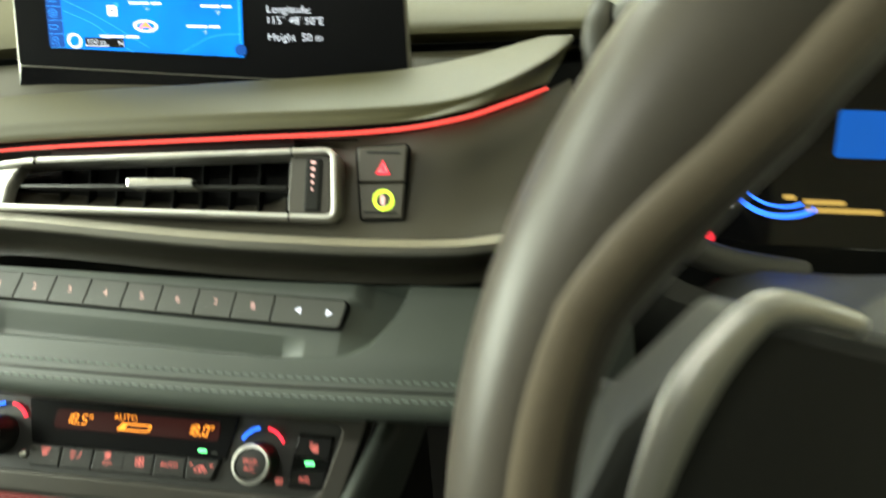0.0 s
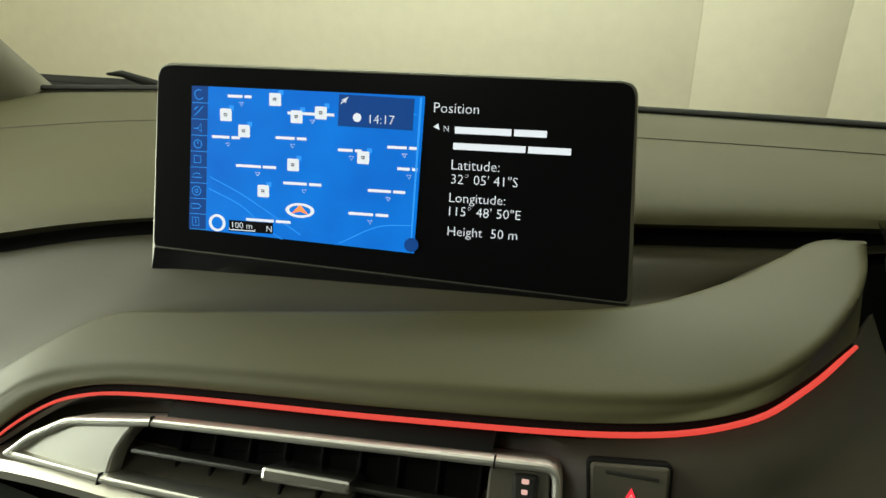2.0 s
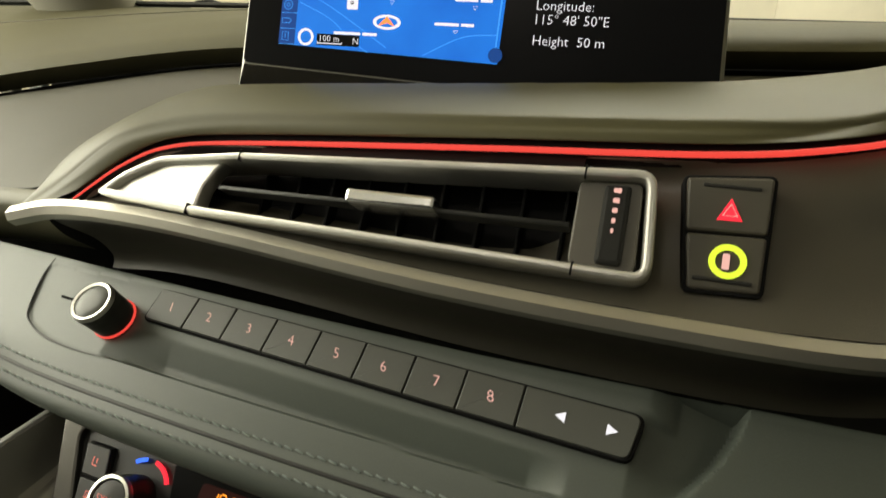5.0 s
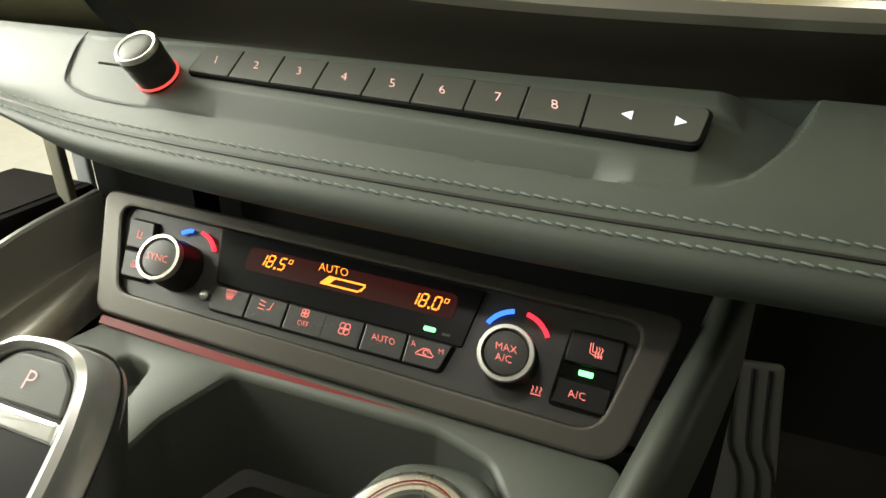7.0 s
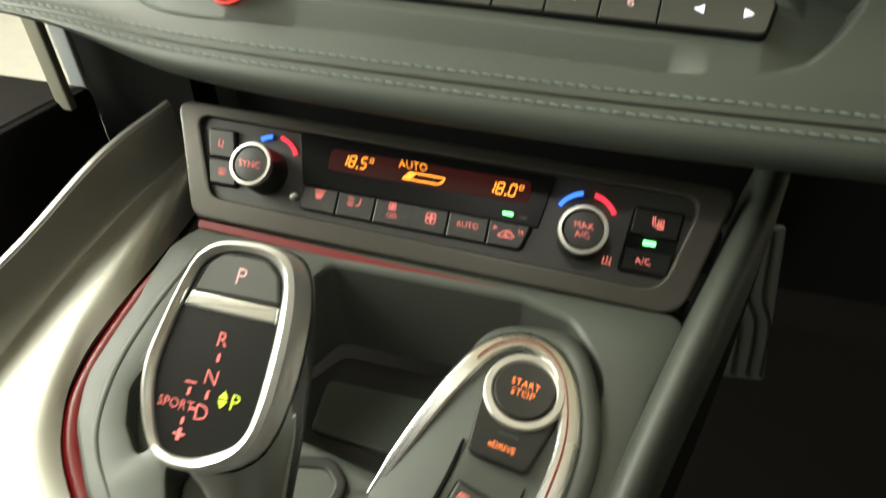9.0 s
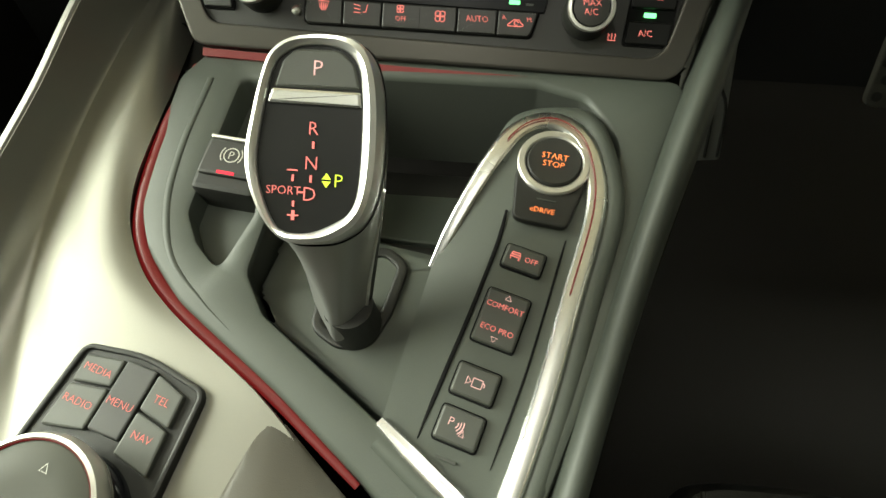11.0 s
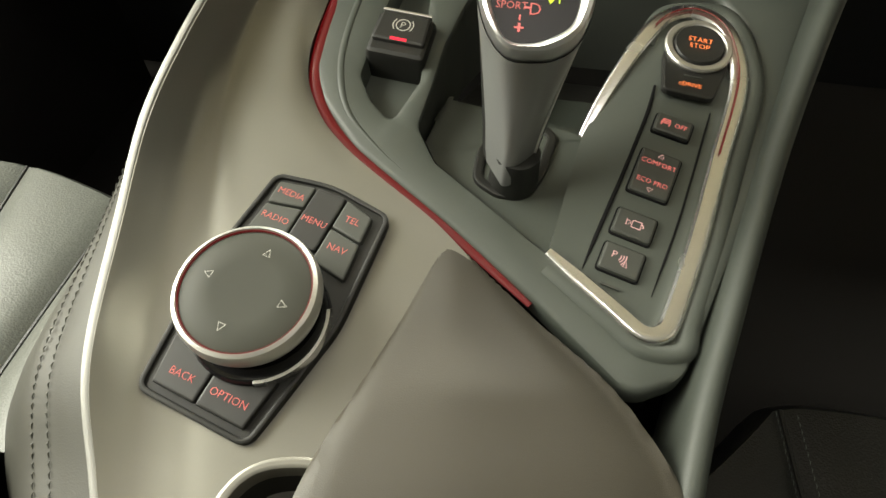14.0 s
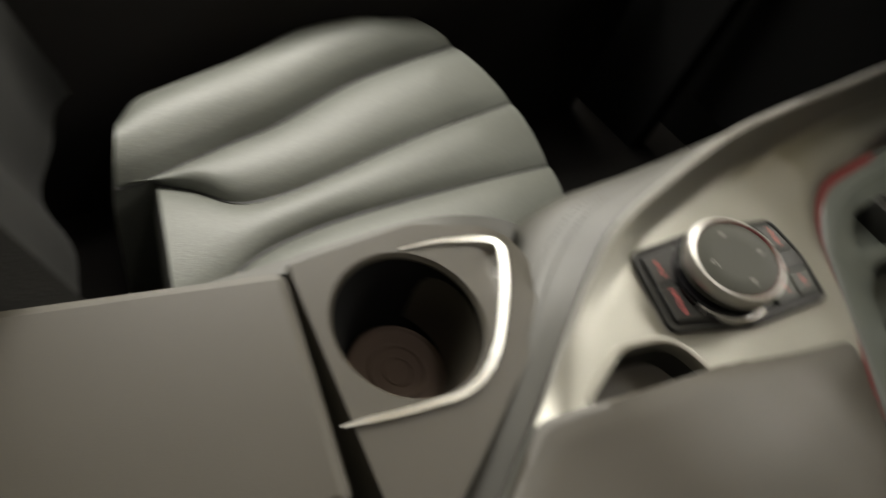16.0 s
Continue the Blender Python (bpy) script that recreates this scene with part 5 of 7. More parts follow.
# deck with the shifter well
TUB = rounded([(-0.2580, 0.2030, 0.008), (-0.2705, 0.185, 0.012), (-0.2715, 0.158, 0.03), (-0.2695, 0.118, 0.02), (-0.2600, 0.0990, 0.03), (-0.2416, 0.0800, 0.03), (-0.1945, 0.0495), (-0.1560, 0.0220), (-0.1170, -0.0110, 0.010), (-0.0990, -0.0020, 0.014), (-0.0640, 0.0916), (-0.0470, 0.160, 0.03), (-0.0330, 0.1975, 0.006)], 0.01, 6)
WELL = rounded([(-0.1900, 0.1920, 0.008), (-0.2046, 0.1670, 0.02), (-0.2110, 0.1400, 0.02), (-0.2135, 0.1133, 0.02), (-0.2162, 0.0930, 0.010), (-0.2057, 0.0769, 0.008), (-0.1793, 0.0593), (-0.1519, 0.0407), (-0.1160, 0.0150, 0.006), (-0.1010, 0.0120, 0.008), (-0.0735, 0.0950), (-0.0620, 0.1650, 0.02), (-0.0779, 0.1866, 0.012), (-0.1000, 0.1925, 0.010)], 0.006, 6)
RECESS = rounded([(-0.2406, 0.1866, 0.006), (-0.2450, 0.1506, 0.03), (-0.2482, 0.1170, 0.010), (-0.2406, 0.1037, 0.006), (-0.2290, 0.0935, 0.004), (-0.2197, 0.1182, 0.01), (-0.2250, 0.1858, 0.006)], 0.006, 6)
part("deck", holed_plate(deck, inset(TUB, -0.0016), [WELL, RECESS], -0.0055, 0.0035, 0.0025, 0.03), DECK, con, "soft black deck round the gear selector")
# near-black wall set in under the lip, painting the shade of the gap
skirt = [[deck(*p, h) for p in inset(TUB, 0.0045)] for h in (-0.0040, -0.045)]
part("deck_lip_shade", grid(skirt, loop=True), VOID, con, "black sheet for the shade below the deck lip")
part("recess_floor", plate(lambda a, b, h: deck(a, b, h - 0.010 + 0.05 * (0.14 - b)), inset(RECESS, -0.001), -0.008, 0.0, 0.0005), DECK, con, "sunken tray round the parking brake")
ledge = [p for p in rounded([*[(x, y) for x, y in WELL if y < 0.1185 and x < -0.120], (-0.120, 0.014), (-0.120, 0.1160), (-0.140, 0.1190), (-0.2075, 0.1320)], 0.0015, 2)]
part("well_ledge", plate(lambda a, b, h: Vector((a, b, 0.5135 + 0.12 * (b - 0.04) + h)), inset(np.array(ledge), 0.0028), -0.03, 0.0, 0.0015), DECK, con, "shallow floor round the selector", smooth=False)
# lining and floor coloured darker than the deck, for the well's inner shade
lining = [[Vector((*p, S(p[1]) + h)) for p in inset(WELL, 0.0004)] for h in (0.0010, -0.006, -0.05)]
part("well_lining", grid(lining, loop=True), LEATHERD, con, "storage well lining, darkened for the shade inside")
part("well_floor", plate(lambda a, b, h: Vector((a, b, 0.487 + 0.10 * (b - 0.10) + h)), inset(WELL, -0.001), -0.01, 0.0, 0.0005), PLASTIC, con, "deep storage well floor")


part("deck_groove", sweep(cr([deck(*p, 0.0036) for p in ((-0.2560, 0.185), (-0.2600, 0.150), (-0.2590, 0.121), (-0.2500, 0.0965), (-0.2330, 0.0800), (-0.2180, 0.0690))], 50), oval(0.0016, 0.0006, 8), scale=np.interp(np.linspace(0, 1, 50), [0, 0.6, 1], [1, 1, 0.1])), DECK, con, "low bead along the deck")


def rail():
    path = [(0.000, 0.268, 0.620), (-0.010, 0.235, 0.602), (-0.022, 0.200, 0.590), (-0.040, 0.150, 0.566), (-0.058, 0.095, 0.543), (-0.077, 0.030, 0.524), (-0.094, -0.030, 0.512), (-0.104, -0.090, 0.504), (-0.106, -0.200, 0.496)]
    c = cr(path, 50)
    rows = [c + np.array(d) for d in ((-0.011, 0, -0.035), (-0.0085, 0, -0.012), (-0.0068, 0, -0.004), (-0.0040, 0, 0.0), (-0.0005, 0, 0.0012), (0.0025, 0, -0.001), (0.0045, 0, -0.006), (0.0062, 0, -0.02), (0.008, 0, -0.04), (0.009, 0, -0.05))]
    part("knee_rail", grid([*np.array([cr(np.array(rows)[:, j], 40) for j in range(50)]).transpose(1, 0, 2)]), RAILM, con, "leather knee rail beside the pedals")
    part("carpet_flank", grid([c + np.array(d) for d in ((0.0085, 0, -0.048), (0.016, 0, -0.15), (0.020, 0, -0.37))]), CARPET, con, "black carpeted flank below the rail")


rail()
part("front_foot", skin([[(-0.29, 0.215, 0.570), (-0.16, 0.212, 0.566), (-0.03, 0.212, 0.562)], [(-0.29, 0.218, 0.560), (-0.16, 0.216, 0.556), (-0.03, 0.216, 0.552)], [(-0.29, 0.200, 0.553), (-0.16, 0.196, 0.550), (-0.03, 0.196, 0.548)]], 20, 8), PLASTIC, con)
# one glowing ribbon for the red light and its reflection below the bezel
part("foot_light", sweep([CLIM.at(a, -0.0298 - 0.022 * (a + 0.107) * (a < 0.0) - 0.00235 * (a >= 0.0) - 0.006 * max(0.0, a), 0.0) for a in np.linspace(-0.107, 0.095, 60)], [(-0.0018, -0.0012), (0.0018, -0.0012), (0.0018, 0.0010), (-0.0018, 0.0010)], tuple(CLIM.n)), REDDIM, con, "dim red light and its reflection as one band under the climate panel")

# pod with the start button and mode keys
LOOP = [(-0.1405, 0.1080, -0.0085), (-0.1275, 0.1330, 0.0005), (-0.1160, 0.1520, 0.0060), (-0.1065, 0.1640, 0.0075), (-0.0945, 0.1685, 0.0080), (-0.0835, 0.1640, 0.0080), (-0.0765, 0.1520, 0.0075), (-0.0745, 0.1300, 0.0060), (-0.0835, 0.0920, 0.0045), (-0.0925, 0.0550, 0.0045), (-0.1028, 0.0215, 0.0045), (-0.1068, 0.0140, 0.0045), (-0.1135, 0.0128, 0.0045), (-0.1240, 0.0205, 0.0045), (-0.1520, 0.0415, 0.0040)]
loop = cr([deck(*p) for p in LOOP], 140)
fade = np.interp(np.linspace(0, 1, 140), [0, 0.05, 0.2, 0.8, 0.95, 1], [0.35, 0.7, 1, 1, 0.8, 0.5])
pod = thing("start_button_pod", "black console pod with start button, mode keys and chrome loop", "control panel", deck(-0.11, 0.08))


def podput(a, b, h):
    return deck(a, b, h + 0.0040 * max(0.0, min(1.0, (b - 0.11) / 0.04)))


span = cr([(x, y) for x, y, h in LOOP], 200)
mid_i = int(np.argmax(span[:, 1]))
low_i = int(np.argmin(span[:, 1]))
lefty = np.r_[span[:mid_i + 1], span[low_i:]]
lefty = lefty[np.argsort(lefty[:, 1])]
righty = span[mid_i:low_i + 1]
righty = righty[np.argsort(righty[:, 1])]
rows = []
for y in np.linspace(span[low_i, 1] + 0.0005, span[mid_i, 1] - 0.0005, 44):
    x0, x1 = np.interp(y, lefty[:, 1], lefty[:, 0]), np.interp(y, righty[:, 1], righty[:, 0])
    dip = -0.009 * max(0.0, 1 - abs(y - 0.105) / 0.05)
    rows.append([podput(x0 + (x1 - x0) * k / 14, y, 0.0016 + dip * max(0.0, 1 - k / 6)) for k in range(15)])
part("pod_top", grid(rows, 0.034), DECK, pod, "soft black pod surface")
part("chrome_loop", sweep(loop, [(-0.0056, -0.004), (-0.0054, 0.0006), (-0.0044, 0.0018), (-0.0030, 0.0022), (0.0000, 0.0018), (0.0020, 0.0018), (0.0030, 0.0008), (0.0032, -0.004)], (0, -0.2, 0.98), scale=fade), BRIGHT, pod, "bright chrome loop")
outl = cr([deck(x + (0.0085 if i < 12 and i > 3 else 0), y + (0.006 if 2 < i < 6 else (-0.006 if i > 10 else 0)), h - 0.003) for i, (x, y, h) in enumerate(LOOP)][2:], 120)
part("pod_rim", sweep(outl, oval(0.0050, 0.0040, 10)), DECK, pod, "soft black outer rim")
part("loop_light", sweep(loop[28:78] + np.array((0, -0.0002, 0.0030)), oval(0.00035, 0.0003, 6)), REDDIM, pod, "thin red light in the chrome loop")
TILT = -16.0


def pod_key(a, b, w, l, lift=0.0):
    f = on_deck(a, b, lift, TILT)
    part("key_gap", box(f, -w / 2 - 0.0007, w / 2 + 0.0007, -l / 2 - 0.0007, l / 2 + 0.0007, 0.0, 0.0027, 0.002, 0.0003), VOID, pod)
    k = part("key", plate(f.at, rounded([(-w / 2, -l / 2), (w / 2, -l / 2), (w / 2, l / 2), (-w / 2, l / 2)], 0.0016, 4), 0.0, 0.0044, 0.0011), KEYM, pod)
    return f, k


start = on_deck(-0.0918, 0.1510, 0.0045, -8.0)
hull = part("start_collar", plate(start.at, rounded([(-0.0125, -0.0290, 0.004), (0.0105, -0.0290, 0.004), (0.0150, -0.0080, 0.01), (0.0120, 0.0120, 0.01), (-0.0120, 0.0120, 0.01), (-0.0150, -0.0080, 0.01)], 0.006, 5), 0.0, 0.0030, 0.0010), PLASTIC, pod, "dark collar with the lower key")
part("ring", lathe(start, 0, 0, [(0.0156, 0.0020), (0.0157, 0.0040), (0.0150, 0.0048), (0.0128, 0.0048), (0.0121, 0.0042), (0.0120, 0.0030)], 56), CHROME, pod, "satin chrome ring")
sb = part("start_button", lathe(start, 0, 0, [(0.0117, 0.0028), (0.0116, 0.0048), (0.0110, 0.0055), (0.0060, 0.0052), (0, 0.0050)], 48), BUTTON, pod, "round start button")
words("lettering", "START\nSTOP", start, 0, 0, 0.0027, ORANGE, sb, 0.0057)
words("lettering", "eDRIVE", start, -0.0008, -0.0232, 0.0022, ORANGE, hull, 0.0033)
part("grip_line", box(start, -0.0040, 0.0040, -0.0185, -0.0179, 0.0028, 0.0034, 0.0003, 0.0001), KEYM, hull)
f, k = pod_key(-0.1020, 0.1085, 0.0165, 0.0100)
words("lettering", "OFF", f, 0.0032, 0, 0.0022, REDTXT, k, 0.0047)
strokes("symbol", [[(-1, -0.3), (-0.7, 0.6), (0.7, 0.6), (1, -0.3), (-1, -0.3)], [(-0.8, -0.5), (-0.8, -0.9)], [(0.8, -0.5), (0.8, -0.9)], [(-0.9, 0.15), (0.9, 0.15)]], f, -0.0036, 0.0003, 0.0004, REDTXT, k, 0.0047, 0.0022)
f, k = pod_key(-0.1095, 0.0840, 0.0175, 0.0225)
words("lettering", "COMFORT", f, 0, 0.0048, 0.0022, REDTXT, k, 0.0047)
words("lettering", "ECO PRO", f, 0, -0.0048, 0.0022, REDTXT, k, 0.0047)
strokes("symbol", [[(-1, -0.6), (1, -0.6), (0, 0.9), (-1, -0.6)]], f, 0, 0.0088, 0.0003, PINKTXT, k, 0.0047, 0.0013)
strokes("symbol", [[(-1, 0.6), (1, 0.6), (0, -0.9), (-1, 0.6)]], f, 0, -0.0088, 0.0003, PINKTXT, k, 0.0047, 0.0013)
f, k = pod_key(-0.1175, 0.0590, 0.0170, 0.0125)
strokes("symbol", [[(-0.5, -0.7), (1.1, -0.7), (1.1, 0.7), (-0.5, 0.7), (-0.5, -0.7)], [(-0.7, 0.0), (-1.5, 0.6), (-1.5, -0.6), (-0.7, 0.0)], [(1.1, 0.4), (1.5, 0.2), (1.5, -0.3)]], f, 0, 0, 0.0004, PINKTXT, k, 0.0047, 0.0024)
f, k = pod_key(-0.1222, 0.0425, 0.0170, 0.0130)
words("lettering", "P", f, -0.0035, 0.0012, 0.0030, PINKTXT, k, 0.0047)
strokes("symbol", [arc(-1.2, 0.4, 0.9, -50, 20, 5), arc(-1.2, 0.4, 1.4, -50, 20, 5), arc(-1.2, 0.4, 1.9, -50, 20, 5), [(0.4, -1.3), (1.2, -1.3), (0.8, -0.2), (0.4, -1.3)]], f, 0, 0, 0.0004, PINKTXT, k, 0.0047, 0.0022)
f = on_deck(-0.1262, 0.0312, 0, TILT)
part("slot", box(f, -0.0040, 0.0040, -0.0006, 0.0006, 0.0022, 0.0030, 0.0003, 0.0001), KEYM, pod)

part("well_mat", plate(lambda a, b, h: Vector((a, b, 0.4925 + 0.02 * (b - 0.15) + h)), rounded([(-0.1890, 0.1475), (-0.1250, 0.1440), (-0.1250, 0.1785), (-0.1930, 0.1770)], 0.005, 5), -0.004, 0.0025, 0.0012), LEATHER, con, "rubber mat on the floor of the storage well")
# thin black sweeps paint the shade lines at the key strip's sides
for line, w in (([(-0.1104, 0.1290), (-0.1131, 0.1149), (-0.1212, 0.0879), (-0.1286, 0.0654), (-0.1347, 0.0464), (-0.1375, 0.0372)], 0.0009), ([(-0.0850, 0.1180), (-0.0976, 0.0671), (-0.1095, 0.0290)], 0.0005)):
    part("key_channel_shade", sweep(cr([podput(*p, 0.0017) for p in line], 40), oval(w, 0.0005, 8), scale=np.interp(np.linspace(0, 1, 40), [0, 0.1, 0.85, 1], [0.6, 1, 1, 0.3])), VOID, pod, "dark line for the shade along the key row")


# ---- gear selector -----------------------------------------------------
def selector():
    t = thing("gear_selector", "gear selector with chrome frame and lit shift pattern", "gear selector", (-0.172, 0.079, 0.51))
    L = Face((-0.1725, 0.0893, 0.6127), (1, 0, 0.02), (0, 0.785, 0.62))
    outer = cr([(-0.0141, 0.0291), (-0.0071, 0.0336), (0.0072, 0.0343), (0.0150, 0.0307), (0.0192, 0.0204), (0.0207, 0.0048), (0.0200, -0.0109), (0.0165, -0.0212), (0.0095, -0.0270), (0.0015, -0.0288), (-0.0070, -0.0283), (-0.0139, -0.0221), (-0.0188, -0.0126), (-0.0208, -0.0029), (-0.0196, 0.0075), (-0.0171, 0.0211)], 72, closed=True)
    inner = cr([(-0.0113, 0.0270), (-0.0044, 0.0306), (0.0068, 0.0304), (0.0130, 0.0255), (0.0149, 0.0151), (0.0155, 0.0011), (0.0150, -0.0125), (0.0127, -0.0188), (0.0075, -0.0226), (0.0008, -0.0254), (-0.0070, -0.0254), (-0.0111, -0.0216), (-0.0152, -0.0124), (-0.0168, -0.0036), (-0.0160, 0.0071), (-0.0141, 0.0194)], 72, closed=True)
    n = len(outer)
    base = Vector((-0.1738, 0.0755, 0.5390))
    a0, b0, h0 = L.local(base)
    # bright frame, rounded over its width, with a deep side
    rows = [[L.at(*(inner[i] * (1 - k) + outer[i] * k), h) for i in range(n)] for k, h in ((0.0, -0.0020), (0.0, 0.0004), (0.12, 0.0014), (0.5, 0.0024), (0.85, 0.0016), (1.0, -0.0008), (1.05, -0.0040), (1.06, -0.0080), (1.0, -0.0112))]
    part("frame", grid(rows, loop=True), FRAMEM, t, "satin chrome frame")
    part("face", plate(L.at, inner * 1.005, -0.006, 0.0001, 0.0003), FACEM, t, "smooth black face with shift pattern")
    rows = []
    for h, s, pull in ((-0.0080, 1.03, 0.0), (-0.0130, 1.02, 0.06), (-0.021, 0.97, 0.20), (-0.030, 0.89, 0.42), (-0.040, 0.78, 0.68), (-0.046, 0.70, 0.88), (-0.049, 0.62, 0.98), (-0.050, 0.4, 1.0), (-0.050, 0.02, 1.0)):
        row = []
        for p in outer:
            keel = max(0.0, min(1.0, -p[1] / 0.026))
            row.append(L.at(p[0] * s * (1 - 0.15 * pull) * (1 - 0.55 * keel * min(1.0, 1.6 * pull)) + a0 * pull, p[1] * s * (1 - 0.25 * pull) + b0 * pull, h - 0.010 * pull + 0.004 * keel * pull))
        rows.append(row)
    front = [i for i in range(n) if outer[i][1] < -0.0060]
    back = [i for i in range(n) if i not in front]
    cut = next(k for k in range(len(back)) if back[k] - back[k - 1] > 1 or (k == 0 and back[0] > 0))
    back = back[cut:] + back[:cut]
    back = [front[-1]] + back + [front[0]]
    part("grip", grid([[r[i] for i in front] for r in rows]), GRIP, t, "satin graphite grip tapering to the stalk")
    part("ridge", sweep([r[front[0]] + L.n * 0.0002 for r in rows[1:7]], oval(0.0008, 0.0007, 8)), FRAMEM, t, "bright ridge down the side of the grip")
    part("back_shell", grid([[r[i] + L.n * -0.0003 for i in back] for r in rows]), PLASTIC, t, "black back of the grip")
    pk = part("park_button", plate(L.at, rounded([(-0.0126, 0.0182, 0.001), (0.0142, 0.0182, 0.001), (0.0120, 0.0258, 0.004), (0.0072, 0.0299, 0.004), (-0.0066, 0.0299, 0.004), (-0.0104, 0.0262, 0.004)], 0.003, 5), -0.004, 0.0008, 0.0008), KEYM, t, "grey park button")
    words("lettering", "P", L, 0.0010, 0.0242, 0.0044, PINKTXT, pk, 0.0011)
    part("bar", plate(L.at, rounded([(-0.0146, 0.0132), (0.0150, 0.0126), (0.0144, 0.0176), (-0.0132, 0.0180)], 0.0008, 3), -0.003, 0.0012, 0.0010), BRIGHT, t, "bright chrome bar")
    for s, a, b, hg in (("R", 0.0006, 0.0062, 0.0038), ("N", 0.0004, -0.0042, 0.0038), ("D", 0.0004, -0.0136, 0.0040)):
        words("lettering", s, L, a, b, hg, REDTXT, t, 0.0006)
    words("lettering", "SPORT", L, -0.0078, -0.0128, 0.0025, REDTXT, t, 0.0006)
    for a, b, w, l in ((0.0006, 0.0012, 0.0002, 0.0022), (0.0004, -0.0090, 0.0002, 0.0022), (-0.0054, -0.0066, 0.0028, 0.0004), (-0.0052, -0.0090, 0.0002, 0.0020), (-0.0024, -0.0132, 0.0014, 0.0005), (-0.0046, -0.0168, 0.0002, 0.0018), (-0.0045, -0.0203, 0.0030, 0.0005), (-0.0045, -0.0203, 0.0005, 0.0030)):
        part("pattern_line", box(L, a - w / 2 - 0.0002, a + w / 2 + 0.0002, b - l / 2, b + l / 2, 0.0, 0.0006, 0.0001, 0.0001), REDTXT, t)
    words("lettering", "P", L, 0.0092, -0.0092, 0.0038, LIME, t, 0.0006)
    for s in (1, -1):
        part("arrow", plate(L.at, [(0.0040, -0.0092 + s * 0.0003), (0.0066, -0.0092 + s * 0.0003), (0.0053, -0.0092 + s * 0.0022)], 0.0, 0.0006, 0.0001), LIME, t, smooth=False)
    st = Face((-0.1700, 0.0824, 0.5145), (1, 0, 0), (0, 1, 0.12))
    part("stalk", lathe(st, 0, 0, [(0.0118, 0.0), (0.0112, 0.008), (0.0105, 0.016), (0.0100, 0.024), (0, 0.024)], 32), PLASTIC, t, "dark rubber stalk")
    ring = rounded([(-0.0185, 0.0150, 0.012), (-0.0190, -0.0040, 0.010), (-0.0060, -0.0118, 0.012), (0.0085, -0.0100, 0.010), (0.0150, 0.0060, 0.03), (0.0195, 0.0300, 0.010), (0.0090, 0.0385, 0.010), (-0.0095, 0.0350, 0.012)], 0.010, 6)
    part("collar_ring", frame_plate(st.at, ring, inset(ring, 0.0050), -0.004, 0.0062, 0.0012), PLASTIC, t, "dark rubber ring round the stalk")
    part("collar_floor", plate(st.at, inset(ring, 0.0045), -0.004, 0.0050, 0.0004), DECK, t, "grey floor inside the ring")


selector()


def park_brake():
    t = thing("parking_brake_switch", "electric parking brake switch with lit symbol", "switch", deck(-0.232, 0.137))
    f = on_deck(-0.2320, 0.1390, 0.002, -6)
    part("body", box(f, -0.0150, 0.0145, -0.0140, 0.0120, -0.012, 0.0070, 0.003, 0.0025), PLASTIC, t)
    top = part("rocker", plate(f.at, rounded([(-0.0135, -0.0070), (0.0130, -0.0070), (0.0120, 0.0110), (-0.0125, 0.0110)], 0.002, 4), 0.004, 0.0090, 0.0014), BUTTON, t)
    part("lip", box(f, -0.0125, 0.0120, 0.0108, 0.0124, 0.004, 0.0092, 0.0006, 0.0004), CHROME, t, "bright front lip")
    strokes("symbol", [arc(0, 0, 1.0, 0, 360, 20), arc(0, 0, 1.45, 140, 220, 8), arc(0, 0, 1.45, -40, 40, 8)], f, 0, 0.0030, 0.0005, GREYTXT, top, 0.0093, 0.0034)
    words("lettering", "P", f, 0, 0.0030, 0.0036, GREYTXT, top, 0.0093)
    part("red_light", box(f, -0.0040, 0.0040, -0.0062, -0.0050, 0.006, 0.0094, 0.0003, 0.0001), REDLED, top, "lit red indicator")


park_brake()


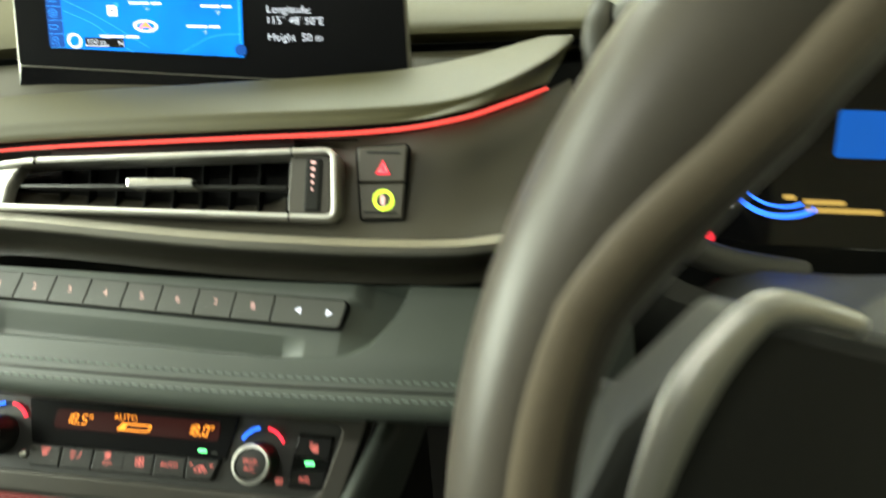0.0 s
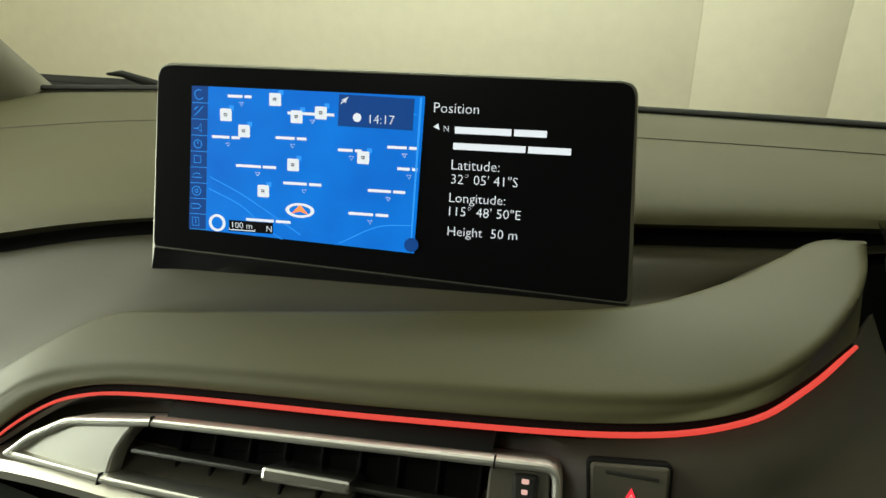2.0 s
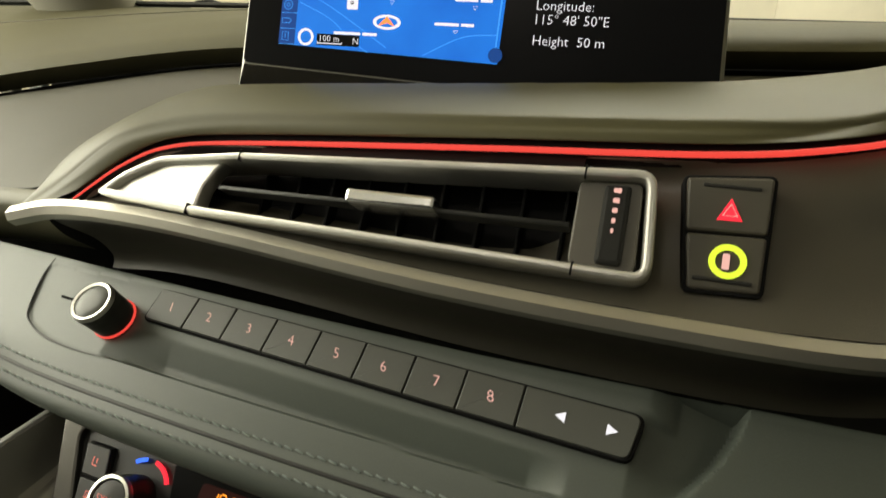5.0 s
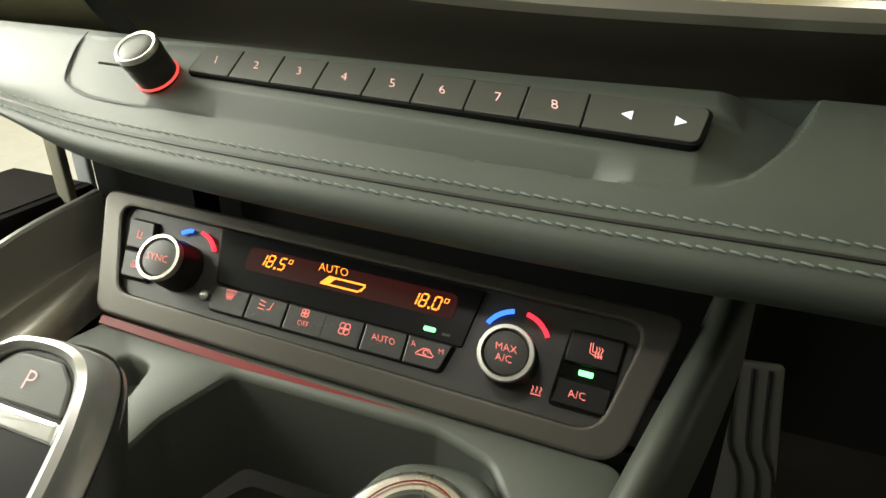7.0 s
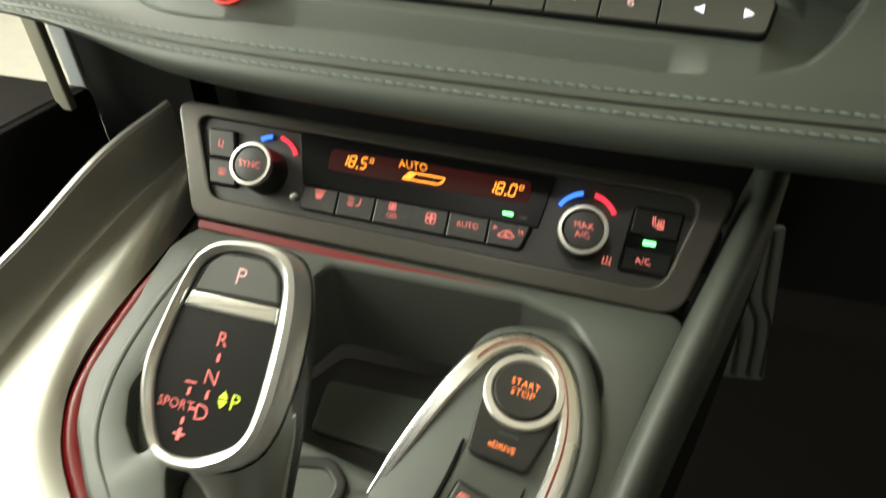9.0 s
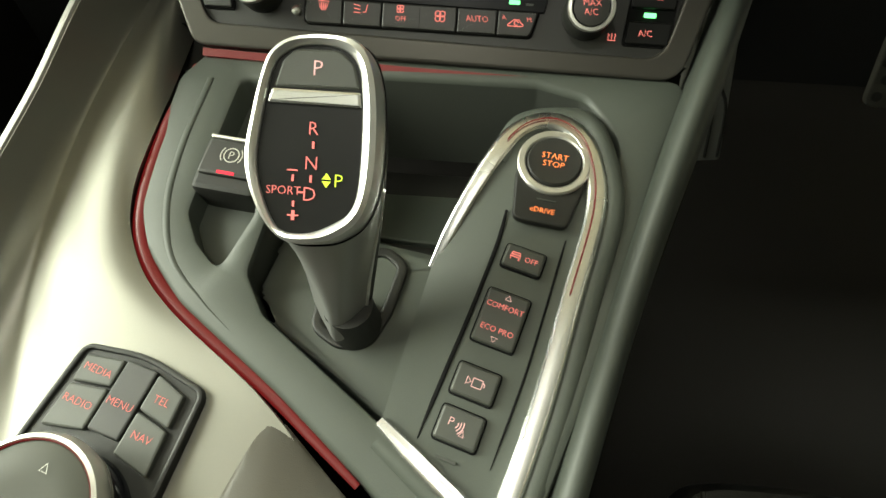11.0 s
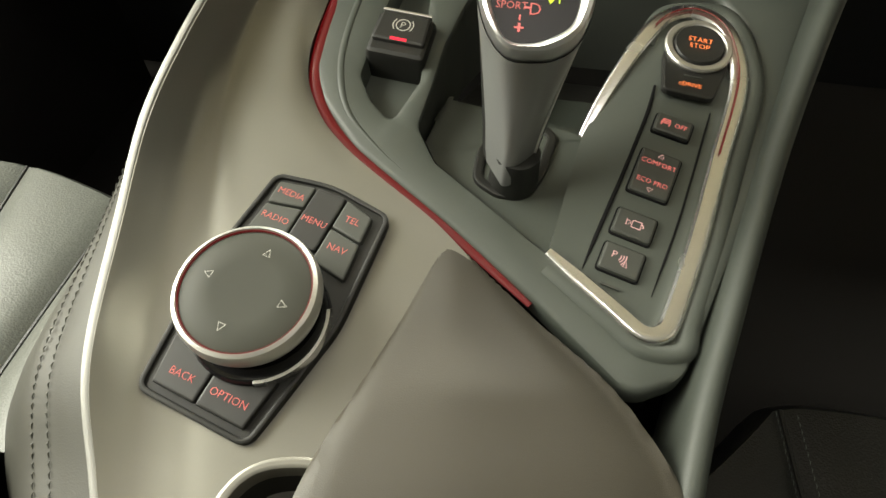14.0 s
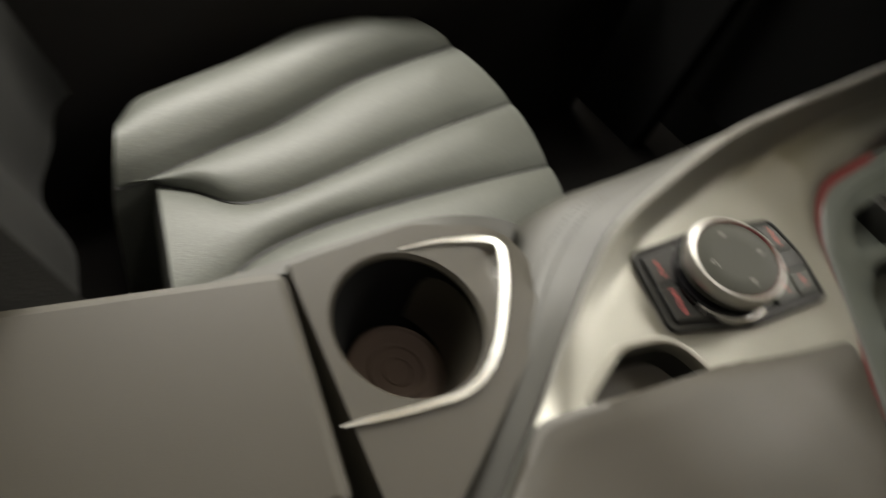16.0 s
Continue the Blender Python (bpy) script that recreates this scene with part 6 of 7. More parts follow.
# ---- rotary controller -------------------------------------------------
def controller():
    t = thing("rotary_controller", "round menu controller with chrome rim among dark keys", "controller", deck(-0.2585, 0.0, 0.008))
    P = on_deck(-0.2585, 0.0030, 0.0092, TILT + 1.0)
    plan = rounded([(-0.0235, -0.0480, 0.004), (0.0215, -0.0495, 0.004), (0.0290, 0.0, 0.05), (0.0255, 0.0500, 0.004), (-0.0020, 0.0540, 0.05), (-0.0260, 0.0500, 0.004), (-0.0295, 0.0, 0.05)], 0.02, 6)
    plan = inset(plan, -0.0022)
    part("frame", plate(P.at, plan, -0.006, 0.0008, 0.0006), PLASTIC, t, "black key frame")
    part("rim", frame_plate(P.at, plan, inset(plan, 0.0022), -0.004, 0.0022, 0.0008), PLASTIC, t)
    lay = [("MEDIA", [(-0.0232, 0.0370), (-0.0075, 0.0400), (-0.0075, 0.0510), (-0.0235, 0.0478)], (-0.0152, 0.0440)), ("MENU", [(-0.0068, 0.0240), (0.0070, 0.0240), (0.0070, 0.0515), (-0.0068, 0.0515)], (0.0002, 0.0360)), ("TEL", [(0.0077, 0.0370), (0.0222, 0.0345), (0.0212, 0.0470), (0.0077, 0.0510)], (0.0145, 0.0425)), ("RADIO", [(-0.0245, 0.0190), (-0.0075, 0.0230), (-0.0075, 0.0392), (-0.0232, 0.0362)], (-0.0155, 0.0312)), ("NAV", [(0.0077, 0.0200), (0.0240, 0.0170), (0.0222, 0.0336), (0.0077, 0.0362)], (0.0150, 0.0285)), ("BACK", [(-0.0205, -0.0455), (-0.0020, -0.0462), (-0.0020, -0.0220), (-0.0240, -0.0220)], (-0.0112, -0.0390)), ("OPTION", [(-0.0013, -0.0462), (0.0190, -0.0468), (0.0225, -0.0220), (-0.0013, -0.0220)], (0.0088, -0.0395))]
    for s, q, (a, b) in lay:
        k = part("key", plate(P.at, rounded(q, 0.0012, 3), 0.0, 0.0034, 0.0009), KEYM if s in ("TEL", "NAV", "MEDIA", "RADIO") else BUTTON, t)
        words("lettering", s, P, a, b, 0.0028, REDTXT, k, 0.0037)
    K = Face(P.at(-0.0002, -0.0058, 0.0002), P.u, P.v)
    part("collar", lathe(K, 0.0030, -0.0030, [(0.0265, 0.0), (0.0262, 0.0060), (0.0252, 0.0072), (0.020, 0.0075)], 64), GLOSS, t, "glossy black collar")
    part("chrome_arc", ribbon_ring(K, 0.0030, -0.0030, 0.0240, 0.0266, -62, 28, 0.0, 0.0070, 24), BRIGHT, t, "bright chrome arc", smooth=False)
    part("neck", lathe(K, 0, 0, [(0.0245, 0.0060), (0.0238, 0.0100), (0.0248, 0.0140)], 64), BEZEL, t)
    kn = part("knob", lathe(K, 0, 0, [(0.0248, 0.0110), (0.0262, 0.0125), (0.0268, 0.0150), (0.0266, 0.0185), (0.0258, 0.0207), (0.0244, 0.0214), (0.0240, 0.0206), (0.0238, 0.0195)], 72), CHROME, t, "satin chrome knob rim")
    part("red_rim", lathe(K, 0, 0, [(0.0241, 0.0206), (0.0238, 0.0208), (0.0235, 0.0204)], 72), REDDIM, kn)
    part("touch_pad", lathe(K, 0, 0, [(0.0236, 0.0200), (0.0230, 0.0204), (0.0120, 0.0200), (0, 0.0198)], 64), PAD, kn, "dark touch surface")
    for q in range(4):
        an = radians(90 * q)
        a, b = 0.0155 * math.cos(an), 0.0155 * math.sin(an)
        strokes("arrow", [[(-0.9, -0.8), (0.9, -0.8), (0, 1.0), (-0.9, -0.8)]], K, a, b, 0.00035, GREYTXT, kn, 0.0208, 0.0016, 90 * q - 90)


controller()


# ---- armrest, tray pocket and cup holder -------------------------------
def armrest():
    t = thing("console_storage_box", "storage box with a smooth taupe lid along the console", "storage box", (-0.17, -0.1, 0.5))
    left = [(-0.1915, 0.0366, 0.5212), (-0.1950, 0.0330, 0.5222), (-0.1985, 0.0245, 0.5230), (-0.2050, 0.0000, 0.5232), (-0.2109, -0.0190, 0.5232), (-0.2170, -0.0380, 0.5232), (-0.2222, -0.0539, 0.5232), (-0.2278, -0.0800, 0.5232), (-0.2375, -0.1180, 0.5185), (-0.2462, -0.1480, 0.5095), (-0.2450, -0.1560, 0.5075), (-0.2395, -0.1660, 0.5060), (-0.2325, -0.1780, 0.5050), (-0.2265, -0.1870, 0.5050), (-0.2100, -0.2250, 0.5050), (-0.2030, -0.3400, 0.5050)]
    right = [(-0.1880, 0.0362, 0.5208), (-0.1575, 0.0112, 0.5170), (-0.1285, -0.0095, 0.5135), (-0.1120, -0.0275, 0.5110), (-0.1015, -0.0480, 0.5095), (-0.0985, -0.1000, 0.5070), (-0.1010, -0.2000, 0.5040), (-0.1030, -0.3400, 0.5000)]
    A, B = cr(left, 90), cr(right, 90)
    mid = lambda k, up: [tuple(a * (1 - k) + b * k + np.array((0, 0, up * min(1, i / 18)))) for i, (a, b) in enumerate(zip(A, B))]  # noqa: E731
    part("edge_piping", sweep(cr([tuple(p + np.array((0.0004, 0, -0.0045))) for p in A], 60), oval(0.0012, 0.0010, 6)), LEATHERD, t, "fine dark joint along the lid")
    part("lid", skin([[tuple(p + np.array((0.003, 0, -0.030))) for p in A], [tuple(p + np.array((0.0, 0, -0.005))) for p in A], [tuple(p + np.array((0.0008, 0, 0))) for p in A], mid(0.04, 0.0016), mid(0.12, 0.004), mid(0.4, 0.008), mid(0.75, 0.006), mid(0.95, 0.001), [tuple(p + np.array((0.001, 0, -0.004))) for p in B], [tuple(p + np.array((0.0, 0, -0.045))) for p in B]], 110, 70), TAUPE, t, "smooth taupe lid")


armrest()


def pocket():
    t = thing("console_tray_pocket", "small dark pocket in the silver panel with raised lip", "tray", (-0.24, -0.09, 0.50))
    z = lambda x, y, h: Vector((x, y, 0.5120 + 0.14 * (y + 0.06) + h))  # noqa: E731
    plan = POCKET
    part("lip", frame_plate(z, inset(plan, -0.0012), inset(plan, 0.0028), -0.006, 0.0020, 0.0012), SILVER, t, "silver raised lip")
    part("wall", grid([[z(*p, 0.0) for p in inset(plan, 0.0022)], [z(*p, -0.004) for p in inset(plan, 0.0026)], [z(*p, -0.017) for p in inset(plan, 0.0045)]], loop=True), PLASTIC, t, "black pocket wall")
    part("bowl", plate(z, inset(plan, 0.0030), -0.020, -0.0165, 0.0005), TAUPE, t, "taupe pocket floor")


pocket()


def cup_holder():
    t = thing("cup_holder", "round cup holder in a taupe panel with bright trim", "cup holder", (-0.315, -0.172, 0.45))
    C = Face((-0.3150, -0.1720, 0.5000), (1, 0, -0.05), (0, 1, -0.03))
    n = 64
    hole = [(0.0365 * math.cos(2 * math.pi * k / n), 0.0365 * math.sin(2 * math.pi * k / n)) for k in range(n)]
    corner = [(0.092, -0.055), (0.067, -0.006), (0.035, 0.054), (0.012, 0.074), (-0.012, 0.094), (-0.030, 0.088), (-0.050, 0.030), (-0.047, -0.040)]
    outl = []
    for k in range(n):
        an = 2 * math.pi * k / n
        d = np.array([math.cos(an), math.sin(an)])
        best = 1.0
        for p, q in zip(corner, corner[1:] + corner[:1]):
            p, q = np.array(p), np.array(q)
            e = q - p
            den = d[0] * e[1] - d[1] * e[0]
            if abs(den) > 1e-9:
                s = (p[0] * e[1] - p[1] * e[0]) / den
                w = (p[0] * d[1] - p[1] * d[0]) / den
                if s > 0 and -1e-6 <= w <= 1 + 1e-6:
                    best = min(best, s)
        outl.append(tuple(d * best))
    bm = bmesh.new()
    rings = [(outl, -0.05), (outl, -0.003), ([(a * 0.985, b * 0.985) for a, b in outl], 0.0), ([(a * 0.86, b * 0.86) for a, b in outl], 0.0), ([(a * 1.05, b * 1.05) for a, b in hole], 0.0), (hole, -0.002), ([(a * 0.97, b * 0.97) for a, b in hole], -0.05)]
    vs = [[bm.verts.new(C.at(a, b, h - 0.40 * max(0.0, b - 0.070))) for a, b in Q] for Q, h in rings]
    for lo, hi in zip(vs, vs[1:]):
        for k in range(n):
            bm.faces.new((lo[k], lo[(k + 1) % n], hi[(k + 1) % n], hi[k]))
    part("panel", bm, TAUPE, t, "taupe panel round the cup opening")
    foot = Face(C.at(0.0030, 0.0105, -0.0570), C.u, C.v)
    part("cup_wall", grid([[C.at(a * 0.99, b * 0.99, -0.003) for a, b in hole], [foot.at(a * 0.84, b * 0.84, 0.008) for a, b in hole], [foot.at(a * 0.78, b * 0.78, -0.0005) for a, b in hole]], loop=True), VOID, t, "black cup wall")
    part("cup_mat", lathe(foot, 0, 0, [(0.0278, 0.0000), (0.0272, 0.0016), (0.0262, 0.0016), (0.0250, 0.0006), (0.0165, 0.0006), (0.0158, 0.0016), (0.0146, 0.0016), (0.0138, 0.0006), (0.0085, 0.0006), (0.0078, 0.0014), (0.0070, 0.0006), (0.0, 0.0006)], 48), MATM, t, "ribbed rubber mat")
    trim = cr([C.at(*p, 0.001) for p in ((-0.0363, 0.0147), (-0.0342, 0.0357), (-0.0302, 0.0514), (-0.0264, 0.0630), (-0.0205, 0.0695), (-0.0090, 0.0642), (0.0043, 0.0543), (0.0202, 0.0399), (0.0296, 0.0293), (0.0377, 0.0151), (0.0401, 0.0007), (0.0383, -0.0117), (0.0355, -0.0272), (0.0326, -0.0391), (0.0295, -0.0529))], 90)
    part("bright_trim", sweep(trim, [(-0.0028, -0.002), (-0.002, 0.0012), (0.002, 0.0012), (0.0028, -0.002)], C.n, scale=np.interp(np.linspace(0, 1, 90), [0, 0.13, 0.27, 0.36, 0.5, 0.75, 0.95, 1], [0.15, 0.6, 1.35, 1.1, 1.0, 0.9, 0.7, 0.3])), BRIGHT, t, "bright curved trim strip")


cup_holder()


def arm_box():
    t = thing("armrest_box", "padded taupe armrest box behind the cup holder", "armrest", (-0.31, -0.3, 0.45))
    f = Face((-0.315, -0.225, 0.498), (1, -0.20, -0.02), (0.10, 1, 0.0))
    plan = rounded([(-0.052, -0.40, 0.02), (0.075, -0.40, 0.02), (0.058, 0.004, 0.008), (-0.048, 0.004, 0.008)], 0.01, 6)
    part("pad", plate(f.at, plan, -0.022, 0.004, 0.006), TAUPE, t, "padded taupe lid")
    part("joint", plate(f.at, inset(plan, 0.0015), -0.026, -0.021, 0.0004), VOID, t)
    part("box_body", plate(f.at, inset(plan, 0.0008), -0.12, -0.0255, 0.001), LEATHERD, t, "dark leather box below the lid")


arm_box()
part("cup_side", skin([[(-0.362, -0.34, 0.495), (-0.362, -0.20, 0.497), (-0.362, -0.145, 0.4975), (-0.352, -0.105, 0.4940), (-0.342, -0.080, 0.4870)], [(-0.375, -0.34, 0.480), (-0.375, -0.20, 0.480), (-0.374, -0.13, 0.480), (-0.368, -0.09, 0.478), (-0.358, -0.060, 0.474)], [(-0.39, -0.34, 0.33), (-0.39, -0.20, 0.33), (-0.39, -0.12, 0.33), (-0.39, -0.07, 0.33), (-0.375, -0.04, 0.33)]], 30, 14), FLANKM, con, "leather flank below the cup holder")


# ---- seats -------------------------------------------------------------
PLAN = [
    [(-0.772, 0.125), (-0.766, 0.030), (-0.726, -0.075), (-0.702, -0.150), (-0.688, -0.186), (-0.662, -0.206)],
    [(-0.708, 0.197), (-0.677, 0.046), (-0.636, -0.067), (-0.622, -0.128), (-0.604, -0.197), (-0.600, -0.228)],
    [(-0.598, 0.212), (-0.582, 0.070), (-0.561, -0.044), (-0.553, -0.105), (-0.558, -0.145), (-0.583, -0.170), (-0.602, -0.196)],
    [(-0.494, 0.184), (-0.503, 0.053), (-0.507, -0.051), (-0.505, -0.107), (-0.498, -0.148), (-0.482, -0.185), (-0.462, -0.228)],
    [(-0.424, 0.148), (-0.408, 0.050), (-0.404, -0.090), (-0.402, -0.180), (-0.402, -0.228)],
]


def seat(put, material, label):
    """Low sports seat: long padded flutes with side bolsters, and a backrest; put(x, y) sets it on its side of the car."""
    base = put(-0.6, -0.05)
    t = thing("sports_seat", label, "seat", (base[0], base[1], FLOORZ), group="front seats")
    N = 40
    C = [cr(c, N) for c in PLAN]

    def top(k, v):
        """Height of a seam: the outer bolster stands higher than the middle."""
        return (0.345, 0.336, 0.331, 0.331, 0.336)[k] - 0.020 * v

    for k in range(4):
        rows = []
        puff = (0.026, 0.014, 0.013, 0.014)[k]
        for j in range(N):
            v = j / (N - 1)
            p, q = C[k][j], C[k + 1][j]
            swell = puff * min(1.0, np.hypot(*(q - p)) / 0.05) * min(1, 0.55 + 2.5 * v)
            rows.append([(*put(*(p + (q - p) * i / 10)), top(k, v) + (top(k + 1, v) - top(k, v)) * i / 10 + swell * math.sin(math.pi * i / 10) ** 0.55) for i in range(11)])
        lead = []
        for fwd, down in ((-0.004, 0.30), (0.004, 0.13), (0.012, 0.055), (0.011, 0.026), (0.007, 0.010), (0.003, 0.003)):
            row = []
            for i, r in enumerate(rows[0]):
                row.append((r[0], r[1] + fwd, max(FLOORZ, r[2] - down)))
            lead.append(row)
        tail = [[(x, y - 0.004, z - 0.03) for x, y, z in rows[-1]], [(x, y, FLOORZ) for x, y, z in rows[-1]]]
        part("bolster" if k in (0, 3) else "cushion_flute", grid(lead + rows + tail), material, t)
    for k in (1, 2, 3):
        run = [(*put(*C[k][j]), top(k, j / (N - 1)) + 0.0012) for j in range(N)]
        part("seam", sweep(run, oval(0.0018, 0.0012, 6)), SEATD, t)
    if material is SEATD:
        for dx in (-0.007, 0.007):
            stitch_run([(x + dx, y, z + 0.0065) for x, y, z in run[:30:3]], 60, (0, 0, 1), t, THREAD)
    side = C[0]
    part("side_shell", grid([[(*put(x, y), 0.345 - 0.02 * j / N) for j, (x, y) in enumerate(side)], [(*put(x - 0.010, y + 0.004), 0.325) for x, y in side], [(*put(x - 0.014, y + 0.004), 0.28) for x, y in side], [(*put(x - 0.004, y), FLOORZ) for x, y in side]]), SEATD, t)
    # backrest takes the near-black copy, as shade put into its colour
    rows = []
    for h in np.linspace(0, 1, 18):
        w = 0.185 - 0.05 * h
        y = -0.275 - 0.22 * h
        rows.append([(*put(-0.565 + a, y + 0.055 * (abs(a) / w) ** 3 + 0.005 * math.cos(a * 55)), 0.30 + 0.62 * h) for a in np.linspace(-w, w, 30)])
    part("backrest", grid(rows, 0.07, flip=True), SEATD, t, "high padded backrest, near black in place of shade")
    return t


seat(lambda x, y: (x, y), SEATM, "grey leather sports seat with long fluted cushion")
# second seat all in the near-black copy, for the dim driver's side
seat(lambda x, y: (-0.459 - x, y - 0.10 - 0.22 * max(0.0, y) * min(1.0, max(0.0, (x + 0.487) / 0.063)) - 0.12 * max(0.0, y) * min(1.0, max(0.0, (-0.5 - x) / 0.09))), SEATD, "driver's sports seat with fluted cushion, coloured near black for shade")


# ---- steering wheel and instruments -----------------------------------
def wheel():
    W = Face((0.2162, 0.0777, 0.7443), (1, 0.0, 0.0), (0, 0.42, 0.91))
    t = thing("steering_wheel", "dark leather steering wheel with satin silver spoke trim", "steering wheel", W.at(0, 0, 0))
    TURN = np.linspace(0, 2 * math.pi, 145)[:144]

    def grip(q, edge):
        """Radius of the rim's inner edge or band: thumb grips flare inwards above the spokes."""
        up = abs(math.degrees(math.asin(math.sin(q)))) if math.sin(q) > 0 else 0.0
        inner = np.interp(up, [0, 9, 15, 23, 32, 42, 60, 90], [0.1596, 0.1584, 0.1562, 0.1484, 0.1427, 0.1420, 0.150, 0.152])
        band = np.interp(up, [0, 9, 15, 19, 27, 34, 41, 60, 90], [0.1712, 0.1708, 0.1699, 0.1668, 0.1589, 0.1547, 0.1547, 0.160, 0.162])
        return inner if edge == "inner" else band

    bm = bmesh.new()
    rings = []
    for q in TURN:
        r0, r1 = grip(q, "inner"), 0.186
        rings.append([bm.verts.new(W.at(((r0 + r1) / 2 + (r1 - r0) / 2 * math.cos(p)) * math.cos(q), ((r0 + r1) / 2 + (r1 - r0) / 2 * math.cos(p)) * math.sin(q), 0.0155 * math.sin(p))) for p in np.linspace(0, 2 * math.pi, 19)[:18]])
    for lo, hi in zip(rings, rings[1:] + rings[:1]):
        for k in range(18):
            bm.faces.new((lo[k], lo[(k + 1) % 18], hi[(k + 1) % 18], hi[k]))
    part("rim", bm, mat("wheel_leather", (0.050, 0.043, 0.034), 0.38, grain=0.2, scale=2500, bump=0.1), t, "dark smooth leather rim")
    # rim highlight put into a raised band of lighter leather colour
    seamring = [W.at(grip(q, "band") * math.cos(q), grip(q, "band") * math.sin(q), 0.0118) for q in TURN]
    part("highlight_band", sweep(seamring, oval(0.0062, 0.0045, 12), tuple(W.n), closed=True), mat("wheel_highlight_leather", (0.120, 0.098, 0.070), 0.40, grain=0.2, scale=2500, bump=0.1), t, "raised band coloured lighter for the highlight on the rim")
    hub = rounded([(-0.069, -0.055), (0.069, -0.055), (0.078, 0.028), (0.046, 0.055), (-0.046, 0.055), (-0.078, 0.028)], 0.028, 6)
    part("hub", plate(W.at, hub, -0.06, -0.02, 0.012), PLASTIC, t, "dark hub cover")
    for s in (-1, 1):
        sp = part("spoke", plate(W.at, rounded([(s * 0.064, -0.032), (s * 0.162, -0.028), (s * 0.147, 0.011), (s * 0.120, 0.042), (s * 0.064, 0.032)], 0.008, 4), -0.040, -0.018, 0.005), PLASTIC, t)
        tr = cr([W.at(s * a, b, -0.012) for a, b in ((0.1440, -0.022), (0.1389, 0.0025), (0.1319, 0.0239), (0.1215, 0.0395), (0.1153, 0.0432), (0.1070, 0.0425), (0.0971, 0.0402))], 40)
        part("trim", sweep(tr, oval(0.0056, 0.0030, 10), tuple(W.n), scale=np.interp(np.linspace(0, 1, 40), [0, 0.5, 1], [0.6, 1, 0.5])), CHROME, sp, "satin silver spoke trim")
    part("lower_spoke", plate(W.at, rounded([(-0.028, -0.050), (0.028, -0.050), (0.018, -0.161), (-0.018, -0.161)], 0.008, 4), -0.040, -0.018, 0.005), PLASTIC, t)
    col = thing("steering_column", "dark steering column cover with control stalk", "column", W.at(0, 0, -0.1))
    part("cover", sweep([W.at(0, 0, -0.07), W.at(0, -0.01, -0.15), W.at(0, -0.02, -0.26)], oval(0.055, 0.05, 18)), PLASTIC, col)
    part("stalk", sweep([W.at(-0.05, -0.01, -0.085), W.at(-0.10, -0.005, -0.08), W.at(-0.150, 0.0, -0.075)], oval(0.008, 0.006, 12), scale=[0.7, 1, 1.2]), PLASTIC, col, "control stalk")


wheel()


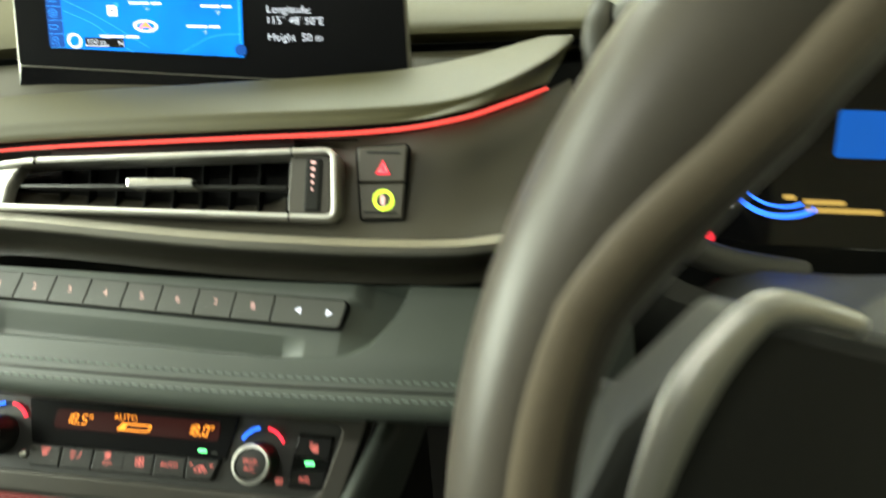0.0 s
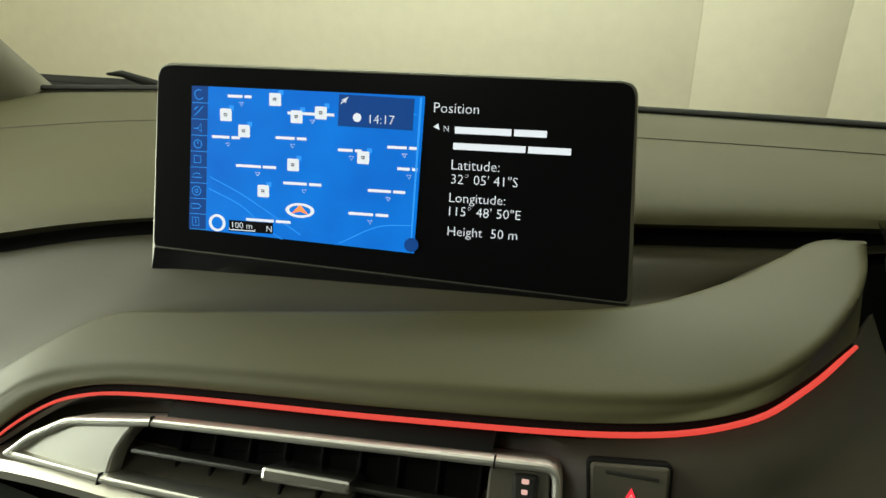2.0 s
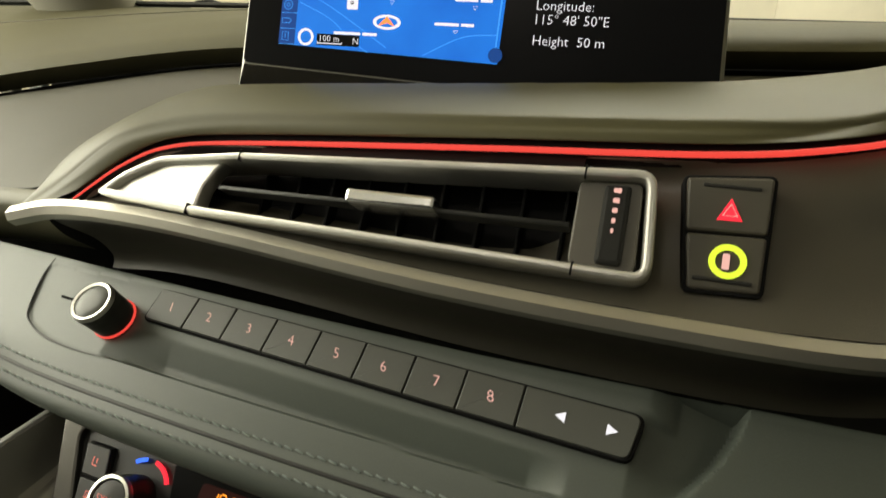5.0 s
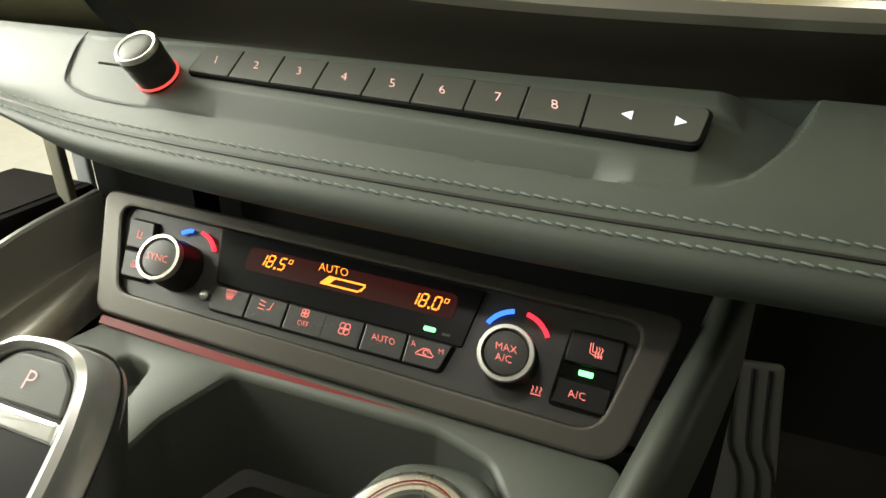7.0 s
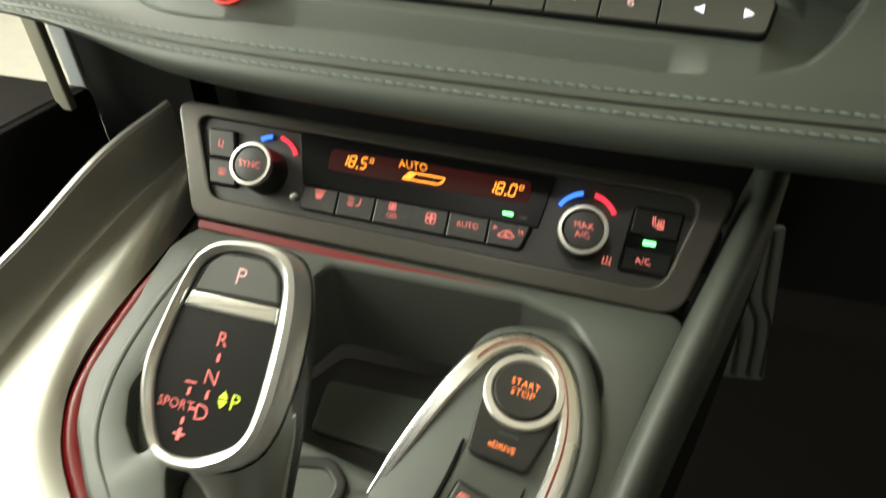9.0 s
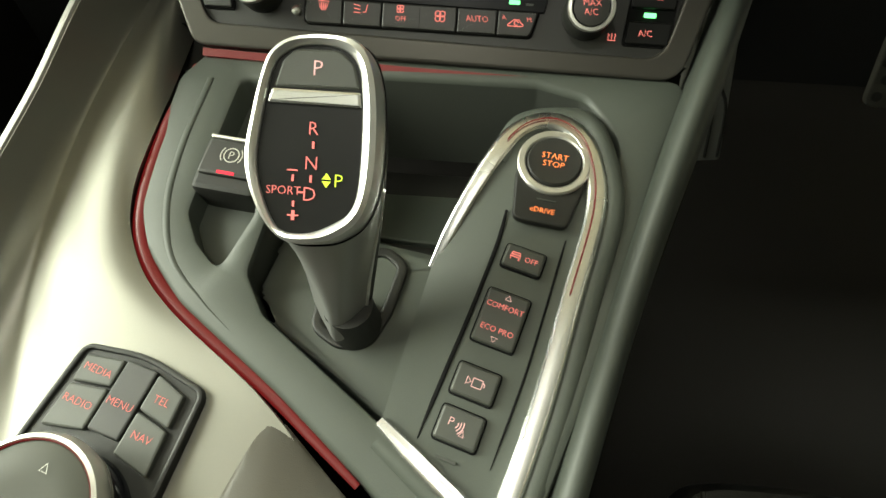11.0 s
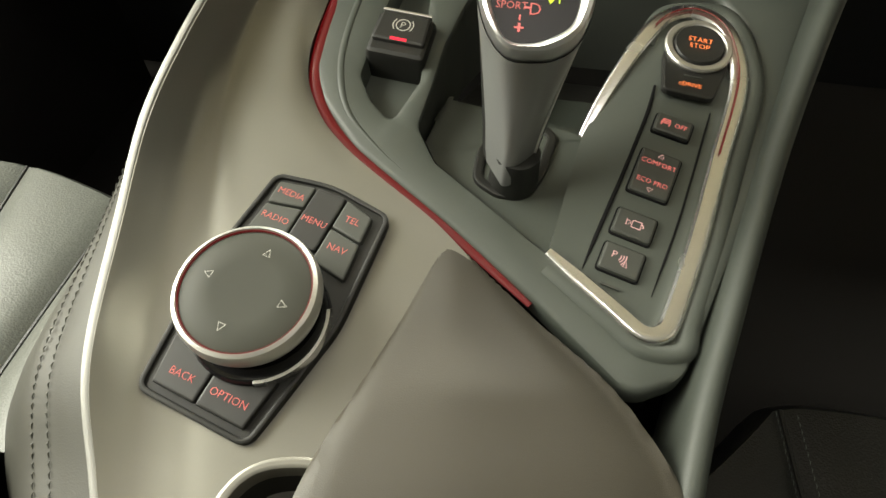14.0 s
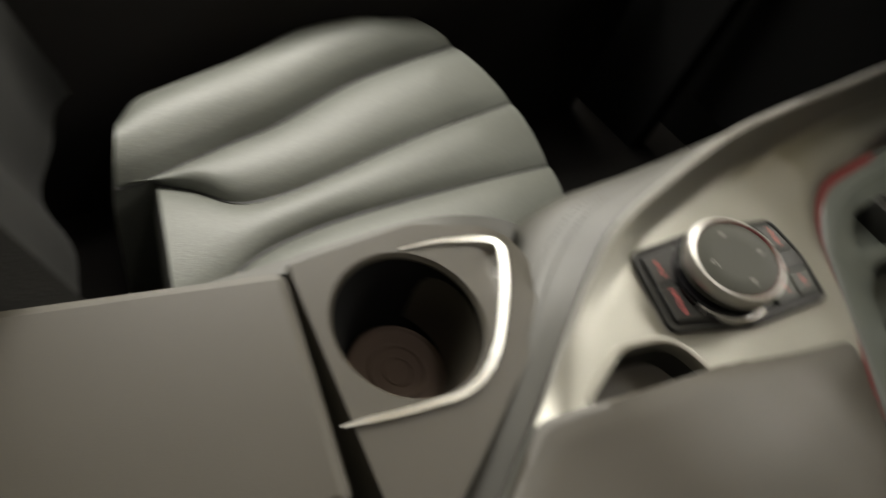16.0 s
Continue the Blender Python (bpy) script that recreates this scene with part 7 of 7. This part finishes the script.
def cluster():
    t = thing("instrument_cluster", "black instrument display under a grey hood with blue gauges", "instrument cluster", (0.22, 0.40, 0.70))
    G = Face((0.265, 0.405, 0.735), (1, 0.02, 0), (0, 0.35, 0.94))
    leg = cr([(0.110, 0.420, 0.802), (0.1050, 0.406, 0.790), (0.1055, 0.397, 0.777), (0.1140, 0.371, 0.743), (0.1290, 0.345, 0.704), (0.153, 0.333, 0.681), (0.19, 0.328, 0.667), (0.24, 0.325, 0.661)], 70)
    part("hood_leg", sweep(leg, oval(0.0098, 0.0080, 14), (0, -0.8, 0.5)), HOODM, t, "slim grey frame beside the instruments")
    bar = cr([(0.114, 0.418, 0.790), (0.150, 0.402, 0.811), (0.20, 0.392, 0.831), (0.30, 0.390, 0.846), (0.42, 0.398, 0.840)], 50)
    part("hood_rim", sweep(bar, oval(0.0135, 0.0105, 14), (0, -0.8, 0.5)), HOODM, t, "rounded grey hood rim")
    part("hood_cheek", skin([[(0.116, 0.412, 0.784), (0.134, 0.408, 0.788), (0.152, 0.412, 0.786)], [(0.118, 0.408, 0.770), (0.128, 0.418, 0.768), (0.134, 0.428, 0.766)], [(0.124, 0.398, 0.752), (0.127, 0.412, 0.752), (0.128, 0.425, 0.752)]], 14, 10, 0.003), HOODM, t, "grey cheek under the hood rim")
    part("hood_top", skin([[(0.140, 0.420, 0.822), (0.18, 0.405, 0.843), (0.28, 0.395, 0.857), (0.42, 0.405, 0.846)], [(0.150, 0.455, 0.826), (0.19, 0.455, 0.842), (0.28, 0.45, 0.854), (0.42, 0.455, 0.84)], [(0.170, 0.54, 0.805), (0.21, 0.55, 0.825), (0.28, 0.55, 0.83), (0.42, 0.54, 0.81)]], 30, 16, 0.006), HOODM, t, "grey hood over the instruments")
    part("display", plate(G.at, rounded([(-0.110, -0.085), (0.16, -0.085), (0.17, 0.075), (-0.125, 0.075)], 0.008, 4), -0.01, 0.0, 0.001), GLOSS, t, "black glass instrument display")
    part("gauge_ring", ribbon_ring(G, -0.020, -0.018, 0.044, 0.0475, 60, 300, 0.0002, 0.001, 48), BLUELED, t, "glowing blue gauge ring", smooth=False)
    part("gauge_ring", ribbon_ring(G, -0.020, -0.018, 0.038, 0.040, 70, 290, 0.0002, 0.001, 48), BLUELED, t, smooth=False)
    part("info_panel", box(G, 0.010, 0.052, -0.022, 0.010, 0.0002, 0.0008, 0.003, 0.0002), SCREENDARK, t, "blue lit panel")
    part("info_bar", box(G, -0.109, -0.097, 0.019, 0.023, 0.0002, 0.001, 0.001, 0.0002), LIME, t, "lime warning mark")
    part("warning_dot", lathe(G, -0.068, -0.080, [(0.0038, 0.0002), (0.0038, 0.001), (0, 0.001)], 18), REDLED, t, "red warning lamp")
    part("info_bar", box(G, -0.068, -0.052, -0.060, -0.056, 0.0002, 0.001, 0.0005, 0.0002), WHITE, t)
    for k, (a0, a1) in enumerate(((-0.020, -0.012), (-0.006, 0.022), (-0.004, 0.048))):
        part("info_bar", box(G, a0, a1, -0.052 - 0.0055 * (k > 0) * (k - 0.5), -0.0485 - 0.0055 * (k > 0) * (k - 0.5), 0.0002, 0.001, 0.0005, 0.0002), GOLDTXT, t, "amber message line")
    part("surround", skin([[(0.100, 0.435, 0.792), (0.108, 0.405, 0.765), (0.118, 0.370, 0.725), (0.135, 0.345, 0.690)], [(0.120, 0.46, 0.795), (0.125, 0.43, 0.765), (0.132, 0.41, 0.72), (0.15, 0.39, 0.68)]], 16, 8), PLASTIC, t)
    part("lower_cover", skin([[(0.10, 0.300, 0.700), (0.18, 0.300, 0.660), (0.30, 0.300, 0.655)], [(0.10, 0.300, 0.655), (0.18, 0.280, 0.640), (0.30, 0.280, 0.640)], [(0.10, 0.33, 0.55), (0.18, 0.32, 0.54), (0.30, 0.32, 0.54)]], 16, 10), PLASTIC, t)


cluster()


def pedal():
    t = thing("accelerator_pedal", "metal accelerator pedal with black rubber ribs", "pedal", (0.075, 0.45, 0.32))
    f = Face((0.076, 0.455, 0.385), (0.97, 0.05, 0.10), (-0.13, 0.25, 0.96))
    part("plate", plate(f.at, rounded([(-0.024, -0.095), (0.028, -0.095), (0.021, 0.060), (-0.0215, 0.061)], 0.004, 4), -0.006, 0.0, 0.002), EDGEM, t, "dull metal plate")
    for a in (-0.013, 0.000, 0.012):
        part("rib", sweep(cr([f.at(a - 0.001, 0.056, 0.0006), f.at(a, 0.010, 0.0006), f.at(a + 0.002, -0.012, 0.0006), f.at(a + 0.011, -0.036, 0.0006), f.at(a + 0.012, -0.090, 0.0006)], 24), oval(0.0016, 0.0012, 8), tuple(f.n)), RUBBER, t)
    part("arm", sweep([f.at(0, -0.02, -0.006), f.at(0, 0.0, -0.05), f.at(0, 0.02, -0.10)], oval(0.008, 0.008, 10)), PLASTIC, t)


pedal()


def brake_pedal():
    t = thing("brake_pedal", "wide metal brake pedal with dark rubber studs", "pedal", (0.215, 0.42, 0.40))
    f = Face((0.2270, 0.412, 0.4290), (0.99, 0.0, 0.02), (-0.12, 0.45, 0.88))
    pad = part("pad", plate(f.at, rounded([(-0.037, -0.030), (0.040, -0.030), (0.038, 0.032), (-0.034, 0.032)], 0.010, 6), -0.006, 0.0, 0.002), BODY, t, "dull metal pad")
    for i in range(4):
        for j in range(6):
            part("stud", lathe(f, -0.029 + 0.0122 * j + 0.003 * (i % 2), -0.021 + 0.0140 * i, [(0.0042, -0.0005), (0.0040, 0.0014), (0.0030, 0.0020), (0, 0.0020)], 12), RUBBER, pad)
    part("arm", sweep(cr([f.at(0.004, 0.0, -0.006), f.at(0.004, 0.05, -0.035), f.at(0.0, 0.20, -0.06)], 12), oval(0.009, 0.006, 10)), PLASTIC, t, "dark pedal arm")


brake_pedal()
